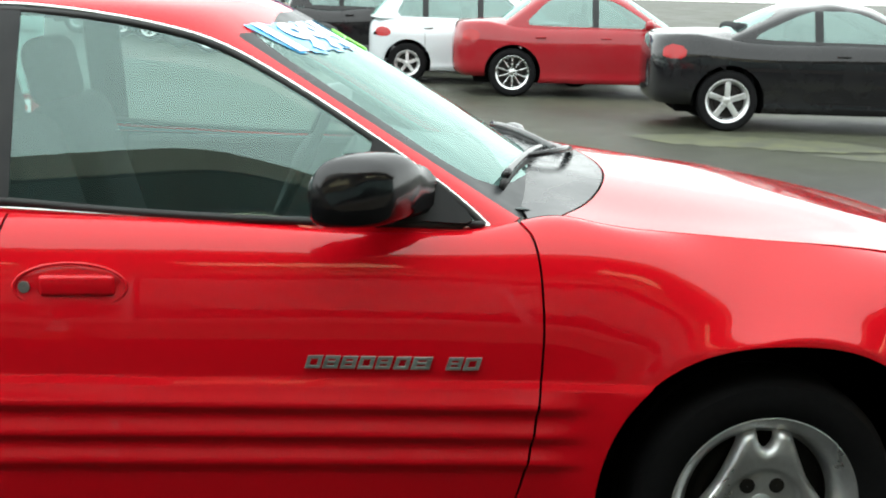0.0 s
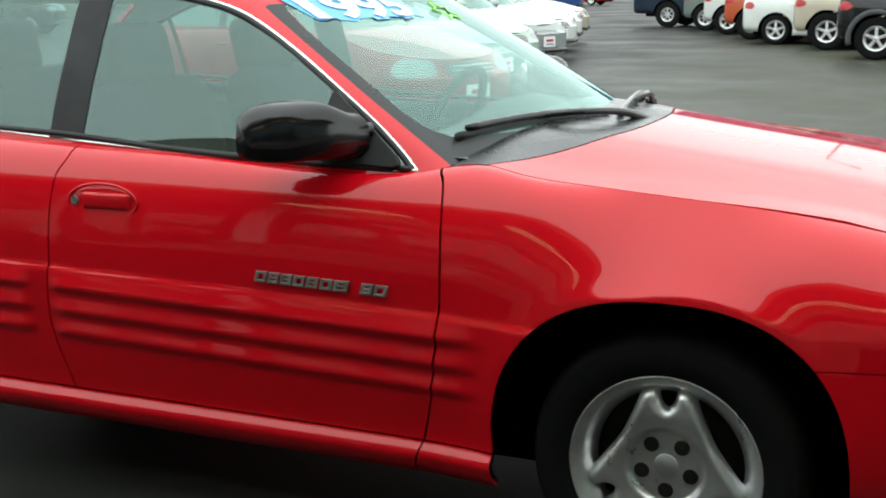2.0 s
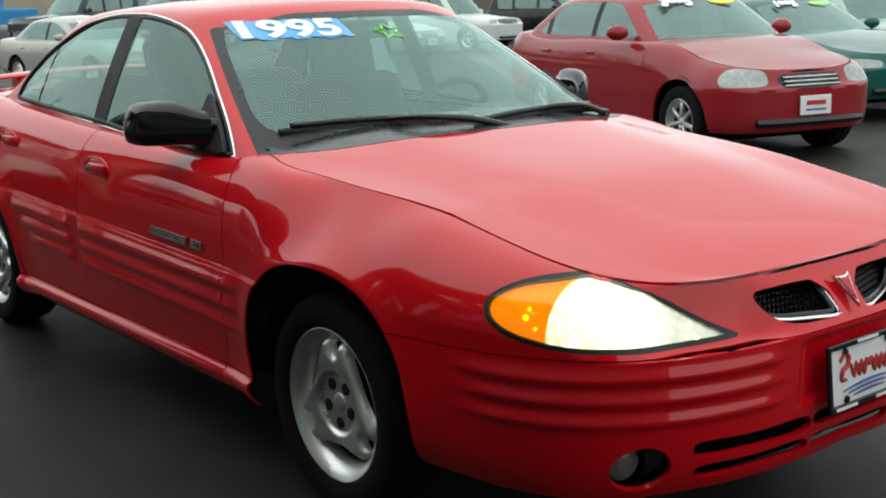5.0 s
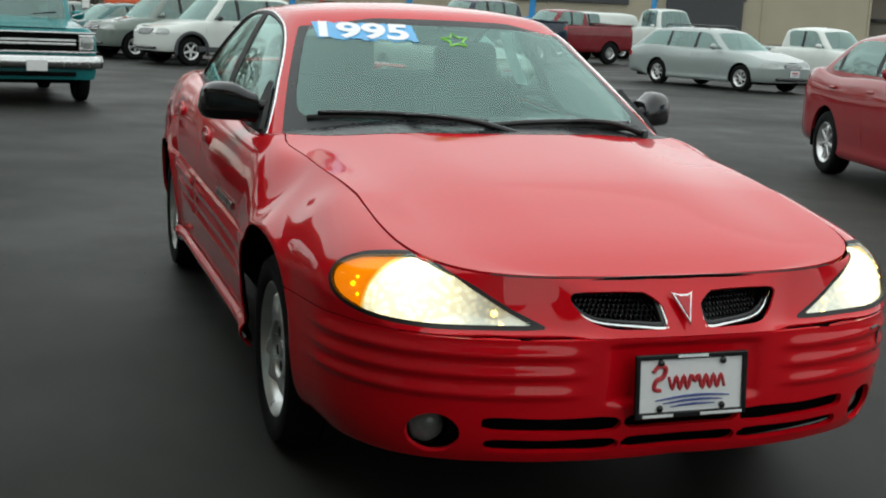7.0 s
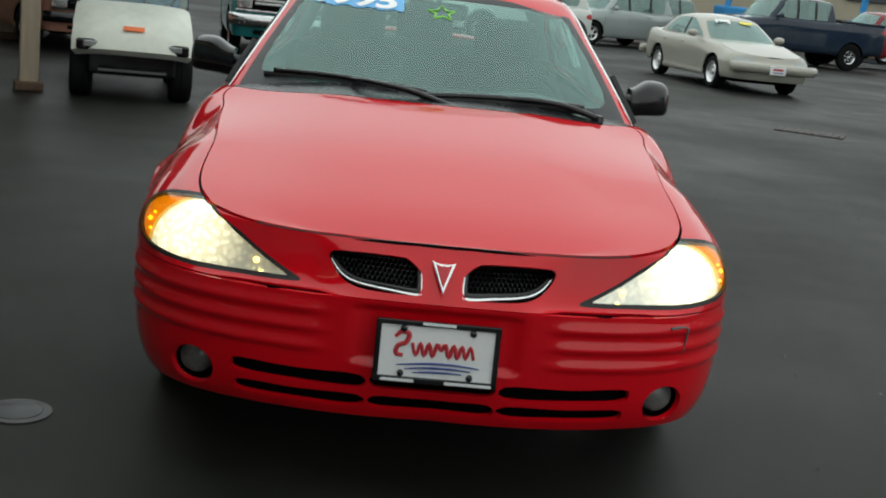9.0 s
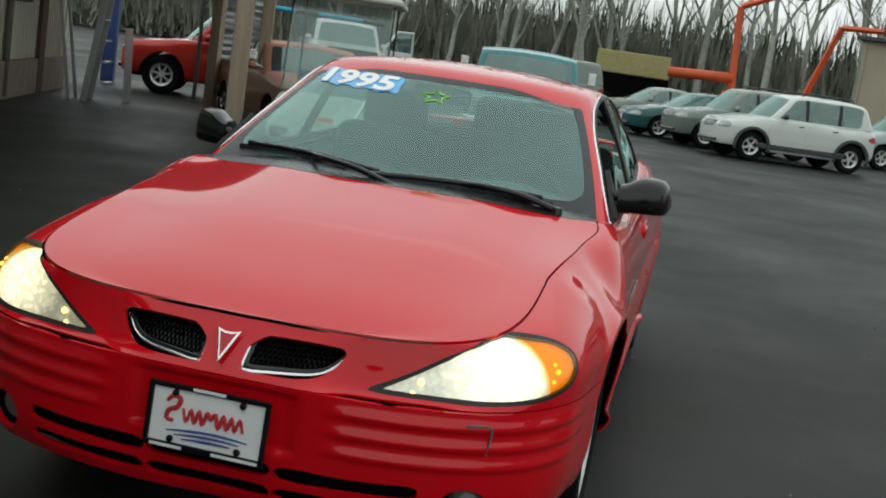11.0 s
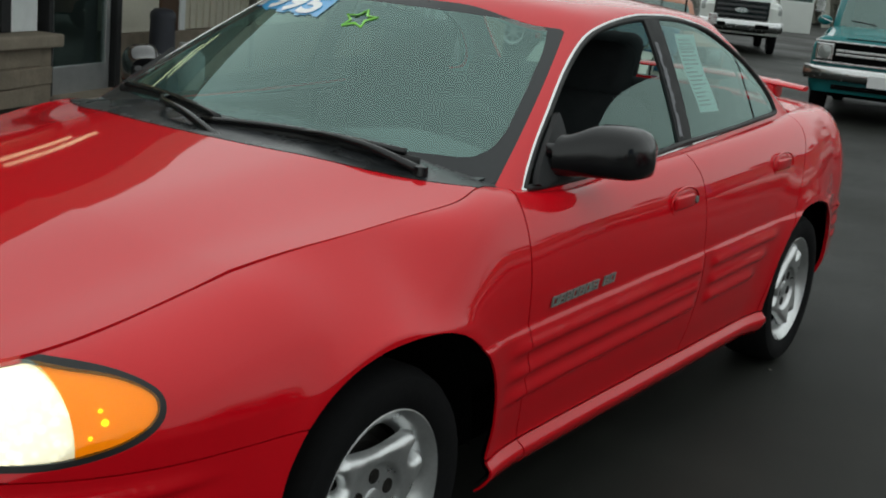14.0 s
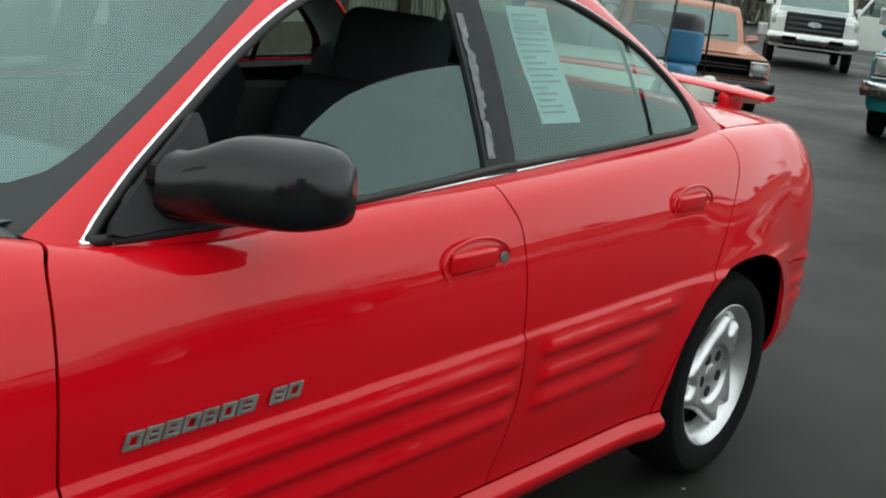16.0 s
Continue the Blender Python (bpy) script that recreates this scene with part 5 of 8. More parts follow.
def interior(car):
    for y in (0.36, -0.36):
        seat(car, -1.28, y)
    seat(car, -2.12, 0, 1.22)
    dash = new("dashboard")
    dash.parent = car
    bm = bmesh.new()
    rings = []
    for y in np.linspace(-0.70, 0.70, 29):
        hump = 0.045 * math.exp(-(((y - 0.36) / 0.22) ** 2))
        xs = [(-0.36, 0.90), (-0.50, 0.935), (-0.72, 0.945 + hump), (-0.83, 0.92 + hump), (-0.87, 0.86 + hump * 0.5), (-0.86, 0.70), (-0.80, 0.55)]
        rings.append([bm.verts.new((x - 0.0 * y, y, z)) for x, z in xs])
    for one, two in zip(rings, rings[1:]):
        for i in range(len(one) - 1):
            bm.faces.new((one[i], two[i], two[i + 1], one[i + 1]))
    bmesh.ops.recalc_face_normals(bm, faces=bm.faces)
    part("dash_top", bm, DASH, dash, smooth=50)
    unit = new("steering_wheel")
    unit.parent = car
    m = Matrix.Translation((-0.985, 0.36, 0.895)) @ Matrix.Rotation(radians(-65), 4, "Y")
    ring = [m @ Vector((0.185 * math.cos(a), 0.185 * math.sin(a), 0)) for a in np.linspace(0, 2 * math.pi, 36, endpoint=False)]
    part("rim", tube(bmesh.new(), ring, 0.015, 10, True), MATT_BLACK, unit, smooth=60)
    bm = bmesh.new()
    bmesh.ops.create_uvsphere(bm, u_segments=20, v_segments=10, radius=1, matrix=m @ Matrix.Diagonal((0.08, 0.10, 0.03, 1)))
    for a in (0, math.pi):
        tube(bm, [m @ Vector((0.02, 0.05 * math.cos(a), 0)), m @ Vector((0.0, 0.18 * math.cos(a), 0))], 0.016, 8, flat=0.6)
    part("hub", bm, MATT_BLACK, unit, smooth=50)
    for side in (1, -1):
        for x0, x1 in ((-0.62, -1.56), (-1.64, -2.5)):
            bm = box_bm((x0 - x1, 0.05, 0.60), Matrix.Translation(((x0 + x1) / 2, side * 0.752, 0.615)), 0.02)
            part("door_panel", bm, surface("door_trim", (0.05, 0.055, 0.055), 0.8, vary=0.2), car)
    bm = box_bm((2.5, 1.3, 0.04), Matrix.Translation((-1.6, 0, 0.31)), 0.01)
    part("cabin_floor", bm, BLACK_GAP, car)
    bm = box_bm((0.55, 1.30, 0.03), Matrix.Translation((-2.72, 0, 0.965)), 0.01)
    part("parcel_shelf", bm, GREY_CLOTH, car)
    bm = bmesh.new()
    box(bm, (0.05, 0.24, 0.065), Matrix.Translation((-1.02, 0, 1.262)) @ Matrix.Rotation(radians(-18), 4, "Y"), 0.02, 3)
    tube(bm, [(-1.01, 0, 1.27), (-1.02, 0, 1.335)], 0.01, 8)
    part("rear_view_mirror", bm, BLACK_PLASTIC, car, smooth=50)


def paper_sheet(car, s):
    """The white sales sheet inside the rear side window."""
    bm = bmesh.new()
    m = 10
    left, right = [], []
    for k in range(m + 1):
        t = k / m
        z = 1.285 - 0.245 * t
        x = -1.775 - 0.035 * t
        y = 0.779 - 0.444 * (z - 0.938) - 0.014 - 0.006 * math.sin(t * 5)
        left.append(bm.verts.new((x - 0.02 * 0, y, z)))
        right.append(bm.verts.new((x - 0.155, y + 0.004, z)))
    for k in range(m):
        bm.faces.new((left[k], left[k + 1], right[k + 1], right[k]))
    bmesh.ops.solidify(bm, geom=bm.faces[:], thickness=0.0012)
    sheet = part("sales_sheet", bm, PAPER, car, "white paper sales sheet in the window")
    ink = surface("printed_grey", (0.30, 0.34, 0.34), 0.8, vary=0.2)
    rng = random.Random(5)
    for k in range(17):
        t = 0.07 + 0.052 * k
        z, x = 1.285 - 0.245 * t, -1.775 - 0.035 * t
        y = 0.779 - 0.444 * (z - 0.938) - 0.0125 - 0.006 * math.sin(t * 5)
        long = rng.uniform(0.05, 0.125) if k != 2 else 0.13
        part("printed_line", box_bm((long, 0.0008, 0.0045 if k != 2 else 0.012), Matrix.Translation((x - 0.012 - long / 2, y + 0.002, z)) @ Matrix.Rotation(radians(23), 4, "X")), ink, sheet)


red_sedan()

# ---------------------------------------------------------------- ground
def asphalt():
    m, n, l, b = shader("wet_asphalt")
    big, mid, fine = texture(n, l, 0.35, 6, 0.6), texture(n, l, 3.0, 6, 0.65), texture(n, l, 220.0, 3, 0.7)
    mix = n.new("ShaderNodeMath")
    mix.operation = "MULTIPLY_ADD"
    l.new(mid, mix.inputs[0])
    mix.inputs[1].default_value = 0.6
    l.new(big, mix.inputs[2])
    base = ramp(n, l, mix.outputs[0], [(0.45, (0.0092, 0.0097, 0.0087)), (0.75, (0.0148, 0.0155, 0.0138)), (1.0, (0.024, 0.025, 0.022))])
    speck = n.new("ShaderNodeMix")
    speck.data_type, speck.blend_type = "RGBA", "MULTIPLY"
    speck.inputs["Factor"].default_value = 1.0
    # the base colour turns paler and more olive towards +y and +x
    place, split, far, wide, both, far_tone = n.new("ShaderNodeTexCoord"), n.new("ShaderNodeSeparateXYZ"), n.new("ShaderNodeMapRange"), n.new("ShaderNodeMapRange"), n.new("ShaderNodeMath"), n.new("ShaderNodeMix")
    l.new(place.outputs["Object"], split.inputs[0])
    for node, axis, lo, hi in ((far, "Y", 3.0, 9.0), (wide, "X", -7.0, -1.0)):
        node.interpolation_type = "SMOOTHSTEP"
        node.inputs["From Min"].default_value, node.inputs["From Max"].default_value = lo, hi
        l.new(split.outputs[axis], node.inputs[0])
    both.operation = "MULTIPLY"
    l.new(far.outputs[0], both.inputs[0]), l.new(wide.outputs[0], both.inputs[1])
    far_tone.data_type = "RGBA"
    l.new(both.outputs[0], far_tone.inputs["Factor"])
    l.new(base, far_tone.inputs["A"])
    l.new(ramp(n, l, mix.outputs[0], [(0.45, (0.030, 0.031, 0.024)), (0.75, (0.046, 0.048, 0.036)), (1.0, (0.062, 0.066, 0.044))]), far_tone.inputs["B"])
    l.new(far_tone.outputs["Result"], speck.inputs["A"])
    l.new(ramp(n, l, fine, [(0.3, (0.72, 0.72, 0.72)), (0.7, (1.25, 1.25, 1.22))]), speck.inputs["B"])
    l.new(speck.outputs["Result"], b.inputs["Base Color"])
    r = n.new("ShaderNodeMapRange")
    r.inputs["From Min"].default_value, r.inputs["From Max"].default_value = 0.35, 0.7
    r.inputs["To Min"].default_value, r.inputs["To Max"].default_value = 0.40, 0.66
    l.new(big, r.inputs[0])
    l.new(r.outputs[0], b.inputs["Roughness"])
    b.inputs["Specular IOR Level"].default_value = 0.11
    bump(n, l, fine, 0.5, 0.004, b)
    return m


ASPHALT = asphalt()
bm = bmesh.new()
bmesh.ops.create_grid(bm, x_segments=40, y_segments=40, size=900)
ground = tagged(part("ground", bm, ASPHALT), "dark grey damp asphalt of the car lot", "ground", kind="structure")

# ---------------------------------------------------------------- parked vehicles
DARK_GLASS = pane("car_window", (0.34, 0.42, 0.41), 0.26, 1.6, 0.0, (0.20, 0.28, 0.27))
HEADLAMP_OFF = surface("headlamp_glass", (0.34, 0.36, 0.35), 0.12, 0.3, 0.25, 30)
CHROME_DULL = surface("worn_chrome", (0.62, 0.63, 0.63), 0.22, 1.0, 0.12, 14)
GREY_CLAD = surface("grey_cladding", (0.05, 0.052, 0.055), 0.65, vary=0.2)


def lamp_shape(a0, a1, z0, z1, cant=0.0):
    return rounded([(a0, z0), (0.5 * (a0 + a1), z0 - 0.01), (a1, z0 + cant), (a1 + 2, 0.5 * (z0 + z1) + cant), (a1 - 3, z1 + cant), (0.5 * (a0 + a1), z1), (a0 + 3, z1 - 0.02), (a0, 0.5 * (z0 + z1))], 3)


def vehicle(name, label, x, y, heading, paint, long=4.5, wide=1.75, high=1.45, base=2.65, ahead=0.88, tyre=0.31, rim=0.20, wheels="five", alloy=None,
            hood=(0.72, 0.95), cowl=-0.45, shield_top=-1.15, roof_end=-2.3, tail_base=-2.85, belt=0.93, deck=1.0, posts=(-1.55,), round_front=3.0, round_rear=2.8,
            lamps=(26, 66, 0.60, 0.70), tails=True, grille=(0.26, 0.56, 0.66), bumper=None, clad=None, plate_z=0.46, price=None, rack=False, bed=None, mirror=True, category="car",
            group="cars parked in rows", ground=0.16, side_end=None, chrome_front=False, handles=(-1.4, -2.3), shield_in=0.10, front_plate=True, lean=0.50, boxy=False):
    """A parked vehicle: front axle's middle at x, y, facing heading degrees."""
    w = wide / 2
    back = -(long - ahead)
    rear_deck = deck if back < tail_base - 0.35 else belt
    s = Shape(
        nose=ahead - 0.62, front=ahead, bend=round_front, hood_front=ahead - 0.10, hood_bend=round_front, front_z=hood[0], zb=ground + 0.04, front_zb=ground + 0.09, rear_zb=ground + 0.11,
        line_z=hood[0] - 0.14, side_z=belt - 0.26, ledge=0.35, tail=back + 0.5, rear=back, deck_rear=back + 0.09, tail_bend=round_rear, rear_z=rear_deck - 0.01,
        widths=[(ahead - 0.62, w - 0.02), (-0.3, w), (0.5 * (back - 0.3), w), (back + 0.5, w - 0.025)],
        edges=[(ahead - 0.62, w - 0.17, hood[0] + 0.55 * (hood[1] - hood[0]) - 0.03), (cowl + 0.15, w - 0.14, hood[1] - 0.02), (cowl - 0.2, w - 0.095, belt), (0.5 * (cowl + tail_base), w - 0.09, belt + 0.01), (tail_base + 0.25, w - 0.11, belt + 0.02), (back + 0.5, w - 0.13, rear_deck)],
        hood_line=[(ahead - 0.10, hood[0]), (ahead - 0.30, hood[0] + 0.25 * (hood[1] - hood[0])), (ahead - 0.62, hood[0] + 0.58 * (hood[1] - hood[0])), (cowl, hood[1] + 0.02), (cowl - 0.4, hood[1] + 0.04)],
        deck_line=[(tail_base + 0.5, rear_deck + 0.05), (back + 0.3, rear_deck + 0.03), (back, rear_deck)],
        arches=((0.0, tyre, tyre + 0.055), (-base, tyre, tyre + 0.055)), boxy=boxy,
    )
    roof_w = w - lean * (high - belt) - 0.02
    s.glass = dict(
        base=(cowl + shield_in, cowl - 0.10, w - 0.17, belt), top=(shield_top + 0.06, shield_top - 0.04, roof_w - 0.08), rear=(tail_base - 0.10, tail_base, w - 0.22, belt + 0.03), rear_top=(roof_end - 0.06, roof_end, roof_w - 0.08),
        side_front=cowl - 0.22, side_rear=tail_base + 0.16, top_side=(shield_top - 0.16, roof_end + 0.16), spine=(shield_top - 0.3, roof_end + 0.3), crown=0.022 if boxy else 0.045,
        roof_y=spline([roof_end - 0.2, 0.5 * (shield_top + roof_end), shield_top], [roof_w, roof_w + 0.01, roof_w]),
        roof_z=spline([roof_end - 0.1, roof_end + 0.3, 0.5 * (shield_top + roof_end), shield_top - 0.3, shield_top + 0.1], [high - 0.055, high - 0.012, high, high - 0.015, high - 0.06]),
    )
    skin = Skin()
    fine = 0.34
    c = s.body(skin, fine)
    side_x = c["hx"][s.n_nose : s.n_nose + s.n_side]
    s.lid(skin, c, 0, s.n_nose + int(np.argmin(np.abs(side_x - (cowl - 0.15)))) + 1, s.centre, "hood", 0.006, fine)
    s.lid(skin, c, s.n_nose + int(np.argmin(np.abs(side_x - (tail_base + 0.3)))), len(c["hx"]), s.deck, "deck", 0.0, fine, 3.0)
    s.cabin(skin, fine)
    for cx, cz, r in s.arches:
        skin.cut(lambda x_, y_, z, a: np.where(y_ > w * 0.6, np.hypot(x_ - cx, z - cz) - r, 1), "body", "open")
    k = 0.012
    if lamps:
        lens = shape_gap(lamp_shape(*lamps) * (k, 1))
        skin.cut(lambda x_, y_, z, a: np.where(a < 89, lens(a * k, z), 1), "body", "lamp")
    if grille:
        face = shape_gap(rounded([(-0.2, grille[1]), (grille[0], grille[1] + 0.01), (grille[0] + 0.04, grille[2] - 0.01), (grille[0] - 0.02, grille[2]), (-0.2, grille[2])], 3))
        skin.cut(lambda x_, y_, z, a: np.where(a < 50, face(y_, z), 1), "body", "grille")
    end = 90 + (s.nose - s.tail) * 100
    if tails:
        zt = rear_deck - 0.05 if rear_deck > 0.8 else 0.9
        rear_lens = shape_gap(lamp_shape(end + 9, end + 38, zt - 0.20, zt - 0.06) * (k, 1))
        skin.cut(lambda x_, y_, z, a: np.where(a > end - 30, rear_lens(a * k, z), 1), "body", "tail")
    # side windows
    x0, x1 = cowl - 0.27, (side_end or tail_base + 0.36)
    zt = high - 0.125
    t0, t1 = shield_top - 0.20, max(roof_end + 0.16, x1 + 0.05 if side_end else -9)
    opening = rounded([(x0, belt + 0.035), (x0 - 0.05, belt + 0.07), (0.5 * (x0 + t0) - 0.03, 0.5 * (belt + zt) + 0.06), (t0, zt), (0.5 * (t0 + t1), zt + 0.012), (t1, zt), (0.5 * (t1 + x1) - 0.02, 0.5 * (belt + zt) + 0.05), (x1, belt + 0.09), (x1 + 0.04, belt + 0.05), (0.5 * (x0 + x1), belt + 0.035)], 4)
    hole = shape_gap(opening)
    skin.cut(lambda x_, y_, z, a: np.where((a > 0.9) & (a < 4.1) & (y_ > 0.25), hole(x_, z), 1), "cabin", "side_window")
    skin.cut(lambda x_, y_, z, a: np.where(a < 1.4, np.maximum((a - 1.1) * 0.6, np.maximum(z - s.roof(x_, y_) + 0.05, belt + 0.02 - z)), 1), "cabin", "shield")
    skin.cut(lambda x_, y_, z, a: np.where(a > 3.6, np.maximum((4.05 - a) * 0.6, np.maximum(z - s.roof(x_, y_) + 0.06, belt + 0.06 - z)), 1), "cabin", "back_glass")
    rest, windows = "side_window", []
    for i, px in enumerate(posts):
        skin.cut(lambda x_, y_, z, a: x_ - px + 0.045, rest, f"after{i}")
        skin.cut(lambda x_, y_, z, a: px + 0.045 - x_, rest, f"before{i}")
        windows.append(f"before{i}")
        # what lies ahead of the post keeps its name, the post itself is renamed
        for j, r in enumerate(skin.regions):
            if r == f"before{i}":
                skin.regions[j] = f"window{i}"
            elif r == rest:
                skin.regions[j] = f"post{i}"
        windows[-1] = f"window{i}"
        rest = f"after{i}"
    windows.append(rest)
    for seam in ([cowl - 0.05] + [q + 0.0 for q in posts] + ([] if bed else [tail_base + 0.45])):
        skin.cut(lambda x_, y_, z, a: np.where(z > ground + 0.16, np.abs(x_ - seam - 0.03 * (z - 0.6)) - 0.005, 1), "body", "gap")

    car = thing(name, pose(x, y, 0, 0, 0, heading), label, category, group)
    p, f = skin.pick(("body", "deck") if not bed else "body", 0)
    mesh_object("body", *with_flange(p, f, 0.03), paint, car)
    skin_part("hood", skin, "hood", 0, paint, car, 0.012)
    skin_part("roof", skin, "cabin", 0, paint, car, 0.02)
    p, f = skin.pick([r for r in set(skin.regions) if r in ("body", "gap", "hood", "deck", "grille", "lamp", "tail")], 0)
    p, f = weld(p, f)
    mesh_object("inner_shell", p - normals_of(p, f) * 0.03, f, BLACK_GAP, car)
    skin_part("windshield", skin, "shield", 0, DARK_GLASS, car, 0.0)
    skin_part("rear_window", skin, "back_glass", 0, DARK_GLASS, car, 0.0)
    if grille:
        skin_part("grille", skin, "grille", 0, CHROME_DULL if chrome_front else BLACK_PLASTIC, car, 0.02)
        for i in range(3):
            zz = grille[1] + (grille[2] - grille[1]) * (i + 0.7) / 3.4
            front_x = ahead - 0.10 * max(0.0, (zz - s.line_z) / max(0.01, hood[0] - s.line_z)) + 0.004
            path = [(s.nose + (front_x - s.nose) * (1 - (abs(yy) / w) ** round_front) ** (1 / round_front), yy, zz) for yy in np.linspace(-grille[0], grille[0], 9)]
            part("grille_bar", tube(bmesh.new(), path, 0.008, 6), CHROME_DULL, car)
    for side in (1, -1):
        for reg in windows:
            skin_part("side_window", skin, reg, side, DARK_GLASS, car, 0.0)
        for i in range(len(posts)):
            skin_part("pillar", skin, f"post{i}", side, MATT_BLACK, car, 0.0)
        skin_part("headlight", skin, "lamp", side, HEADLAMP_OFF, car, 0.02, "clear glass headlight")
        skin_part("tail_light", skin, "tail", side, TAIL_RED, car, 0.02, "red tail light")
        for hx in handles:
            bm = box_bm((0.15, 0.03, 0.03), Matrix.Translation((hx, side * (w - 0.012), belt - 0.11)), 0.01)
            part("door_handle", bm, paint if not clad else BLACK_PLASTIC, car)
        if mirror:
            bm = bmesh.new()
            bmesh.ops.create_uvsphere(bm, u_segments=14, v_segments=8, radius=1, matrix=Matrix.Translation((cowl - 0.38, side * (w + 0.05), belt + 0.08)) @ Matrix.Diagonal((0.07, 0.11, 0.07, 1)))
            part("side_mirror", bm, paint if not clad else BLACK_PLASTIC, car, smooth=60)
        for wx in (0.0, -base):
            wheel(car, pose(wx, side * (w - 0.13), tyre, -90 * side, 0, 0), tyre, 0.20, rim, wheels, alloy=alloy)
            bm = bmesh.new()
            lathe(bm, [(tyre + 0.05, 0.0), (tyre + 0.05, 0.34)], 24, Matrix.Translation((wx, side * (w - 0.03), tyre + 0.03)) @ Matrix.Rotation(radians(90 * side), 4, "X"), 360)
            low = [v for v in bm.verts if v.co.z < ground + 0.08]
            bmesh.ops.delete(bm, geom=low, context="VERTS")
            part("wheel_housing", bm, BLACK_GAP, car, smooth=40)
        if clad:
            for wx in (0.0, -base):
                arch = [(wx + (tyre + 0.085) * math.cos(t), side * (w + 0.006), tyre + (tyre + 0.085) * math.sin(t)) for t in np.linspace(-0.25, math.pi + 0.25, 22)]
                part("fender_flare", tube(bmesh.new(), arch, 0.045, 8, flat=0.5), clad, car, "dark plastic fender flare", smooth=60)
    if clad:
        bm = box_bm((long * 0.55, wide + 0.012, 0.14), Matrix.Translation((-base / 2, 0, ground + 0.16)), 0.03)
        part("lower_cladding", bm, clad, car)
    part("underbody", box_bm((long * 0.86, wide * 0.72, 0.16), Matrix.Translation((ahead - long / 2, 0, ground + 0.10)), 0.03), BLACK_GAP, car)
    if bumper:
        for bx, deep in ((ahead + 0.02, 1), (back - 0.02, -1)):
            path = [(bx - deep * 0.16 * abs(yy / w) ** 4, yy, ground + 0.32) for yy in np.linspace(-w + 0.02, w - 0.02, 15)]
            part("bumper", tube(bmesh.new(), path, 0.075, 10, flat=1.25), bumper, car, smooth=60)
    else:
        path = [(s.nose + (ahead + 0.004 - s.nose) * (1 - (min(0.999, abs(yy) / w)) ** round_front) ** (1 / round_front), yy, ground + 0.17) for yy in np.linspace(-w * 0.62, w * 0.62, 11)]
        part("air_intake", tube(bmesh.new(), path, 0.035, 6, flat=1.0), BLACK_PLASTIC, car)
    if front_plate:
        bm = box_bm((0.012, 0.31, 0.155), Matrix.Translation((ahead + (0.10 if bumper else 0.02), 0, plate_z)), 0.004)
        unit = part("licence_plate", bm, WHITE_PAINT, car, "white dealer plate")
        part("red_bar", box_bm((0.004, 0.19, 0.036), Matrix.Translation((ahead + (0.11 if bumper else 0.03), 0, plate_z + 0.02))), LOGO_RED, unit)
        part("blue_bar", box_bm((0.004, 0.20, 0.014), Matrix.Translation((ahead + (0.11 if bumper else 0.03), 0, plate_z - 0.035))), LOGO_BLUE, unit)
    for i, px in enumerate((cowl - 0.95, cowl - 1.75)[: 1 if bed else 2]):
        for sy in ((-0.36, 0.36) if i == 0 else (0,)):
            bm = box_bm((0.16, 0.48 if i == 0 else 1.1, belt + 0.22 - 0.45), Matrix.Translation((px - 0.25, sy, 0.5 * (belt + 0.22 + 0.45))) @ Matrix.Rotation(radians(-14), 4, "Y"), 0.06, 2)
            part("seat", bm, GREY_CLOTH, car, smooth=60)
    part("cabin_floor", box_bm((tail_base * -1 + cowl, wide - 0.3, 0.05), Matrix.Translation((0.5 * (cowl + tail_base), 0, belt - 0.22))), BLACK_GAP, car)
    if bed:
        skin_part("bed_rail", skin, "deck", 0, BLACK_GAP, car, 0.0)
        for sy in (1, -1):
            bm = box_bm((tail_base - back - 0.18, 0.07, 0.06), Matrix.Translation((0.5 * (tail_base + back) - 0.04, sy * (w - 0.09), rear_deck + 0.01)), 0.015)
            part("bed_edge", bm, paint, car)
    if rack:
        for sy in (1, -1):
            path = [(shield_top - 0.3, sy * (roof_w - 0.12), high - 0.03), (shield_top - 0.4, sy * (roof_w - 0.12), high + 0.05), (roof_end + 0.4, sy * (roof_w - 0.12), high + 0.05), (roof_end + 0.3, sy * (roof_w - 0.12), high - 0.03)]
            part("roof_rail", tube(bmesh.new(), path, 0.018, 8), BLACK_PLASTIC, car)
    if price:
        window_price(car, price, shield_top, cowl, belt, high, roof_w, shield_in)
    return car


def window_price(car, price, shield_top, cowl, belt, high, roof_w, shield_in):
    """Price digits and a coloured mark painted along the windshield's top."""
    text, colour = price
    low, top = Vector((cowl + shield_in, 0, belt)), Vector((shield_top + 0.06, 0, high - 0.05))
    along = (top - low).normalized()
    across = Vector((0, 1, 0))
    out = across.cross(along).normalized()
    if out.x < 0:
        out = -out
    at = low.lerp(top, 0.73) + out * 0.036 + Vector((-0.02, 0, 0))
    turn = Matrix((across, along, out)).transposed().to_4x4()
    m = Matrix.Translation(at + Vector((-0.03, -0.28, 0))) @ turn
    writing("price_figure", text, 0.17, m, STICKER_WHITE, car, 0.002, "white painted price", 0.1, 0.01)
    unit = part("painted_mark", slab(bmesh.new(), rounded([(-0.13, -0.02), (0.0, -0.045), (0.13, -0.02), (0.14, 0.03), (0.0, 0.045), (-0.13, 0.03)], 3), 0.003, Matrix.Translation(at + Vector((-0.03, 0.22, 0))) @ turn), colour, car, "coloured window mark")
    return unit


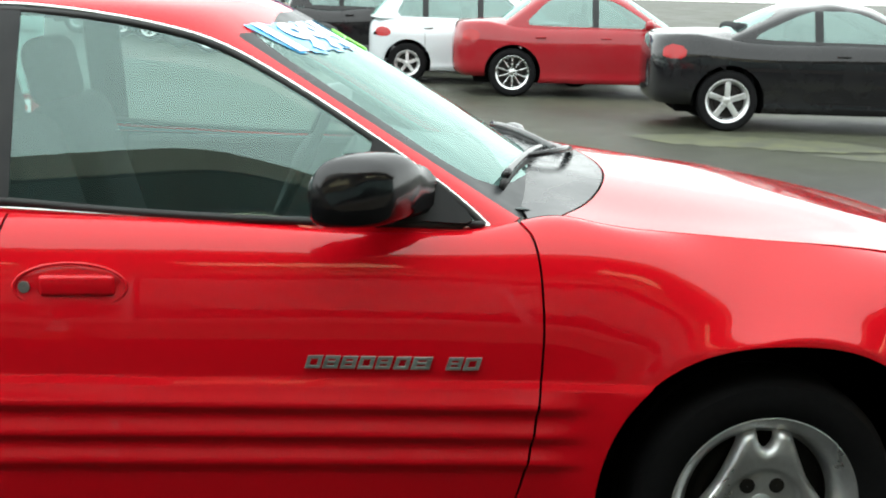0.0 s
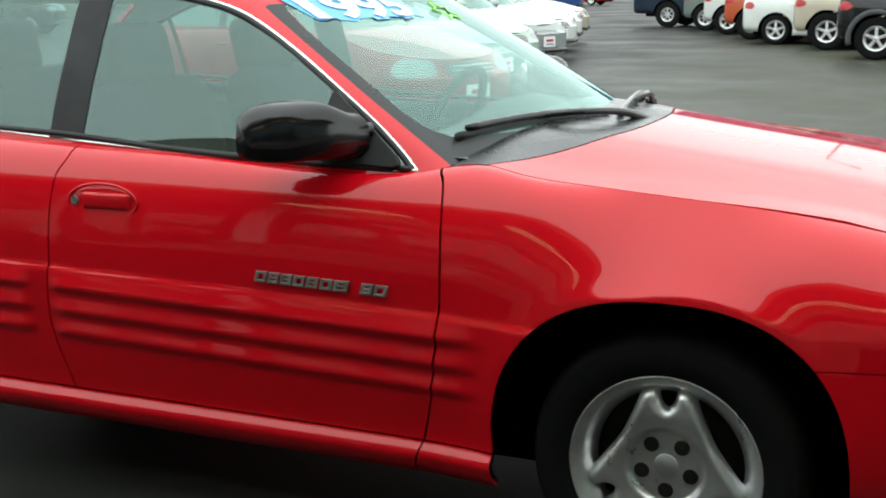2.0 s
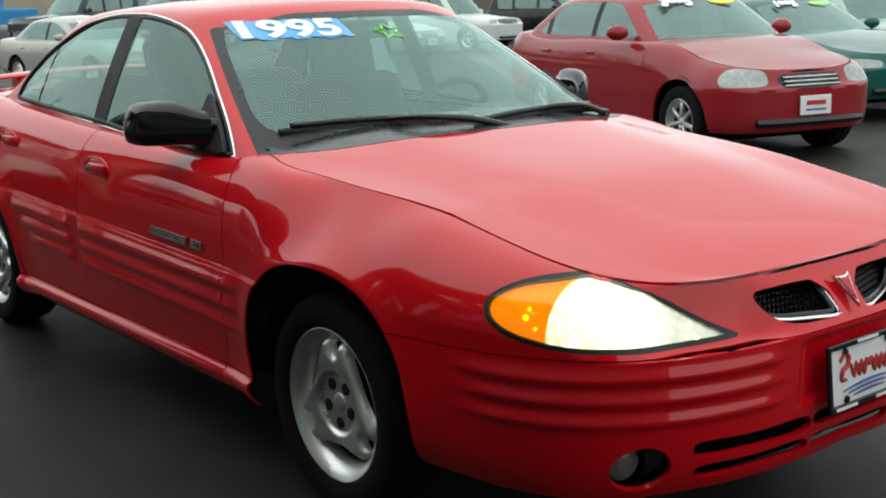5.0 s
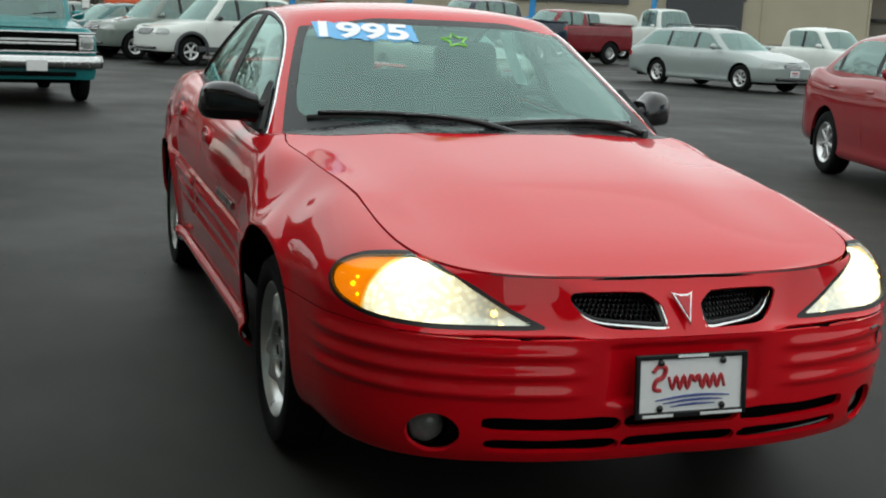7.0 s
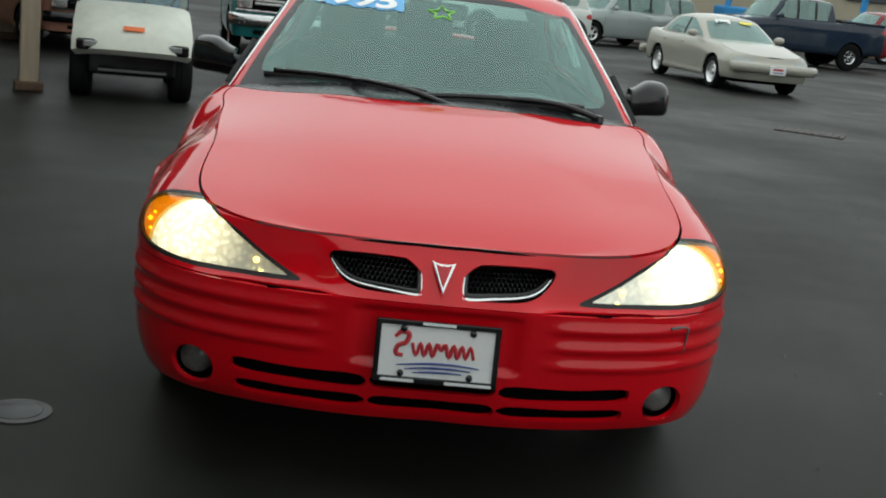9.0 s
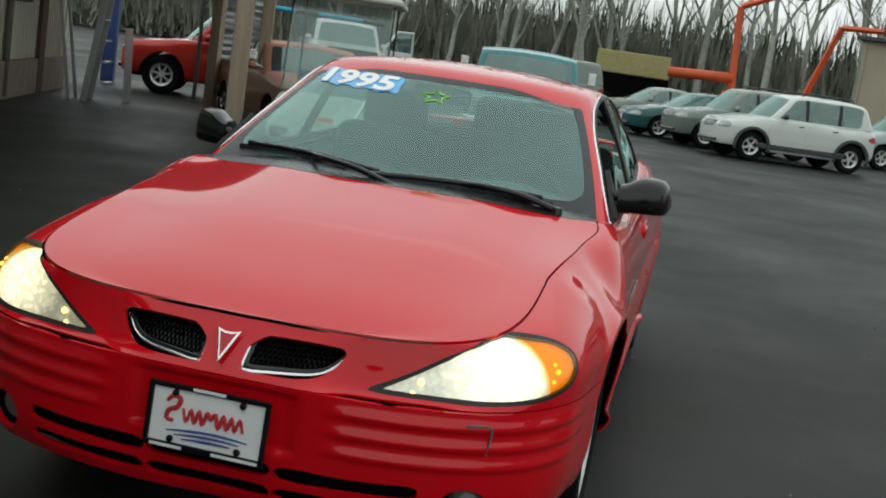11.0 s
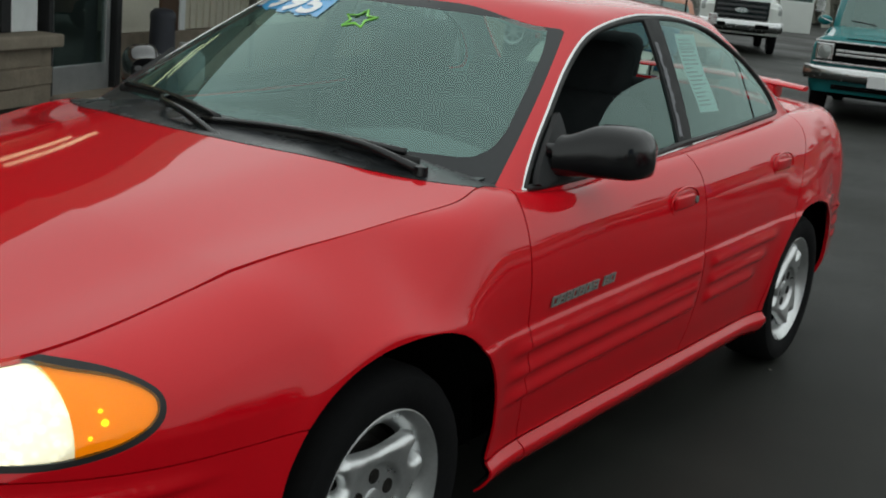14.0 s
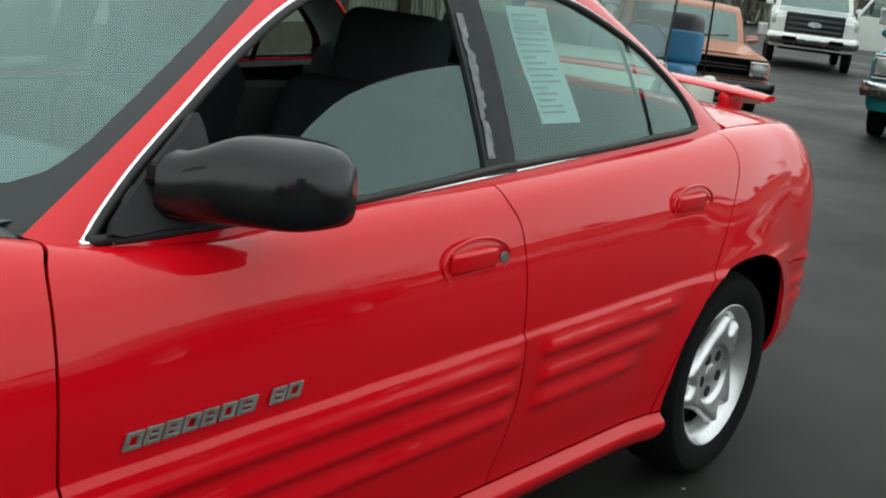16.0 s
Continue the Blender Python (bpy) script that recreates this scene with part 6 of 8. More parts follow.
def rear_wheel_at(x, y, heading, base, wide, side=-1):
    """The front axle's middle of a car whose rear wheel on one side stands at x, y."""
    h = radians(heading)
    return x + base * math.cos(h) - side * (wide / 2 - 0.1) * -math.sin(h) * 1.0, y + base * math.sin(h) - side * (wide / 2 - 0.1) * math.cos(h)


BLACK_CAR = car_paint("black_car_paint", (0.008, 0.008, 0.009), 0.3, 0.04)
RED_CAR = car_paint("dark_red_car_paint", (0.26, 0.012, 0.018), 0.3, 0.05)
SILVER_CAR = car_paint("silver_car_paint", (0.31, 0.35, 0.34), 0.3, 0.08, 0.25)
PALE_SILVER = car_paint("pale_silver_car_paint", (0.62, 0.66, 0.68), 0.3, 0.06, 0.15)
TAN_CAR = car_paint("tan_car_paint", (0.46, 0.41, 0.32), 0.35, 0.1, 0.1)
WHITE_CAR = car_paint("white_car_paint", (0.62, 0.65, 0.62), 0.35, 0.08)
ORANGE_CAR = car_paint("orange_car_paint", (0.42, 0.08, 0.03), 0.35, 0.08)
GREY_CAR = car_paint("grey_car_paint", (0.17, 0.20, 0.18), 0.33, 0.08, 0.2)
NAVY_CAR = car_paint("navy_car_paint", (0.012, 0.022, 0.040), 0.33, 0.08)
SCARLET_CAR = car_paint("scarlet_car_paint", (0.50, 0.03, 0.02), 0.33, 0.06)
GREEN_CAR = car_paint("dark_green_car_paint", (0.006, 0.085, 0.075), 0.33, 0.06)
LIME_CAR = car_paint("pale_green_car_paint", (0.36, 0.47, 0.40), 0.35, 0.06)
BEIGE_CAR = car_paint("beige_car_paint", (0.36, 0.35, 0.30), 0.35, 0.1, 0.2)
MAROON_CAR = car_paint("maroon_car_paint", (0.17, 0.012, 0.018), 0.35, 0.1)
TEAL_CAR = car_paint("teal_car_paint", (0.02, 0.20, 0.21), 0.4, 0.12)
SALMON_CAR = car_paint("faded_salmon_paint", (0.52, 0.25, 0.17), 0.6, 0.2, coat=0.3)
PINE_CAR = car_paint("blue_green_car_paint", (0.02, 0.09, 0.09), 0.35, 0.08)

SEDAN = dict(long=4.42, wide=1.78, high=1.46, base=2.68, ahead=0.90)
SUV = dict(long=4.15, wide=1.80, high=1.74, base=2.62, ahead=0.82, tyre=0.355, rim=0.21, hood=(0.92, 1.10), cowl=-0.35, shield_top=-0.95, roof_end=-2.95, tail_base=-3.18, belt=1.08, deck=1.08, posts=(-1.35, -2.25), ground=0.24, round_front=4.0, round_rear=5.0, lamps=(24, 66, 0.74, 0.88), grille=(0.34, 0.72, 0.86), plate_z=0.60, handles=(-1.2, -2.1), lean=0.36, front_plate=False)
HATCH = dict(long=4.12, wide=1.74, high=1.53, base=2.62, ahead=0.86, roof_end=-2.75, tail_base=-3.15, posts=(-1.5, -2.35), belt=0.97, deck=0.99, hood=(0.74, 0.98), shield_top=-1.05)
PICKUP = dict(long=5.3, wide=1.90, high=1.78, base=3.25, ahead=0.92, tyre=0.38, rim=0.21, hood=(1.0, 1.12), cowl=-0.40, shield_top=-0.92, roof_end=-2.15, tail_base=-2.30, belt=1.12, deck=1.16, posts=(-1.45,), ground=0.30, round_front=5.0, round_rear=8.0, lamps=(26, 62, 0.78, 0.92), grille=(0.42, 0.76, 0.94), plate_z=0.62, bed=True, lean=0.30, category="pickup truck", handles=(-1.3,), front_plate=False, group="trucks on the lot")


def mixed(kit, **more):
    both = dict(kit)
    both.update(more)
    return both


def rear_row(name, label, x, y, heading, paint, kit):
    fx, fy = rear_wheel_at(x, y, heading, kit["base"], kit["wide"])
    return vehicle(name, label, fx, fy, heading, paint, **kit)


# the row that shows its sides
rear_row("coupe", "shiny black two-door coupe with five-spoke wheels", 3.4, 9.3, -9, BLACK_CAR, mixed(SEDAN, high=1.40, wheels="five", roof_end=-2.0, tail_base=-2.75, posts=(-1.75,), tyre=0.325, rim=0.235, deck=1.02, handles=(-1.5,)))
rear_row("sedan", "dark red sedan with many-spoked chrome wheels", 1.7, 13.3, -6, RED_CAR, mixed(SEDAN, wheels="ten", alloy=CHROME_DULL, tyre=0.33, rim=0.235, deck=1.02))
rear_row("hatchback", "pale silver electric hatchback with alloy wheels", 0.4, 15.5, -6, PALE_SILVER, mixed(HATCH, wheels="five"))
rear_row("suv", "black boxy suv with dark fender flares", -0.95, 18.1, -6, BLACK_CAR, mixed(SUV, clad=GREY_CLAD, wheels="five"))
rear_row("suv", "tan suv with silver alloy wheels", -2.05, 20.9, -6, TAN_CAR, mixed(SUV, wheels="five"))
rear_row("sedan", "white sedan with alloy wheels", -3.3, 22.9, -6, WHITE_CAR, mixed(SEDAN, wheels="five", high=1.42))
rear_row("suv", "rust orange suv with dark tyres", -4.2, 25.2, -6, ORANGE_CAR, mixed(SUV, wheels="steel", alloy=GREY_CLAD))
rear_row("suv", "white suv in the far row", -5.2, 27.7, -6, WHITE_CAR, mixed(SUV, wheels="five"))
rear_row("suv", "grey suv in the far row", -6.3, 30.3, -6, GREY_CAR, mixed(SUV, wheels="seven"))
rear_row("pickup_truck", "navy pickup truck in the far row", -7.9, 32.6, -6, NAVY_CAR, mixed(PICKUP, wheels="seven"))
nova = vehicle("coupe", "old scarlet coupe with a white roof", -24.0, 70.0, 175, SCARLET_CAR, **mixed(SEDAN, high=1.36, base=2.8, long=4.9, bumper=CHROME_DULL, wheels="steel", roof_end=-2.2, tail_base=-2.9, round_front=5.0, deck=0.95, front_plate=False, group=""))
for child in nova.children:
    if child.name.startswith("roof"):
        child.data.materials[0] = WHITE_CAR

# the row that shows its fronts, with prices on the glass
vehicle("sedan", "dark red sedan with a price on its windshield", -3.85, 6.05, -15, RED_CAR, **mixed(HATCH, long=4.15, wide=1.70, high=1.43, base=2.44, ahead=0.72, roof_end=-2.35, tail_base=-2.95, deck=1.03, posts=(-1.5, -2.42), wheels="seven", price=("3995", STICKER_YELLOW), grille=(0.27, 0.60, 0.71), lamps=(24, 62, 0.63, 0.76), chrome_front=False))
vehicle("coupe", "dark green coupe with a price on its windshield", -5.05, 9.4, -15, GREEN_CAR, **mixed(SEDAN, high=1.36, hood=(0.70, 0.92), belt=0.90, price=("1995", STICKER_GREEN), grille=(0.22, 0.58, 0.66), roof_end=-2.1, tail_base=-2.8, posts=(-1.75,), lamps=(22, 58, 0.58, 0.66)))
vehicle("hatchback", "pale green rounded hatchback with a painted price", -5.8, 12.0, -15, LIME_CAR, **mixed(HATCH, high=1.50, price=("2995", STICKER_GREEN), hood=(0.70, 0.98)))
vehicle("sedan", "silver compact sedan with a painted price", -6.3, 14.6, -15, SILVER_CAR, **mixed(SEDAN, high=1.42, price=("3995", STICKER_YELLOW), grille=(0.30, 0.56, 0.63)))
vehicle("sedan", "white sedan with a painted price", -7.0, 17.4, -15, WHITE_CAR, **mixed(SEDAN, price=("2995", STICKER_GREEN)))
vehicle("sedan", "white sedan far down the priced row", -7.8, 20.3, -15, WHITE_CAR, **mixed(SEDAN, high=1.40, price=("2995", STICKER_GREEN)))
vehicle("sedan", "pale tan sedan at the end of the priced row", -8.6, 23.4, -15, TAN_CAR, **mixed(SEDAN, high=1.45))

# cars on the open lot behind the red sedan
vehicle("station_wagon", "silver station wagon with roof rails", -21.3, 15.1, 14, SILVER_CAR, **mixed(SEDAN, long=5.1, base=2.85, roof_end=-3.3, tail_base=-3.85, deck=0.95, posts=(-1.6, -2.55), rack=True, wheels="seven", side_end=-3.55, group="cars on the open lot"))
vehicle("pickup_truck", "small white pickup truck beside the wagon", -23.9, 19.9, 14, WHITE_CAR, **mixed(PICKUP, wide=1.72, high=1.62, tyre=0.33, long=4.8, base=2.75, belt=1.02, hood=(0.88, 1.02), deck=1.0, ground=0.22))
vehicle("sedan", "dark sedan parked behind the wagon", -31.0, 21.0, 20, GREY_CAR, **mixed(SEDAN, group="cars on the open lot"))
vehicle("suv", "black suv parked far back on the lot", -26.5, 26.5, 27, BLACK_CAR, **mixed(SUV, group="cars on the open lot"))
vehicle("sedan", "beige four-door sedan with a painted price", -18.2, 6.64, 10, BEIGE_CAR, **mixed(SEDAN, long=4.48, wide=1.71, high=1.34, base=2.60, hood=(0.68, 0.88), belt=0.87, deck=0.93, shield_top=-1.2, wheels="steel", price=("1995", STICKER_YELLOW), grille=None, bumper=BEIGE_CAR, lamps=(20, 60, 0.56, 0.64), group="cars on the open lot", tyre=0.295))
vehicle("pickup_truck", "dark navy extended-cab pickup with chrome wheels", -33.1, 10.65, -75, NAVY_CAR, **mixed(PICKUP, long=5.7, base=3.5, roof_end=-2.75, tail_base=-2.9, high=2.10, belt=1.40, hood=(1.28, 1.40), deck=1.47, tyre=0.42, ground=0.42, wheels="seven", alloy=CHROME_DULL, posts=(-1.45, -2.1)))
vehicle("pickup_truck", "maroon pickup truck with chrome wheels", -37.6, 15.65, -78, MAROON_CAR, **mixed(PICKUP, high=1.98, belt=1.36, hood=(1.24, 1.36), deck=1.45, tyre=0.41, ground=0.40, wheels="seven", alloy=CHROME_DULL))
vehicle("van", "white cargo van beyond the pickups", -45.5, 20.0, -80, WHITE_CAR, **mixed(SUV, long=5.4, wide=2.0, high=2.05, base=3.4, roof_end=-4.3, tail_base=-4.5, belt=1.15, posts=(-1.6,), side_end=-2.2, group="", category="van"))
vehicle("pickup_truck", "white flatbed truck cab beyond the wagon", -42.5, 25.0, 5, WHITE_CAR, **mixed(PICKUP, wide=2.0, high=2.3, belt=1.45, hood=(1.2, 1.4), long=5.0, base=3.2, shield_top=-0.75))
vehicle("suv", "white suv with grey fender flares and roof rails", -27.0, 1.8, -68, WHITE_CAR, **mixed(SUV, clad=GREY_CLAD, rack=True, wheels="five", group="cars along the tree line"))
vehicle("suv", "silver grey suv along the tree line", -29.7, 0.7, -68, GREY_CAR, **mixed(SUV, rack=True, wheels="five", group="cars along the tree line"))
vehicle("sedan", "blue green sedan along the tree line", -31.9, -0.65, -66, PINE_CAR, **mixed(SEDAN, group="cars along the tree line"))
vehicle("sedan", "grey sedan with alloy wheels along the tree line", -35.9, -2.0, -68, GREY_CAR, **mixed(SEDAN, wheels="seven", group="cars along the tree line"))
vehicle("suv", "silver suv behind the white one", -33.2, 5.6, -62, SILVER_CAR, **mixed(SUV, rack=True, group="cars along the tree line"))
vehicle("minivan", "grey minivan with a white stripe", -37.6, 7.6, -60, GREY_CAR, **mixed(SUV, long=4.9, group="cars along the tree line", category="van"))
vehicle("van", "grey panel van at the back of the lot", -47.2, -7.9, -75, GREY_CAR, **mixed(SUV, long=5.2, wide=1.95, high=2.1, base=3.3, roof_end=-4.1, tail_base=-4.3, belt=1.15, posts=(-1.6,), side_end=-2.2, wheels="steel", group="", category="van"))


def old_pickup(x, y, heading, paint, label, bright=None):
    """A square-fronted pickup of the sixties with chrome bumper and bar grille."""
    truck = vehicle("pickup_truck", label, x, y, heading, paint, **mixed(
        PICKUP, long=5.1, wide=1.96, high=1.78, base=3.0, ahead=0.88, tyre=0.36, rim=0.20, wheels="steel", alloy=CHROME_DULL, hood=(1.06, 1.18), cowl=-0.50, shield_top=-0.86, roof_end=-1.62, tail_base=-1.80, belt=1.16, deck=1.15,
        posts=(), round_front=9.0, round_rear=10.0, lamps=None, grille=None, bumper=None, ground=0.26, shield_in=0.04, lean=0.22, boxy=True))
    bright = bright or CHROME_DULL
    unit = new("front_grille")
    unit.parent = truck
    fx = 0.895
    part("panel", box_bm((0.05, 1.72, 0.27), Matrix.Translation((fx - 0.012, 0, 0.865)), 0.02), BLACK_GAP, unit)
    for k, z in enumerate((1.0, 0.895, 0.845, 0.735)):
        part("bar", box_bm((0.035, 1.80 if k in (0, 3) else 1.22, 0.026 if k in (0, 3) else 0.034), Matrix.Translation((fx + 0.02, 0, z)), 0.008), bright if k in (0, 3) or bright is not CHROME_DULL else ALLOY, unit)
    for sy in (1, -1):
        lamp = new("headlight")
        lamp.parent = truck
        part("bezel", box_bm((0.05, 0.24, 0.23), Matrix.Translation((fx + 0.012, sy * 0.76, 0.868)), 0.02), CHROME_DULL, lamp)
        bm = bmesh.new()
        lathe(bm, [(0.088, 0.0), (0.085, 0.016), (0.05, 0.026), (0.0005, 0.03)], 24, Matrix.Translation((fx + 0.036, sy * 0.76, 0.868)) @ Matrix.Rotation(radians(90), 4, "Y"))
        part("lens", bm, HEADLAMP_OFF, lamp, smooth=50)
    path = [(fx + 0.09 - 0.12 * abs(t) ** 5, t * 0.99, 0.60) for t in np.linspace(-1, 1, 17)]
    bm = bmesh.new()
    tube(bm, path, 0.055, 10, flat=1.7)
    part("front_bumper", bm, bright, truck, "wide front bumper", smooth=60)
    part("front_plate", box_bm((0.012, 0.30, 0.15), Matrix.Translation((fx + 0.155, 0.02, 0.55)), 0.004), WHITE_PAINT, truck, "pale blue number plate")
    for sy in (1, -1):
        path = [(-0.70, sy * 0.90, 1.22), (-0.66, sy * 1.06, 1.27), (-0.66, sy * 1.08, 1.42)]
        part("mirror_arm", tube(bmesh.new(), path, 0.010, 6), CHROME_DULL, truck)
        part("mirror_head", box_bm((0.03, 0.14, 0.20), Matrix.Translation((-0.66, sy * 1.10, 1.44)), 0.012), CHROME_DULL, truck)
        bm = bmesh.new()
        tube(bm, [(-0.50, sy * 0.25, 1.235), (-0.58, sy * 0.62, 1.27)], 0.010, 6)
        part("wiper", bm, BLACK_PLASTIC, truck)
    return truck


old_pickup(-14.1, -1.67, 10, TEAL_CAR, "old teal pickup truck with chrome grille and bumper").scale = (0.9, 0.9, 0.96)
old_pickup(-12.5, -4.26, 37, SALMON_CAR, "faded salmon old pickup with a black grille", BLACK_PLASTIC).scale = (0.85, 0.85, 0.74)


def work_truck():
    """The tall white truck with its door open."""
    t = vehicle("work_truck", "tall white work truck with its driver's door open", -27.6, -8.7, 24, WHITE_CAR, **mixed(
        PICKUP, long=6.2, wide=2.03, high=2.02, base=3.9, ahead=0.98, tyre=0.40, rim=0.22, wheels="seven", hood=(1.26, 1.36), cowl=-0.42, shield_top=-0.95, roof_end=-1.95, tail_base=-2.12, belt=1.36, deck=1.36, ground=0.38,
        round_front=7.0, grille=None, lamps=(40, 66, 0.98, 1.20), clad=None, posts=(), group="", boxy=True, lean=0.28))
    unit = new("front_grille")
    unit.parent = t
    part("frame", box_bm((0.06, 1.32, 0.46), Matrix.Translation((0.975, 0, 1.04)), 0.04), BLACK_PLASTIC, unit)
    for z in (0.90, 1.02, 1.14):
        part("bar", box_bm((0.03, 1.20, 0.05), Matrix.Translation((1.01, 0, z)), 0.01), GREY_CLAD, unit)
    part("badge_oval", slab(bmesh.new(), [(0.16 * math.cos(a), 0.065 * math.sin(a)) for a in np.linspace(0, 2 * math.pi, 20, endpoint=False)], 0.01, Matrix.Translation((1.026, 0, 1.03)) @ Matrix.Rotation(radians(90), 4, "Z") @ Matrix.Rotation(radians(90), 4, "X")), CHROME_DULL, unit)
    path = [(1.06 - 0.14 * abs(q) ** 4, q * 1.0, 0.68) for q in np.linspace(-1, 1, 15)]
    part("front_bumper", tube(bmesh.new(), path, 0.09, 10, flat=1.5), CHROME_DULL, t, "silver front bumper", smooth=60)
    for sy in (1, -1):
        part("bumper_opening", box_bm((0.03, 0.32, 0.10), Matrix.Translation((1.145, sy * 0.52, 0.67)), 0.02), BLACK_GAP, t)
        part("tow_mirror", box_bm((0.10, 0.24, 0.34), Matrix.Translation((-0.80, sy * 1.24, 1.58)), 0.04), BLACK_PLASTIC, t)
    door = new("open_door")
    door.parent = t
    door.matrix_basis = Matrix.Translation((-0.62, 1.02, 0)) @ Matrix.Rotation(radians(-62), 4, "Z")
    part("panel", box_bm((1.02, 0.07, 0.80), Matrix.Translation((-0.51, 0, 0.96)), 0.02), WHITE_CAR, door)
    frame = [(-0.03, 0, 1.36), (-0.42, 0, 1.90), (-0.98, 0, 1.93), (-1.01, 0, 1.36)]
    part("window_frame", tube(bmesh.new(), frame, 0.045, 8, False, 0.7), WHITE_CAR, door)
    bm = bmesh.new()
    bm.faces.new([bm.verts.new(q) for q in frame])
    part("glass", bm, DARK_GLASS, door)
    return t


work_truck()


def golf_cart():
    cart = thing("golf_cart", pose(-7.45, -2.55, 0, 0, 0, 13), "white golf cart with black tyres and a clear windshield", "golf cart")
    shell = surface("golf_cart_shell", (0.66, 0.68, 0.60), 0.4, vary=0.1)
    blue = surface("blue_seat_vinyl", (0.03, 0.16, 0.30), 0.5, vary=0.15)
    for x, half in ((0.0, 0.45), (-1.65, 0.47)):
        for sy in (1, -1):
            wheel(cart, pose(x, sy * half, 0.235, -90 * sy, 0, 0), 0.235, 0.21, 0.11, "steel")
    # front cowl: rounded nose that slopes up to the dash
    bm = bmesh.new()
    rings = []
    prof = [(0.34, 0.42, 0.50), (0.40, 0.47, 0.54), (0.36, 0.58, 0.54), (0.22, 0.72, 0.53), (0.02, 0.83, 0.52), (-0.18, 0.88, 0.51), (-0.26, 0.86, 0.50), (-0.26, 0.40, 0.50)]
    for x, z, half in prof:
        ring = []
        for u in np.linspace(-1, 1, 17):
            ring.append(bm.verts.new((x - 0.10 * abs(u) ** 3, u * half, z - 0.03 * abs(u) ** 4)))
        rings.append(ring)
    for one, two in zip(rings, rings[1:]):
        for i in range(16):
            bm.faces.new((one[i], one[i + 1], two[i + 1], two[i]))
    bmesh.ops.recalc_face_normals(bm, faces=bm.faces)
    part("front_cowl", bm, shell, cart, smooth=50)
    for sy in (1, -1):
        part("headlight_panel", box_bm((0.05, 0.26, 0.10), Matrix.Translation((0.335, sy * 0.37, 0.50)) @ Matrix.Rotation(radians(sy * -10), 4, "Z"), 0.02), BLACK_PLASTIC, cart)
        part("headlight", box_bm((0.02, 0.13, 0.055), Matrix.Translation((0.360, sy * 0.37, 0.51)) @ Matrix.Rotation(radians(sy * -10), 4, "Z"), 0.01), HEADLAMP_OFF, cart)
        part("rear_fender", box_bm((0.95, 0.12, 0.34), Matrix.Translation((-1.48, sy * 0.50, 0.52)), 0.05, 3), shell, cart, smooth=50)
        part("sill", box_bm((1.3, 0.10, 0.08), Matrix.Translation((-0.75, sy * 0.50, 0.33)), 0.02), BLACK_PLASTIC, cart)
        for x in (-0.20, -1.62):
            top = (-0.42 if x > -1 else -1.55, sy * 0.50, 1.82)
            part("canopy_post", tube(bmesh.new(), [(x, sy * 0.50, 0.60), top], 0.010, 8), BLACK_PLASTIC, cart)
    part("orange_label", box_bm((0.006, 0.19, 0.05), Matrix.Translation((0.305, 0, 0.665)) @ Matrix.Rotation(radians(-42), 4, "Y"), 0.002), surface("orange_sticker", (0.75, 0.16, 0.04), 0.5), cart)
    part("front_skirt", box_bm((0.08, 0.80, 0.22), Matrix.Translation((0.24, 0, 0.34)), 0.03), BLACK_PLASTIC, cart)
    part("floor", box_bm((1.0, 1.0, 0.06), Matrix.Translation((-0.65, 0, 0.32)), 0.02), BLACK_PLASTIC, cart)
    part("seat_cushion", box_bm((0.50, 0.98, 0.14), Matrix.Translation((-1.20, 0, 0.72)), 0.05, 3), blue, cart, smooth=50)
    part("seat_back", box_bm((0.12, 0.98, 0.28), Matrix.Translation((-1.48, 0, 0.92)) @ Matrix.Rotation(radians(-10), 4, "Y"), 0.05, 3), blue, cart, smooth=50)
    part("body_rear", box_bm((0.9, 0.92, 0.34), Matrix.Translation((-1.45, 0, 0.50)), 0.05, 3), shell, cart, smooth=50)
    part("rear_bag", box_bm((0.34, 0.60, 0.5), Matrix.Translation((-1.95, 0.05, 0.95)), 0.08, 3), GREY_CLAD, cart, smooth=50)
    part("canopy", box_bm((1.75, 1.18, 0.06), Matrix.Translation((-0.98, 0, 1.86)), 0.03, 3), shell, cart)
    bm = bmesh.new()
    sheet = [(-0.20, -0.50, 0.88), (-0.20, 0.50, 0.88), (-0.41, 0.50, 1.80), (-0.41, -0.50, 1.80)]
    bm.faces.new([bm.verts.new(q) for q in sheet])
    part("windshield", bm, pane("scratched_plastic", (0.72, 0.76, 0.75), 0.22, 1.0, 0.1, (0.4, 0.43, 0.43)), cart)
    m = Matrix.Translation((-0.55, 0.24, 0.98)) @ Matrix.Rotation(radians(-55), 4, "Y")
    part("steering_wheel", tube(bmesh.new(), [m @ Vector((0.17 * math.cos(a), 0.17 * math.sin(a), 0)) for a in np.linspace(0, 2 * math.pi, 24, endpoint=False)], 0.014, 8, True), BLACK_PLASTIC, cart, smooth=60)
    part("bumper", tube(bmesh.new(), [(0.40, y_, 0.28) for y_ in (-0.30, 0, 0.30)], 0.03, 8), BLACK_PLASTIC, cart)


golf_cart()

# ---------------------------------------------------------------- the office with its porch, and what stands before it
FACADE = Matrix.Translation((-4.55, -6.10, 0)) @ Matrix.Rotation(math.atan2(-0.326, -0.945), 4, "Z")


def on_wall(s, out, z):
    """A pose on the office front: s metres along it from the door, out metres before it."""
    return FACADE @ Matrix.Translation((s, -out, z))


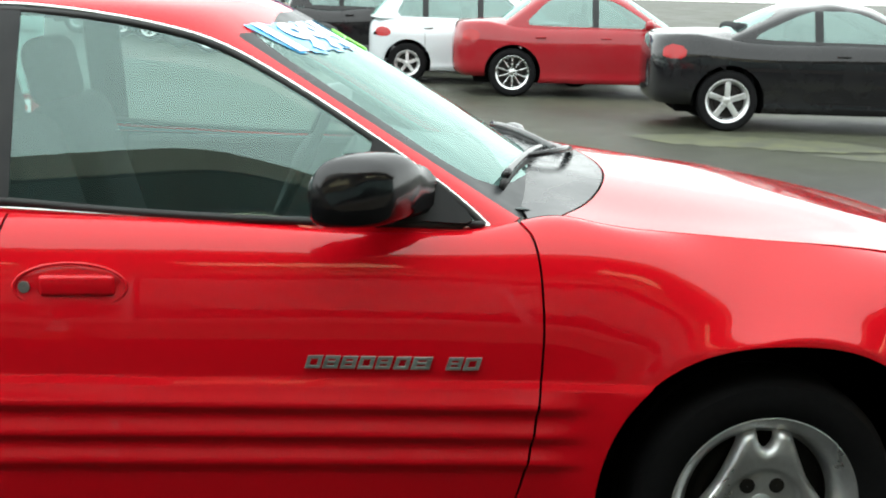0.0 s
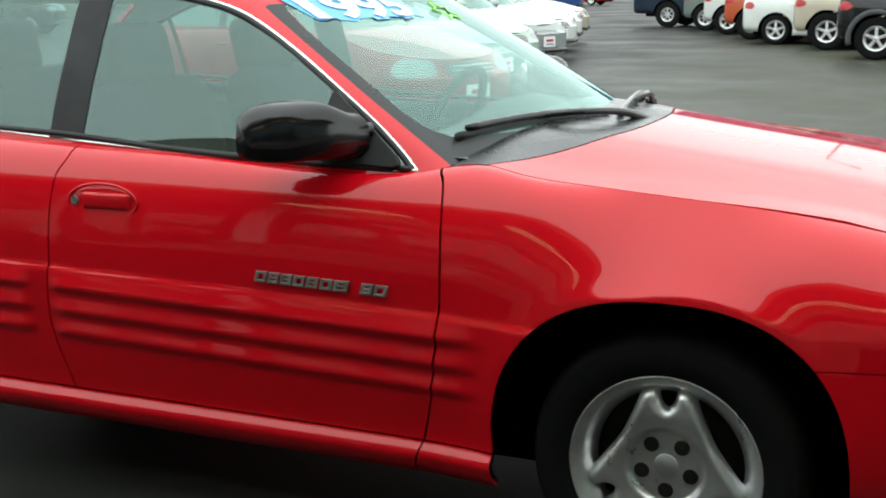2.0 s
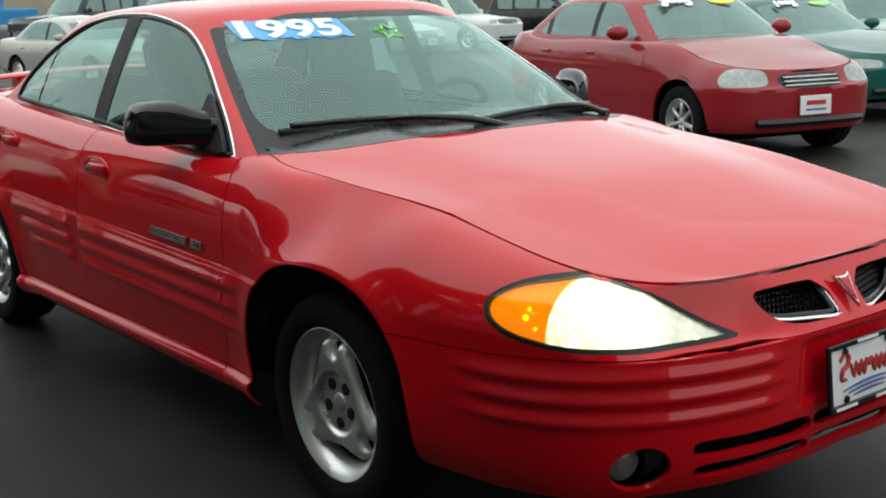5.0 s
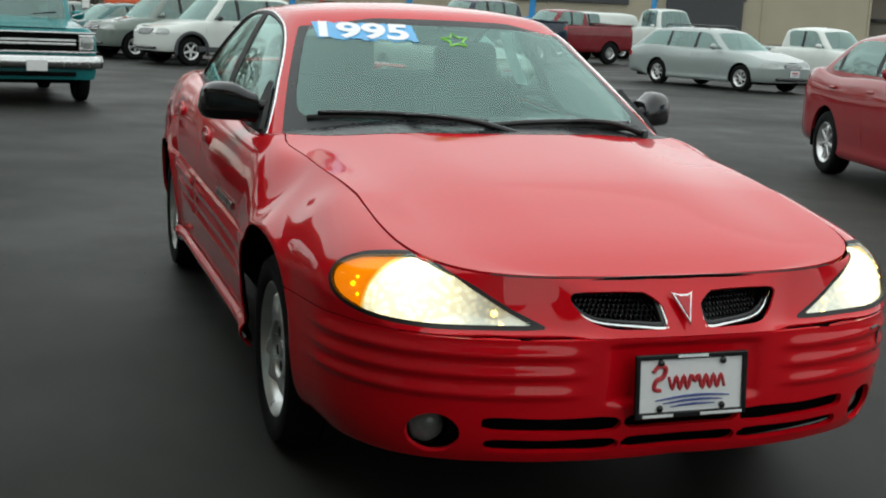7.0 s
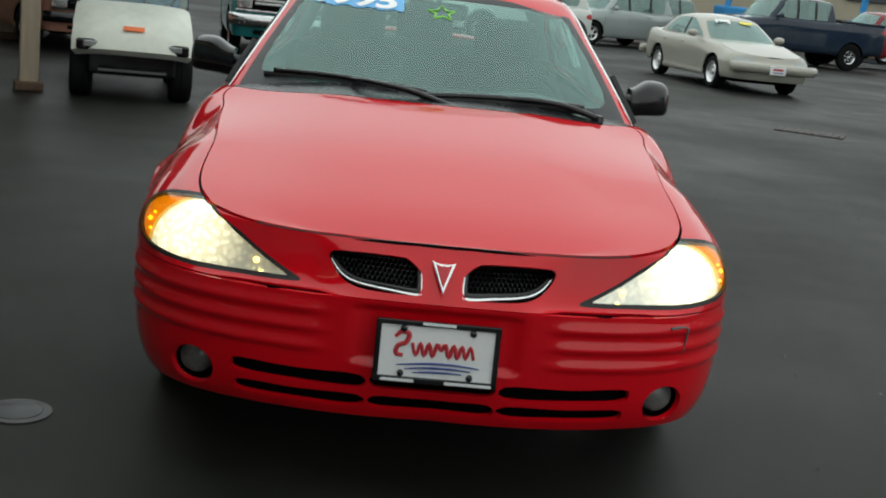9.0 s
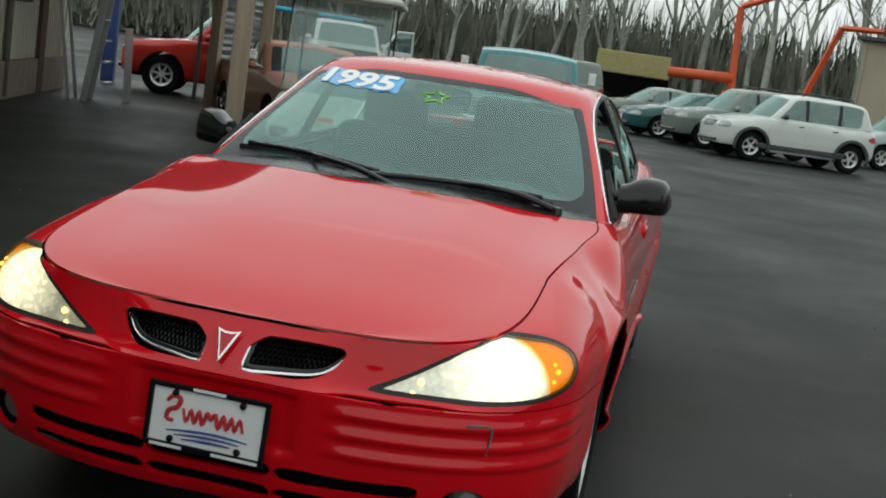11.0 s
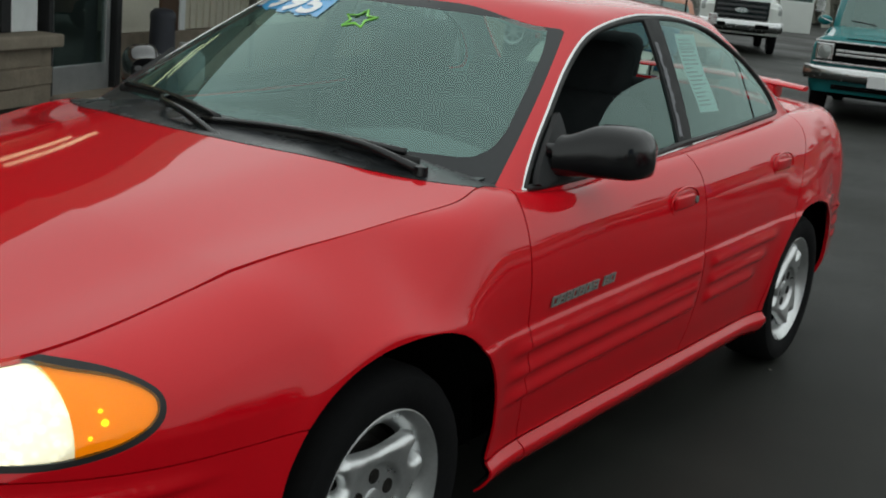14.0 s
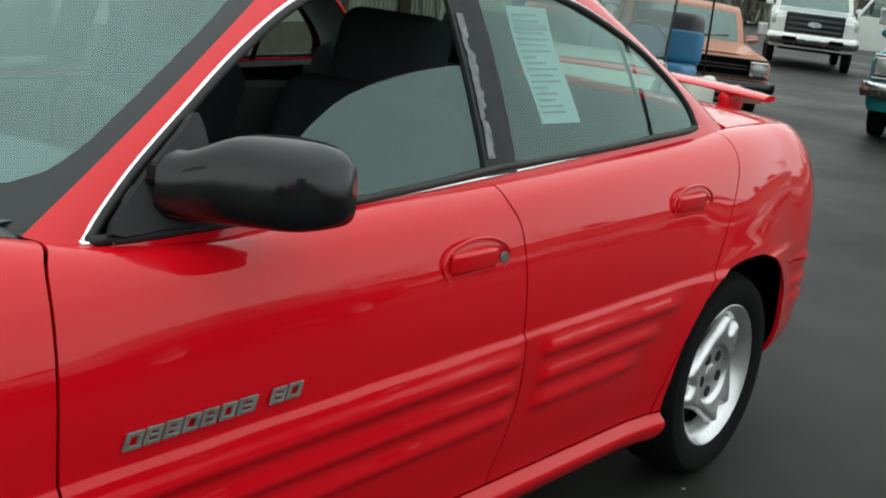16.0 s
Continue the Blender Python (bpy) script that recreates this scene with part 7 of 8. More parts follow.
SIDING = surface("cream_siding", (0.60, 0.58, 0.48), 0.75, vary=0.14, scale=1.5, grain=40, relief=0.15)
RIBBED = surface("ribbed_cream_metal", (0.58, 0.56, 0.46), 0.6, vary=0.12, scale=1.2, grain=30)
STONE = surface("grey_block", (0.23, 0.195, 0.15), 0.9, vary=0.25, scale=5, grain=50, relief=0.6, relief_size=0.006, spec=0.2)
STONE_SILL = surface("concrete_sill", (0.28, 0.24, 0.19), 0.85, vary=0.22, scale=6, grain=60, relief=0.5, relief_size=0.005, spec=0.2)
BROWN_WOOD = surface("brown_timber", (0.10, 0.065, 0.045), 0.8, vary=0.3, scale=3, grain=30, relief=0.3, stretch=(6, 6, 0.6), spec=0.2)
PALE_WOOD = surface("weathered_timber", (0.34, 0.28, 0.21), 0.85, vary=0.25, scale=3, grain=30, relief=0.3, stretch=(6, 6, 0.6), spec=0.2)
ALUMINIUM = surface("aluminium_frame", (0.42, 0.43, 0.43), 0.4, 0.7, 0.12, 8)
WHITE_TRIM = surface("white_trim", (0.76, 0.80, 0.80), 0.6, vary=0.08)
# the unlit room's dimness is put into this dark colour
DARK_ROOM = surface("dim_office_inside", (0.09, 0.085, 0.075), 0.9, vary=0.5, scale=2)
OFFICE_GLASS = pane("office_glass", (0.72, 0.76, 0.75), 0.03, 1.0)
CORRUGATED = surface("corrugated_zinc", (0.45, 0.47, 0.48), 0.45, 0.6, 0.2, 3, 30)
GALVANISED = surface("galvanised_metal", (0.40, 0.41, 0.41), 0.5, 0.6, 0.15, 8)


def office():
    """The office wall runs on either side of the door; ribs, sills and blocks are pieces of it."""
    wall = thing("wall_office", FACADE, "cream siding office wall over a grey block base", "wall", kind="structure")
    here = Matrix.Rotation(radians(180), 4, "Z")

    def piece(name, s0, s1, out0, out1, z0, z1, mat, label="", bevel=0.006):
        bm = box_bm((s1 - s0, out1 - out0, z1 - z0), Matrix.Translation((0.5 * (s0 + s1), -0.5 * (out0 + out1), 0.5 * (z0 + z1))), bevel)
        return part(name, bm, mat, wall, label)

    # base and wall right of the door
    piece("base_block", 1.12, 10.6, -0.20, 0.05, 0.0, 0.52, STONE)
    piece("wall_panel", 1.12, 1.92, -0.20, 0.0, 0.52, 3.0, SIDING)
    piece("timber_post", 1.92, 2.28, -0.18, 0.03, 0.52, 3.0, BROWN_WOOD)
    piece("corner_trim", 2.30, 2.42, -0.18, 0.035, 0.50, 3.0, WHITE_TRIM)
    piece("wall_panel", 2.44, 10.6, -0.20, -0.02, 0.52, 3.0, RIBBED)
    s = 2.60
    while s < 10.5:
        if not (4.3 < s < 6.2):
            piece("rib", s, s + 0.035, -0.02, 0.004, 0.53, 3.0, RIBBED, "", 0.008)
        s += 0.155
    for s in (4.05, 6.62):
        bm = tube(bmesh.new(), [(s, -0.05, 0.05), (s, -0.05, 3.0)], 0.045, 10)
        part("downpipe", bm, surface("grey_pipe", (0.16, 0.15, 0.13), 0.6), wall, "grey downpipe", smooth=60)
    piece("timber_post", 8.55, 8.92, -0.18, 0.06, 0.0, 3.0, BROWN_WOOD)
    for s0, s1, z0 in ((2.72, 3.75, 1.42), (6.75, 7.6, 1.38)):
        win = new("window")
        win.parent = wall
        part("frame", box_bm((s1 - s0, 0.10, 1.0), Matrix.Translation((0.5 * (s0 + s1), 0.0, z0 + 0.5)), 0.01), BROWN_WOOD, win)
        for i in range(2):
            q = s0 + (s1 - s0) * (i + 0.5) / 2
            # opaque panes, with the dark inside behind them painted into their colour
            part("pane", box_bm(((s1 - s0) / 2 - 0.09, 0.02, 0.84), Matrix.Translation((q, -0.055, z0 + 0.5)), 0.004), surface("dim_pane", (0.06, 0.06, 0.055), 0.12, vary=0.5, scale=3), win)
        part("sill", box_bm((s1 - s0 + 0.08, 0.14, 0.05), Matrix.Translation((0.5 * (s0 + s1), -0.04, z0 - 0.02)), 0.01), BROWN_WOOD, win)
    # left of the door: wide shop window over a stone base
    base_x = (-15.4, -0.10)
    for row in range(3):
        n = 25
        for i in range(n):
            a = base_x[0] + (base_x[1] - base_x[0]) * (i + (0.5 if row % 2 else 0) - 0.25) / n
            b = a + (base_x[1] - base_x[0]) / n - 0.012
            a, b = max(a, base_x[0]), min(b, base_x[1])
            if b - a > 0.08:
                piece("stone_block", a, b, -0.18, 0.13 + 0.008 * ((i * 7 + row * 3) % 3), 0.155 * row, 0.155 * row + 0.148, STONE, "", 0.012)
    piece("stone_core", base_x[0], base_x[1], -0.20, 0.115, 0.0, 0.46, STONE)
    piece("window_ledge", base_x[0], base_x[1] + 0.03, -0.10, 0.22, 0.468, 0.575, STONE_SILL, "rough concrete ledge", 0.018)
    piece("white_post", -0.52, -0.16, -0.12, 0.02, 0.58, 3.0, WHITE_TRIM)
    piece("window_jamb", -0.66, -0.53, -0.12, 0.03, 0.58, 3.0, MATT_BLACK)
    piece("window_head", base_x[0], -0.53, -0.12, 0.03, 2.45, 3.0, SIDING)
    shop = new("shop_window")
    shop.parent = wall
    part("glass", box_bm((14.7, 0.008, 1.86), Matrix.Translation((-8.05, 0.04, 1.515))), OFFICE_GLASS, shop).visible_shadow = False
    part("bottom_rail", box_bm((14.7, 0.06, 0.05), Matrix.Translation((-8.05, 0.02, 0.605)), 0.006), ALUMINIUM, shop)
    for s in (-2.75, -4.9, -7.1, -9.2, -11.4, -13.5):
        part("mullion", box_bm((0.06, 0.06, 1.86), Matrix.Translation((s, 0.02, 1.51)), 0.006), ALUMINIUM, shop)
    # door
    door = new("glass_door")
    door.parent = wall
    part("door_frame", box_bm((0.07, 0.14, 2.3), Matrix.Translation((-0.035, 0.0, 1.15)), 0.008), MATT_BLACK, door)
    part("door_frame", box_bm((0.09, 0.14, 2.3), Matrix.Translation((1.055, 0.0, 1.15)), 0.008), MATT_BLACK, door)
    part("door_frame", box_bm((1.1, 0.14, 0.08), Matrix.Translation((0.51, 0.0, 2.26)), 0.008), MATT_BLACK, door)
    for s, w in ((0.045, 0.055), (0.935, 0.075)):
        part("stile", box_bm((w, 0.05, 2.16), Matrix.Translation((s, 0.0, 1.12)), 0.006), ALUMINIUM, door)
    part("bottom_rail", box_bm((0.96, 0.05, 0.24), Matrix.Translation((0.49, 0.002, 0.15)), 0.008), ALUMINIUM, door)
    part("top_rail", box_bm((0.96, 0.05, 0.10), Matrix.Translation((0.49, 0.002, 2.16)), 0.008), ALUMINIUM, door)
    part("glass", box_bm((0.86, 0.008, 1.86), Matrix.Translation((0.49, 0.0, 1.19))), OFFICE_GLASS, door).visible_shadow = False
    part("push_bar", box_bm((0.80, 0.03, 0.035), Matrix.Translation((0.49, -0.045, 1.0)), 0.008), ALUMINIUM, door)
    part("threshold", box_bm((1.15, 0.34, 0.035), Matrix.Translation((0.5, -0.14, 0.0175)), 0.008), STONE_SILL, wall)
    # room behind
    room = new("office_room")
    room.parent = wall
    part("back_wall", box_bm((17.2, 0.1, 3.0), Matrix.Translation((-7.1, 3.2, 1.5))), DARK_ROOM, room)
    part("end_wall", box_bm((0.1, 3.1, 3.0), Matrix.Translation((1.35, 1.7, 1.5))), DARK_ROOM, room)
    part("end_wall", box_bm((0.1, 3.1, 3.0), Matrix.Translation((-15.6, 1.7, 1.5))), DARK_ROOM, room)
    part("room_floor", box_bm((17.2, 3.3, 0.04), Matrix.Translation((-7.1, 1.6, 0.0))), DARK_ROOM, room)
    part("building_back", box_bm((26.4, 0.2, 3.0), Matrix.Translation((-2.55, 5.2, 1.5))), SIDING, wall)


office()


def porch():
    """The porch roof in front of the office, on timber posts."""
    roof = thing("porch_roof", FACADE, "flat porch roof on timber posts before the office", "roof", kind="structure")
    part("deck", box_bm((9.3, 9.1, 0.16), Matrix.Translation((6.05, 0.95, 3.10)), 0.02), BROWN_WOOD, roof)
    part("fascia", box_bm((9.4, 0.06, 0.34), Matrix.Translation((6.05, -3.62, 3.06)), 0.01), PALE_WOOD, roof)
    for s in (7.6,):
        post = part("post", box_bm((0.17, 0.17, 3.0), Matrix.Translation((s, -3.40, 1.5)), 0.012), PALE_WOOD, roof, "weathered timber post")
        part("post_foot", box_bm((0.26, 0.26, 0.09), Matrix.Translation((s, -3.40, 0.045)), 0.02), BROWN_WOOD, post)
    part("deck", box_bm((17.1, 7.1, 0.16), Matrix.Translation((-7.2, 1.95, 3.10)), 0.02), SIDING, roof)
    part("fascia", box_bm((17.15, 0.06, 0.34), Matrix.Translation((-7.2, -1.62, 3.06)), 0.01), PALE_WOOD, roof)
    post = part("post", box_bm((0.17, 0.17, 3.0), Matrix.Translation((1.73, -3.40, 1.5)), 0.012), PALE_WOOD, roof, "weathered timber post")
    part("post_foot", box_bm((0.26, 0.26, 0.09), Matrix.Translation((1.73, -3.40, 0.045)), 0.02), BROWN_WOOD, post)


porch()


def strip_light(s, out):
    """A fluorescent strip under the eave of the shop front."""
    t = thing("strip_light", on_wall(s, out, 2.93), "lit fluorescent strip light under the eave", "ceiling light", "strip lights under the eave")
    part("housing", box_bm((1.30, 0.16, 0.06), Matrix.Translation((0, 0, 0.04)), 0.01), WHITE_TRIM, t)
    part("tube_lamp", tube(bmesh.new(), [(-0.60, 0, -0.005), (0.60, 0, -0.005)], 0.016, 10), TUBE_LIGHT, t, smooth=60)


TUBE_LIGHT = glow("lit_fluorescent_tube", (1.0, 0.86, 0.52), 4.5)
for s in (-8.6, -6.2, -3.9, -1.6):
    for out in (0.40, 0.62):
        strip_light(s, out)


def traffic_cone(m):
    cone = thing("traffic_cone", m, "orange traffic cone with white reflective bands", "traffic cone")
    orange = surface("cone_orange", (0.62, 0.07, 0.015), 0.55, vary=0.15)
    white = surface("cone_band", (0.55, 0.56, 0.55), 0.5, vary=0.1)
    part("base", box_bm((0.38, 0.38, 0.035), Matrix.Translation((0, 0, 0.0175)), 0.012), orange, cone)
    r = lambda z: 0.135 - 0.115 * z / 0.74  # noqa: E731
    for z0, z1, mat in ((0.03, 0.30, orange), (0.30, 0.44, white), (0.44, 0.485, orange), (0.485, 0.63, white), (0.63, 0.74, orange)):
        bm = bmesh.new()
        lathe(bm, [(r(z0), z0), (r(z1), z1)] + ([(r(z1) - 0.012, z1)] if z1 > 0.7 else []), 28)
        part("body_ring", bm, mat, cone, smooth=40)
    return cone


traffic_cone(on_wall(-2.50, 0.30, 0)).scale = (0.9, 0.9, 0.9)


def propane_tank():
    t = thing("propane_tank", on_wall(1.69, 0.46, 0), "white propane tank standing by the wall", "gas tank")
    white = surface("tank_enamel", (0.58, 0.60, 0.60), 0.45, vary=0.1)
    bm = bmesh.new()
    lathe(bm, [(0.10, 0.0), (0.105, 0.0), (0.105, 0.04), (0.12, 0.06), (0.15, 0.10), (0.155, 0.14), (0.155, 0.30), (0.15, 0.34), (0.12, 0.385), (0.06, 0.405), (0.0005, 0.41)], 32)
    part("tank", bm, white, t, smooth=60)
    bm = bmesh.new()
    lathe(bm, [(0.095, 0.39), (0.095, 0.46), (0.09, 0.46), (0.09, 0.39)], 28, None, 250)
    part("collar", bm, white, t, smooth=40)
    bm = bmesh.new()
    lathe(bm, [(0.025, 0.40), (0.022, 0.44), (0.035, 0.445), (0.035, 0.465), (0.0005, 0.468)], 16)
    part("valve", bm, ALUMINIUM, t, smooth=40)


propane_tank()


def litter_bin():
    t = thing("ash_bin", on_wall(1.36, 0.34, 0), "dark grey upright smokers' bin", "bin")
    bm = bmesh.new()
    lathe(bm, [(0.165, 0.0), (0.17, 0.02), (0.165, 0.14), (0.135, 0.22), (0.125, 0.30), (0.115, 0.66), (0.12, 0.70), (0.115, 0.74), (0.08, 0.775), (0.0005, 0.785)], 24)
    part("bin_body", bm, surface("bin_plastic", (0.035, 0.038, 0.05), 0.6, vary=0.2), t, smooth=40)


litter_bin()
tagged(part("timber_strip", box_bm((0.72, 0.09, 0.06), on_wall(0.25, 0.78, 0.03) @ Matrix.Rotation(radians(-12), 4, "Z"), 0.01), PALE_WOOD), "loose weathered timber on the ground", "timber")

# things seen in the shop window
for s, w, h, col, name, label in ((-1.95, 0.46, 0.56, (0.16, 0.17, 0.12), "window_board", "olive display board behind the glass"), (-1.38, 0.44, 0.54, (0.11, 0.15, 0.16), "window_board", "blue grey display board behind the glass")):
    tagged(part(name, box_bm((w, 0.02, h), on_wall(s, -0.16, 0.60 + h / 2) @ Matrix.Rotation(radians(10), 4, "Y"), 0.004), surface("board_" + label.split()[0], col, 0.8, vary=0.15)), label, "board", "boards in the shop window")
sign = thing("small_sign", on_wall(-0.80, -0.10, 0.66), "small red and green sign in the window", "sign")
part("red_half", box_bm((0.20, 0.012, 0.16), Matrix.Translation((0, 0, 0.40)), 0.003), LOGO_RED, sign)
part("green_half", box_bm((0.22, 0.012, 0.22), Matrix.Translation((0, 0, 0.14)), 0.003), surface("sign_green", (0.03, 0.16, 0.06), 0.6), sign)
part("white_band", box_bm((0.15, 0.006, 0.05), Matrix.Translation((0, -0.008, 0.15)) @ Matrix.Rotation(radians(25), 4, "Y"), 0.001), WHITE_TRIM, sign)
desk = thing("office_desk", on_wall(0.5, -1.8, 0), "dark office desk with folders behind the door", "desk")
part("desk_top", box_bm((1.4, 0.6, 0.05), Matrix.Translation((0, 0, 0.80)), 0.01), BROWN_WOOD, desk)
part("desk_panel", box_bm((1.3, 0.04, 0.75), Matrix.Translation((0, -0.2, 0.40)), 0.01), BROWN_WOOD, desk)
for k in range(5):
    tagged(part("folder", box_bm((0.06, 0.24, 0.30), on_wall(0.25 + 0.09 * k, -1.8, 0.98), 0.006), surface("folder_%s" % "abcde"[k], [(0.3, 0.3, 0.3), (0.2, 0.05, 0.05), (0.05, 0.08, 0.2), (0.35, 0.3, 0.1), (0.3, 0.3, 0.28)][k], 0.7)), "upright office folder on the desk", "folder", "folders on the desk")


# workshop end: stepladder, blue post, red truck, corrugated screen
def stepladder():
    t = thing("stepladder", on_wall(8.55, 1.05, 0), "aluminium stepladder leaning in the workshop bay", "ladder")
    for sx in (-0.28, 0.28):
        part("rail", box_bm((0.05, 0.09, 2.5), Matrix.Translation((sx, 0.1, 1.24)) @ Matrix.Rotation(radians(7), 4, "X"), 0.006), ALUMINIUM, t)
        part("rear_leg", box_bm((0.035, 0.05, 2.45), Matrix.Translation((sx * 1.05, 0.65, 1.2)) @ Matrix.Rotation(radians(-9), 4, "X"), 0.006), ALUMINIUM, t)
    for k in range(7):
        part("step", box_bm((0.54, 0.09, 0.03), Matrix.Translation((0, -0.03 + 0.036 * k, 0.30 + 0.31 * k)), 0.006), ALUMINIUM, t)


stepladder()
tagged(part("metal_sheet", box_bm((0.72, 0.015, 1.15), on_wall(9.0, 1.30, 0.575) @ Matrix.Rotation(radians(-3), 4, "X"), 0.004), GALVANISED), "dull metal sheet leaning on the stepladder", "metal sheet")
tagged(part("blue_post", box_bm((0.28, 0.24, 3.0), on_wall(14.45, 0.13, 1.5), 0.015), surface("blue_steel", (0.03, 0.06, 0.20), 0.5, vary=0.15)), "blue steel post of the workshop bay", "post")
tagged(part("wall_workshop", box_bm((10.0, 0.2, 3.0), on_wall(15.5, -3.0, 1.5)), SIDING), "pale back wall of the workshop bay", "wall", kind="structure")

tagged(part("wall_bay_side", box_bm((0.2, 2.9, 3.0), on_wall(10.72, -1.45, 1.5)), SIDING), "pale side wall of the workshop bay", "wall", kind="structure")
vehicle("pickup_truck", "short red utility truck parked nose first in the workshop bay", -17.46, -9.06, -71, SCARLET_CAR, **mixed(PICKUP, wheels="seven", long=3.3, wide=1.6, base=2.0, ahead=0.80, roof_end=-1.6, tail_base=-1.75, high=1.70, belt=1.05, hood=(0.92, 1.05), deck=1.04, tyre=0.36, ground=0.26, posts=(), handles=(-1.0,), group="", front_plate=False))


def corrugated_screen():
    t = thing("corrugated_screen", Matrix.Translation((-14.3, -6.75, 0)) @ Matrix.Rotation(radians(176), 4, "Z"), "corrugated zinc screen beside a timber post", "screen")
    bm = bmesh.new()
    rows = []
    n = 120
    for i in range(n + 1):
        z = 0.25 + 2.6 * i / n
        y = 0.02 * math.sin(2 * math.pi * z / 0.115)
        rows.append([bm.verts.new((x, y, z)) for x in (0.10, 0.9, 1.75)])
    for one, two in zip(rows, rows[1:]):
        for i in range(2):
            bm.faces.new((one[i], one[i + 1], two[i + 1], two[i]))
    bmesh.ops.solidify(bm, geom=bm.faces[:], thickness=0.004)
    part("sheet", bm, CORRUGATED, t, smooth=60)
    part("post", box_bm((0.17, 0.17, 3.0), Matrix.Translation((0, 0, 1.5)), 0.012), PALE_WOOD, t)
    part("post", box_bm((0.12, 0.12, 3.0), Matrix.Translation((1.80, 0, 1.5)), 0.012), BROWN_WOOD, t)


corrugated_screen()


def barrier_bar():
    t = thing("barrier_bar", Matrix.Identity(4), "blue and black striped barrier arm on a grey post", "barrier")
    blue = surface("bar_blue", (0.03, 0.36, 0.52), 0.45)
    a, b = Vector((-16.9, -8.2, 1.86)), Vector((-18.1, -5.1, 1.84))
    for k in range(8):
        p0, p1 = a.lerp(b, k / 8), a.lerp(b, (k + 1) / 8)
        part("bar_section", tube(bmesh.new(), [p0, p1], 0.045, 8), blue if k % 3 != 1 else BLACK_PLASTIC, t)
    for p in (a,):
        part("bar_post", tube(bmesh.new(), [(p.x, p.y, 0), tuple(p)], 0.04, 8), GREY_CLAD, t)


barrier_bar()

# ---------------------------------------------------------------- far buildings, fences, hills and trees
PALE_METAL = surface("pale_metal_wall", (0.74, 0.78, 0.76), 0.6, vary=0.06, scale=0.2, grain=4)
DARK_BRICK = surface("dark_brick", (0.16, 0.09, 0.07), 0.85, vary=0.3, scale=2)
OLIVE_WALL = surface("olive_wall", (0.26, 0.24, 0.13), 0.8, vary=0.15, scale=0.5)
TAUPE_WALL = surface("taupe_wall", (0.19, 0.17, 0.14), 0.8, vary=0.15, scale=0.5)
BEIGE_WALL = surface("beige_wall", (0.38, 0.34, 0.25), 0.8, vary=0.12, scale=0.4)


def long_building(name, a, b, high, depth, mat, label, strip=None, openings=(), roof=None):
    """A long low building whose front runs from a to b."""
    a, b = Vector((*a, 0)), Vector((*b, 0))
    length = (b - a).length
    t = thing(name, Matrix.Translation(a) @ Matrix.Rotation(math.atan2(b.y - a.y, b.x - a.x), 4, "Z"), label, "building")
    part("wall", box_bm((length, depth, high), Matrix.Translation((length / 2, depth / 2, high / 2))), mat, t)
    part("roof", box_bm((length + 0.8, depth + 0.8, 0.22), Matrix.Translation((length / 2, depth / 2, high + 0.11)), 0.04), roof or GREY_CLAD, t)
    if strip:
        part("base_wall", box_bm((length + 0.02, 0.3, strip[0]), Matrix.Translation((length / 2, -0.05, strip[0] / 2))), strip[1], t)
        part("band", box_bm((length + 0.04, 0.5, 0.16), Matrix.Translation((length / 2, -0.16, strip[0] + 0.08))), BLACK_PLASTIC, t)
    for s, w, z0, z1, m in openings:
        door = part("opening", box_bm((w, 0.2, z1 - z0), Matrix.Translation((s, -0.06, 0.5 * (z0 + z1))), 0.02), m, t)
        part("opening_frame", box_bm((w + 0.3, 0.12, 0.14), Matrix.Translation((s, -0.08, z1 + 0.07)), 0.02), GREY_CLAD, door)
    n = max(2, int(length / 5))
    for k in range(n + 1):
        part("panel_joint", box_bm((0.12, 0.10, high - (strip[0] if strip else 0)), Matrix.Translation((length * k / n, -0.03, 0.5 * (high + (strip[0] if strip else 0)))), 0.02), mat, t)
    return t


WALL_LAMP = glow("lit_wall_lamp", (1.0, 0.90, 0.45), 2.2)
warehouse = long_building("warehouse", (-56.0, 66.0), (-35.8, 79.0), 3.62, 18, PALE_METAL, "long pale metal warehouse with a dark brick base", (0.95, DARK_BRICK))
part("roof_vent", box_bm((1.3, 1.3, 1.0), Matrix.Translation((14.5, 6, 4.2)), 0.06), GREY_CLAD, warehouse)
workshop = long_building("workshop_building", (-62.0, 30.0), (-43.6, 50.6), 3.75, 14, TAUPE_WALL, "low taupe workshop with pale fascia and doors", (2.3, TAUPE_WALL), ((24.3, 1.3, 0.2, 2.6, WHITE_TRIM), (27.0, 0.8, 0.2, 2.4, BLACK_PLASTIC), (8.5, 5.0, 0.2, 2.4, BLACK_GAP)), PALE_METAL)
for s, z in ((10.9, 2.52), (14.0, 2.62)):
    lamp = new("wall_lamp")
    lamp.parent = workshop
    part("lamp_box", box_bm((0.95, 0.30, 0.26), Matrix.Translation((s, -0.35, z)), 0.03), GREY_CLAD, lamp)
    part("lit_lens", box_bm((0.80, 0.04, 0.20), Matrix.Translation((s, -0.52, z)), 0.01), WALL_LAMP, lamp)
long_building("olive_shed", (-66.0, 24.0), (-59.8, 32.5), 3.0, 8, OLIVE_WALL, "low olive shed under a dark roof", None)
long_building("beige_building", (-60.0, 8.0), (-49.5, 40.0), 5.2, 12, BEIGE_WALL, "large beige building behind the pickups", None, ((18, 6, 2.6, 3.4, GREY_CLAD), (25, 4, 0.2, 3.0, GREY_CLAD)))
long_building("blue_building", (-7.6, 38.5), (2.5, 39.5), 5.5, 10, surface("blue_metal_wall", (0.03, 0.09, 0.20), 0.5, vary=0.12), "blue metal building beyond the far row", None)


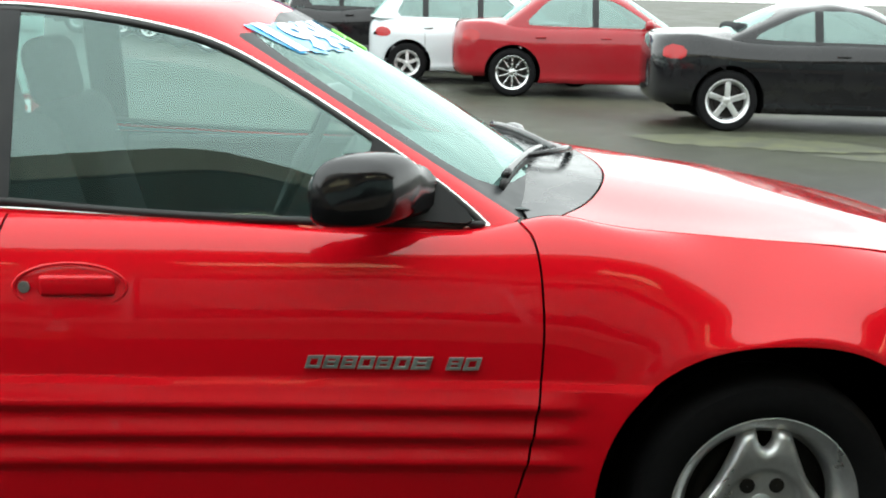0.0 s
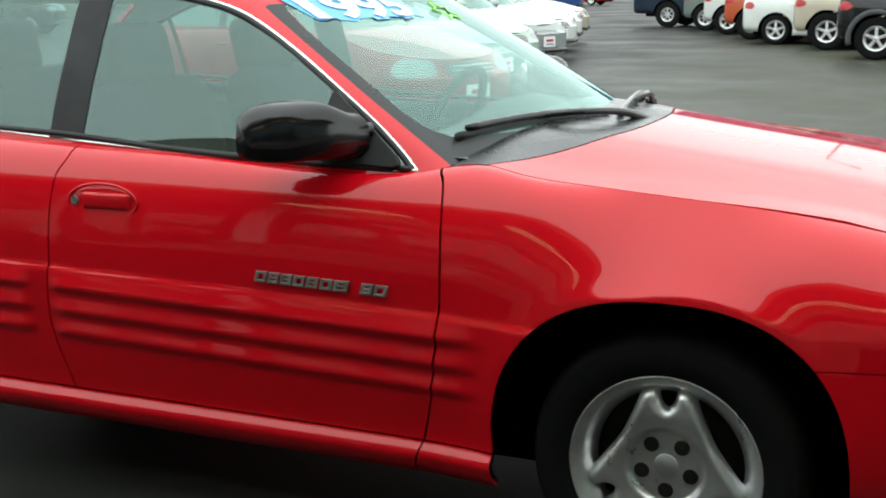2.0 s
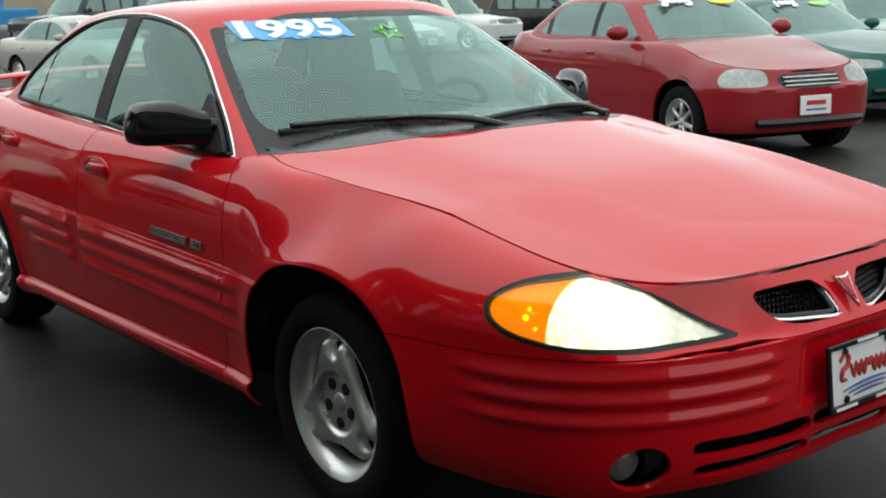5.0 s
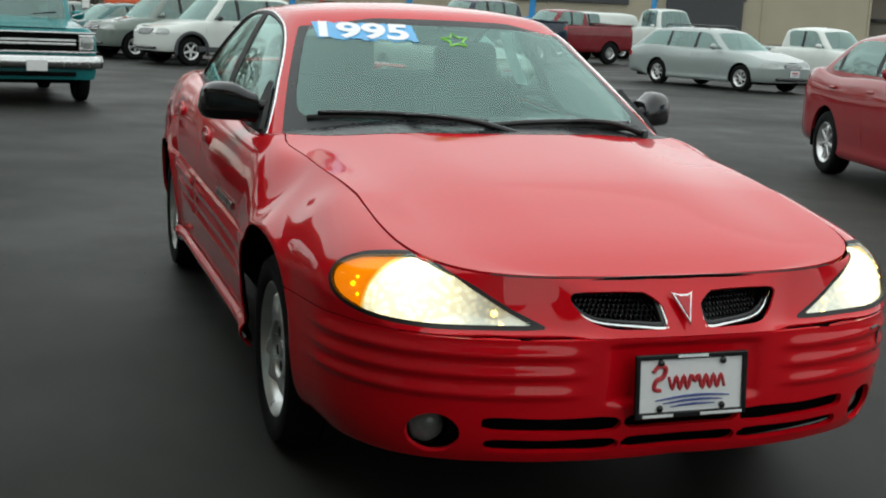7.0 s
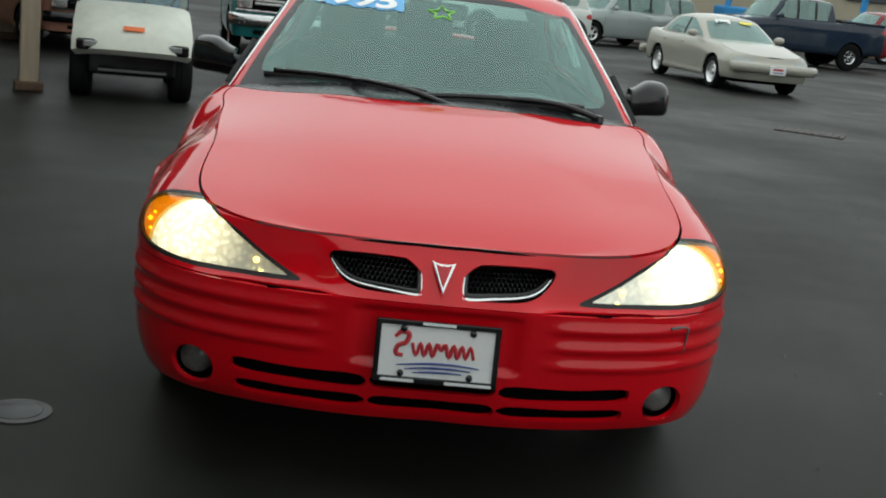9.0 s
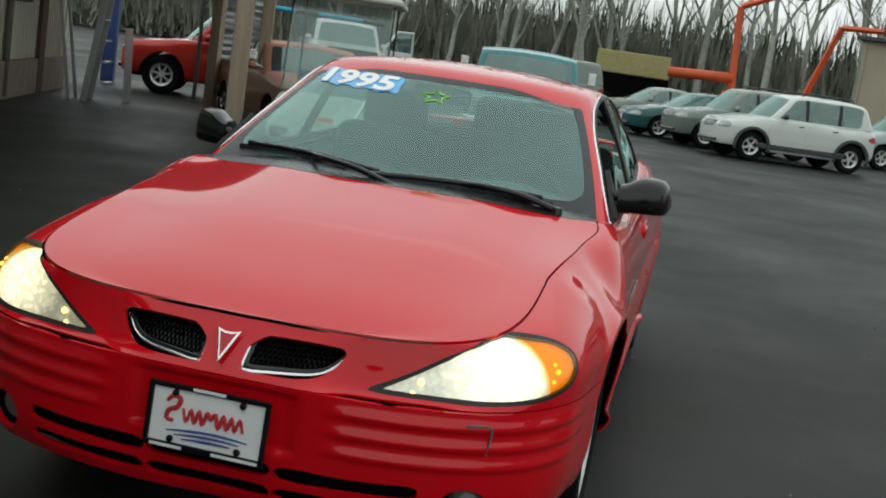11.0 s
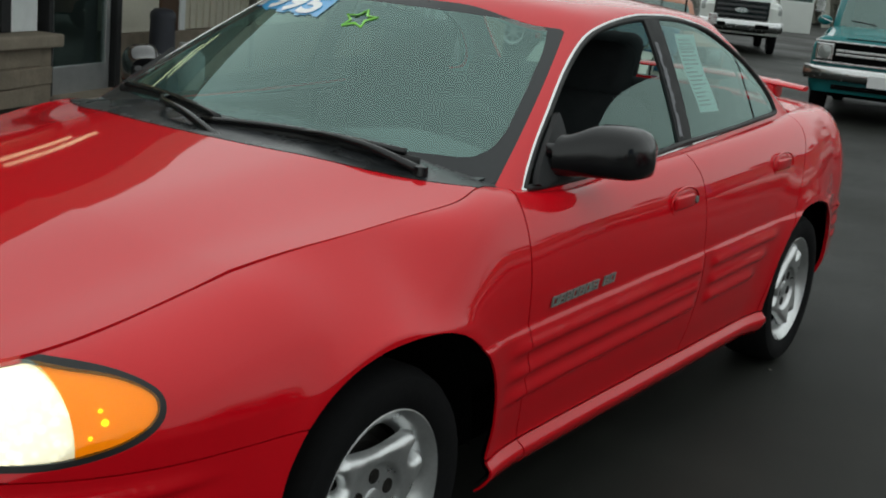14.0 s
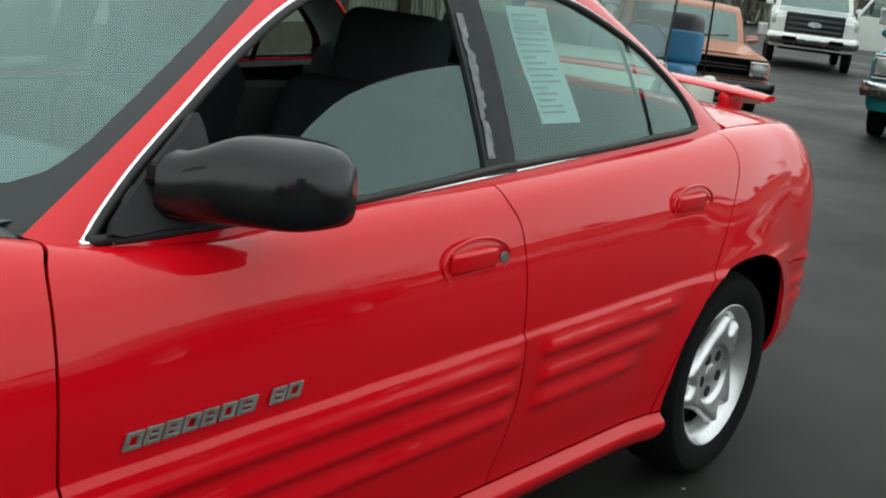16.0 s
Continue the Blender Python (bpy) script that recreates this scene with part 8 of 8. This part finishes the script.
def dumpster(m, mat, label):
    t = thing("dumpster", m, label, "dumpster", "blue dumpsters")
    bm = bmesh.new()
    low = [bm.verts.new(q) for q in ((-0.75, -0.5, 0.12), (0.75, -0.5, 0.12), (0.75, 0.5, 0.12), (-0.75, 0.5, 0.12))]
    top = [bm.verts.new(q) for q in ((-0.9, -0.65, 1.25), (0.9, -0.65, 1.25), (0.9, 0.65, 1.25), (-0.9, 0.65, 1.25))]
    for i in range(4):
        bm.faces.new((low[i], low[(i + 1) % 4], top[(i + 1) % 4], top[i]))
    bm.faces.new(low[::-1]), bm.faces.new(top)
    bmesh.ops.bevel(bm, geom=bm.edges[:], offset=0.03, segments=1, affect="EDGES")
    part("bin_body", bm, mat, t)
    part("lid", box_bm((1.84, 1.34, 0.06), Matrix.Translation((0, 0, 1.29)), 0.02), BLACK_PLASTIC, t)
    for s in (-0.96, 0.96):
        part("side_pocket", box_bm((0.10, 0.7, 0.18), Matrix.Translation((s * 0.95, 0, 0.85)), 0.02), mat, t)
    for x in (-0.55, 0.55):
        for y in (-0.35, 0.35):
            part("castor", box_bm((0.12, 0.08, 0.13), Matrix.Translation((x, y, 0.065)), 0.02), BLACK_PLASTIC, t)
    return t


BIN_BLUE = surface("dumpster_blue", (0.015, 0.06, 0.22), 0.55, vary=0.2)
one = dumpster(pose(-23.2, 63.0, 0, 0, 0, 12), BIN_BLUE, "blue steel dumpster with a black lid")
for x, y, r in ((-21.0, 63.5, 4), (-25.4, 62.3, 20)):
    copy_thing(one, pose(x, y, 0, 0, 0, r))


def boom_lift(x, y, heading, colour, label, angle):
    """A boom lift: chassis on four wheels, turret, two booms and a basket."""
    t = thing("boom_lift", pose(x, y, 0, 0, 0, heading), label, "boom lift", "boom lifts behind the cars")
    part("chassis", box_bm((2.4, 1.6, 0.5), Matrix.Translation((0, 0, 0.65)), 0.06), colour, t)
    for wx in (-0.9, 0.9):
        for sy in (1, -1):
            wheel(t, pose(wx, sy * 0.9, 0.42, -90 * sy, 0, 0), 0.42, 0.28, 0.2, "steel")
    part("turret", box_bm((2.0, 1.2, 0.8), Matrix.Translation((-0.2, 0, 1.3)), 0.1), colour, t)
    a = Vector((-0.8, 0, 1.6))
    b = a + Vector((3.6 * math.cos(radians(angle)), 0, 3.6 * math.sin(radians(angle))))
    c_ = b + Vector((2.2 * math.cos(radians(angle - 70)), 0, 2.2 * math.sin(radians(angle - 70))))
    part("boom", tube(bmesh.new(), [a, b], 0.15, 4), colour, t)
    part("jib", tube(bmesh.new(), [b, c_], 0.12, 4), colour, t)
    part("basket", box_bm((0.7, 1.5, 0.9), Matrix.Translation(c_ + Vector((0.3, 0, 0.2))), 0.03), GREY_CLAD, t)


LIFT_BLUE = surface("lift_blue", (0.02, 0.22, 0.50), 0.5, vary=0.15)
LIFT_ORANGE = surface("lift_orange", (0.55, 0.09, 0.02), 0.5, vary=0.15)
for x, y, h, col, what, ang in ((-53.5, 11.0, 70, LIFT_BLUE, "blue", 86), (-52.0, 16.2, 100, LIFT_BLUE, "blue", 80), (-50.2, 22.0, 80, LIFT_BLUE, "blue", 88), (-48.6, 27.5, 95, LIFT_BLUE, "blue", 84), (-50.0, 5.4, 60, LIFT_ORANGE, "orange", 70), (-48.0, 2.5, 90, LIFT_ORANGE, "orange", 93), (-51.0, 11.6, 120, LIFT_ORANGE, "orange", 80)):
    boom_lift(x, y, h, col, what + " boom lift with its arm raised", ang)
tank = thing("tank_trailer", Matrix.Translation((-52.0, -2.75, 0)) @ Matrix.Rotation(radians(93), 4, "Z"), "dull yellow tank trailer on a dark chassis", "trailer")
part("bin_body", box_bm((3.3, 2.2, 1.0), Matrix.Translation((0, 0, 2.3)), 0.05), surface("skip_yellow", (0.32, 0.29, 0.12), 0.7, vary=0.25), tank)
part("frame", box_bm((3.4, 2.0, 1.2), Matrix.Translation((0, 0, 1.2)), 0.08), BLACK_GAP, tank)
for wx in (-1.1, 0.1, 1.2):
    for sy in (1, -1):
        wheel(tank, pose(wx, sy * 0.95, 0.48, -90 * sy, 0, 0), 0.48, 0.3, 0.25, "steel")
tagged(part("orange_beam", tube(bmesh.new(), [(-48.0, -1.0, 2.16), (-48.0, 1.72, 2.26)], 0.22, 10), LIFT_ORANGE, smooth=40), "thick orange machine arm lying level", "machine arm")


def street_lamp(x, y, high, arm):
    t = thing("street_lamp", pose(x, y, 0, 0, 0, 40), "tall thin grey street lamp", "street lamp", "street lamps along the road")
    part("pole", tube(bmesh.new(), [(0, 0, 0), (0, 0, high)], [0.10, 0.06], 8), GALVANISED, t)
    part("arm", tube(bmesh.new(), [(0, 0, high), (arm, 0, high + 0.3)], 0.04, 6), GALVANISED, t)
    part("lamp_head", box_bm((0.6, 0.25, 0.12), Matrix.Translation((arm + 0.2, 0, high + 0.3)), 0.03), GREY_CLAD, t)


for k in range(6):
    street_lamp(-14.0 - 4.0 * k, 70 + 16.0 * k, 8.0, 1.6)
street_lamp(-30.0, 60.0, 7.5, -1.4)
street_lamp(-2.0, 44.0, 9.0, 1.5)


# ground details
drain = thing("drain_cover", pose(-10.95, 5.28, 0, 0, 0, 65), "dark iron drain grate set in the asphalt", "drain")
part("drain_frame", box_bm((0.85, 0.55, 0.02), Matrix.Translation((0, 0, 0.006)), 0.005), surface("rusty_iron", (0.06, 0.05, 0.045), 0.7, 0.4, 0.4, 20), drain)
for k in range(8):
    part("grate_bar", box_bm((0.03, 0.46, 0.012), Matrix.Translation((-0.35 + 0.10 * k, 0, 0.018)), 0.003), GREY_CLAD, drain)
lid = thing("valve_lid", pose(0.55, -1.19, 0), "small worn round utility lid in the asphalt", "manhole cover")
bm = bmesh.new()
lathe(bm, [(0.072, 0.0), (0.072, 0.006), (0.064, 0.009), (0.0005, 0.010)], 28)
part("lid_disc", bm, surface("worn_iron", (0.024, 0.026, 0.027), 0.5, 0.1, 0.4, 30), lid, smooth=30)
bm = bmesh.new()
lathe(bm, [(0.10, 0.001), (0.10, 0.004), (0.074, 0.005)], 28)
part("lid_ring", bm, surface("tar_ring", (0.012, 0.012, 0.012), 0.5), lid, smooth=30)


def ground_tint(name, tint):
    """Asphalt with remains of old paint, moss and tar on it."""
    m, n, l, b = shader(name)
    patch, fine = texture(n, l, 2.6, 6, 0.7), texture(n, l, 160.0, 3, 0.7)
    mix = n.new("ShaderNodeMath")
    mix.operation = "MULTIPLY_ADD"
    l.new(fine, mix.inputs[0])
    mix.inputs[1].default_value = 0.4
    l.new(patch, mix.inputs[2])
    l.new(ramp(n, l, mix.outputs[0], [(0.55, (0.040, 0.042, 0.032)), (0.95, tint)]), b.inputs["Base Color"])
    b.inputs["Roughness"].default_value = 0.7
    return m


def ground_strip(name, label, a, b, wide, mat):
    """A ragged thin strip of paint, moss or tar on the asphalt."""
    rng = random.Random(int(abs(a[0] * 31 + a[1] * 17)))
    a, b = Vector((*a, 0)), Vector((*b, 0))
    along = (b - a).normalized()
    side = Vector((-along.y, along.x, 0))
    n = 24
    left, right = [], []
    bm = bmesh.new()
    for i in range(n + 1):
        p = a.lerp(b, i / n)
        w = wide / 2 * min(1, 4 * i / n + 0.15, 4 * (1 - i / n) + 0.15)
        left.append(bm.verts.new(p + side * w * rng.uniform(0.75, 1.2) + Vector((0, 0, 0.004))))
        right.append(bm.verts.new(p - side * w * rng.uniform(0.75, 1.2) + Vector((0, 0, 0.004))))
    for i in range(n):
        bm.faces.new((right[i], right[i + 1], left[i + 1], left[i]))
    tagged(part(name, bm, mat), label, name.replace("_", " "), kind="structure")


MOSS_TINT = ground_tint("yellow_green_moss", (0.100, 0.108, 0.042))
OLD_WHITE = ground_tint("worn_white_paint", (0.11, 0.115, 0.11))
TAR = ground_tint("tar_seam", (0.012, 0.012, 0.012))
# the first two strips are moss bands, only the white one is a line
ground_strip("parking_line", "yellow green moss band on the asphalt", (2.2, 8.7), (4.6, 7.7), 1.0, MOSS_TINT)
ground_strip("parking_line", "yellow green moss band on the asphalt", (3.6, 7.3), (7.4, 6.0), 0.8, MOSS_TINT)
ground_strip("parking_line", "worn white parking line on the asphalt", (-19.6, -6.6), (-21.2, -4.2), 0.12, OLD_WHITE)
ground_strip("tar_seam", "dark tar seam in the asphalt", (-15.2, 1.2), (-14.6, 2.2), 0.2, TAR)

# grit and leaf scraps lying about on the asphalt round the car
rng = random.Random(21)
p, f = [], []
for _ in range(150):
    a, r = rng.uniform(0, 6.28), rng.uniform(1.4, 6.0)
    x, y, q, s = -1.0 + 1.4 * r * math.cos(a), r * math.sin(a), rng.uniform(0, 6.28), rng.uniform(0.006, 0.020)
    i = len(p)
    p += [(x + s * math.cos(q), y + s * math.sin(q), 0.003), (x + 0.5 * s * math.cos(q + 2), y + 0.5 * s * math.sin(q + 2), 0.003), (x + 0.7 * s * math.cos(q + 4.2), y + 0.7 * s * math.sin(q + 4.2), 0.003), (x, y, 0.003 + 0.45 * s)]
    f += [(i, i + 1, i + 3), (i + 1, i + 2, i + 3), (i + 2, i, i + 3)]
tagged(mesh_object("grit", np.array(p), f, surface("pale_grit", (0.16, 0.155, 0.14), 0.9, vary=0.6, scale=9, spec=0.1), None, "", False), "scattered grit and leaf scraps on the asphalt", "grit", kind="stuff")

# ---------------------------------------------------------------- bare trees and hills
BARK = surface("grey_bark", (0.33, 0.34, 0.30), 0.9, vary=0.3, scale=4, grain=30, relief=0.4, spec=0.1)
TWIG = surface("winter_twigs", (0.21, 0.21, 0.175), 0.95, vary=0.3, scale=2, spec=0.05)
EVERGREEN = surface("conifer_green", (0.04, 0.06, 0.04), 0.95, vary=0.45, scale=1.2, grain=9, spec=0.05)


def bare_tree(x, y, high, seed, label="bare grey winter tree"):
    """A leafless tree: tapered trunk, limbs, and many fine twigs."""
    rng = random.Random(seed)
    t = thing("tree", pose(x, y, 0, 0, 0, rng.uniform(0, 360)), label, "tree", "bare trees at the edge of the lot")
    trunk, twigs = bmesh.new(), bmesh.new()

    def limb(bm, a, d, length, r, depth):
        pts, p = [a], Vector(a)
        for _ in range(3):
            d = (d + Vector((rng.uniform(-0.18, 0.18), rng.uniform(-0.18, 0.18), rng.uniform(-0.03, 0.12)))).normalized()
            p = p + d * length / 3
            pts.append(p.copy())
        tube(bm, pts, [r, r * 0.82, r * 0.66, r * 0.5], 6 if depth < 2 else 3, caps=False)
        if depth < 4:
            for k in range(4 if depth else 6):
                q = pts[1 + k % 3].lerp(pts[min(3, 2 + k % 3)], rng.random())
                out = Vector((rng.uniform(-1, 1), rng.uniform(-1, 1), rng.uniform(0.1, 0.9))).normalized()
                limb(trunk if depth < 1 else twigs, q, (d * 0.55 + out * 0.75).normalized(), length * rng.uniform(0.45, 0.66), r * 0.42, depth + 1)

    limb(trunk, Vector((0, 0, 0)), Vector((0, 0, 1)), high * 0.55, high * 0.018, 0)
    part("trunk", trunk, BARK, t, smooth=60)
    part("crown", twigs, TWIG, t)
    return t


first = [bare_tree(-66.0, -12.0, 13, 1), bare_tree(-64.0, -6.0, 11, 2), bare_tree(-67.0, 0.0, 14, 3)]
rng = random.Random(7)
for k in range(26):
    x, y = -70 + rng.uniform(-10, 8), -34 + 1.9 * k + rng.uniform(-1, 1)
    tree = copy_thing(first[k % 3], pose(x, y, 0, 0, 0, rng.uniform(0, 360)))
    tree.scale = (1, 1, 1)
for k in range(7):
    copy_thing(first[k % 3], pose(-62 - 4 * k, 44 + 7 * k + rng.uniform(-2, 2), 0, 0, 0, rng.uniform(0, 360)))


def thicket(name, x0, y0, x1, y1, high, n, mat, label, seed):
    """A dense far hedge of thin upright stems and brush, uncountable."""
    rng = random.Random(seed)
    p, f = [], []
    for _ in range(n):
        t = rng.random()
        x, y = x0 + (x1 - x0) * t + rng.uniform(-3, 3), y0 + (y1 - y0) * t + rng.uniform(-3, 3)
        h = high * rng.uniform(0.35, 1.0)
        for _ in range(7):
            a = rng.uniform(0, 6.28)
            bx, by, bz = x + rng.uniform(-0.5, 0.5), y + rng.uniform(-0.5, 0.5), rng.uniform(0, h * 0.5)
            tx, ty, tz = bx + rng.uniform(-0.8, 0.8), by + rng.uniform(-0.8, 0.8), bz + h * rng.uniform(0.3, 0.55)
            w = rng.uniform(0.03, 0.10)
            i = len(p)
            p += [(bx - w * math.cos(a), by - w * math.sin(a), bz), (bx + w * math.cos(a), by + w * math.sin(a), bz), (tx, ty, tz)]
            f.append((i, i + 1, i + 2))
    ob = mesh_object(name, np.array(p), f, mat, None, "", False)
    return tagged(ob, label, "brush", kind="stuff")


thicket("brush", -74, -46, -72, 26, 7.5, 3400, TWIG, "dense grey winter brush behind the lot", 3)
thicket("evergreen_brush", -78, -46, -76, 22, 9.0, 2400, EVERGREEN, "dark evergreen brush behind the lot", 4)
thicket("brush", -66, 36, -50, 62, 5.0, 500, TWIG, "grey brush behind the workshop roofs", 5)


def hill(name, cx, cy, along, length, high, seed, label):
    """A wooded ridge, with a ragged skyline of clumps."""
    rng = random.Random(seed)
    p, f = [], []
    n, m = 120, 14
    c, s = math.cos(radians(along)), math.sin(radians(along))
    for i in range(n + 1):
        u = i / n
        top = high * (0.25 + 0.75 * math.sin(math.pi * u) ** 0.7) * (1 + 0.18 * math.sin(9 * u + seed) + 0.08 * math.sin(23 * u + 2 * seed))
        for j in range(m + 1):
            v = j / m
            z = top * math.sin(v * math.pi / 2) * (1 + 0.05 * rng.uniform(-1, 1)) + rng.uniform(0, 0.05 * high)
            a, b = (u - 0.5) * length, v * 90
            p.append((cx + a * c - b * s, cy + a * s + b * c, z - 1))
    for i in range(n):
        for j in range(m):
            q = i * (m + 1) + j
            f.append((q, q + m + 1, q + m + 2, q + 1))
    ob = mesh_object(name, np.array(p), f, surface(name + "_woods", (0.10, 0.13, 0.14), 0.95, vary=0.4, scale=0.06, grain=0.5, spec=0.05), None, "", False)
    tagged(ob, label, "hill", kind="structure")


hill("hill_north", -130, 390, 18, 420, 11.5, 2, "wooded blue grey ridge beyond the road")
hill("hill_west", -360, 235, 60, 420, 15.0, 5, "wooded grey ridge behind the workshops")
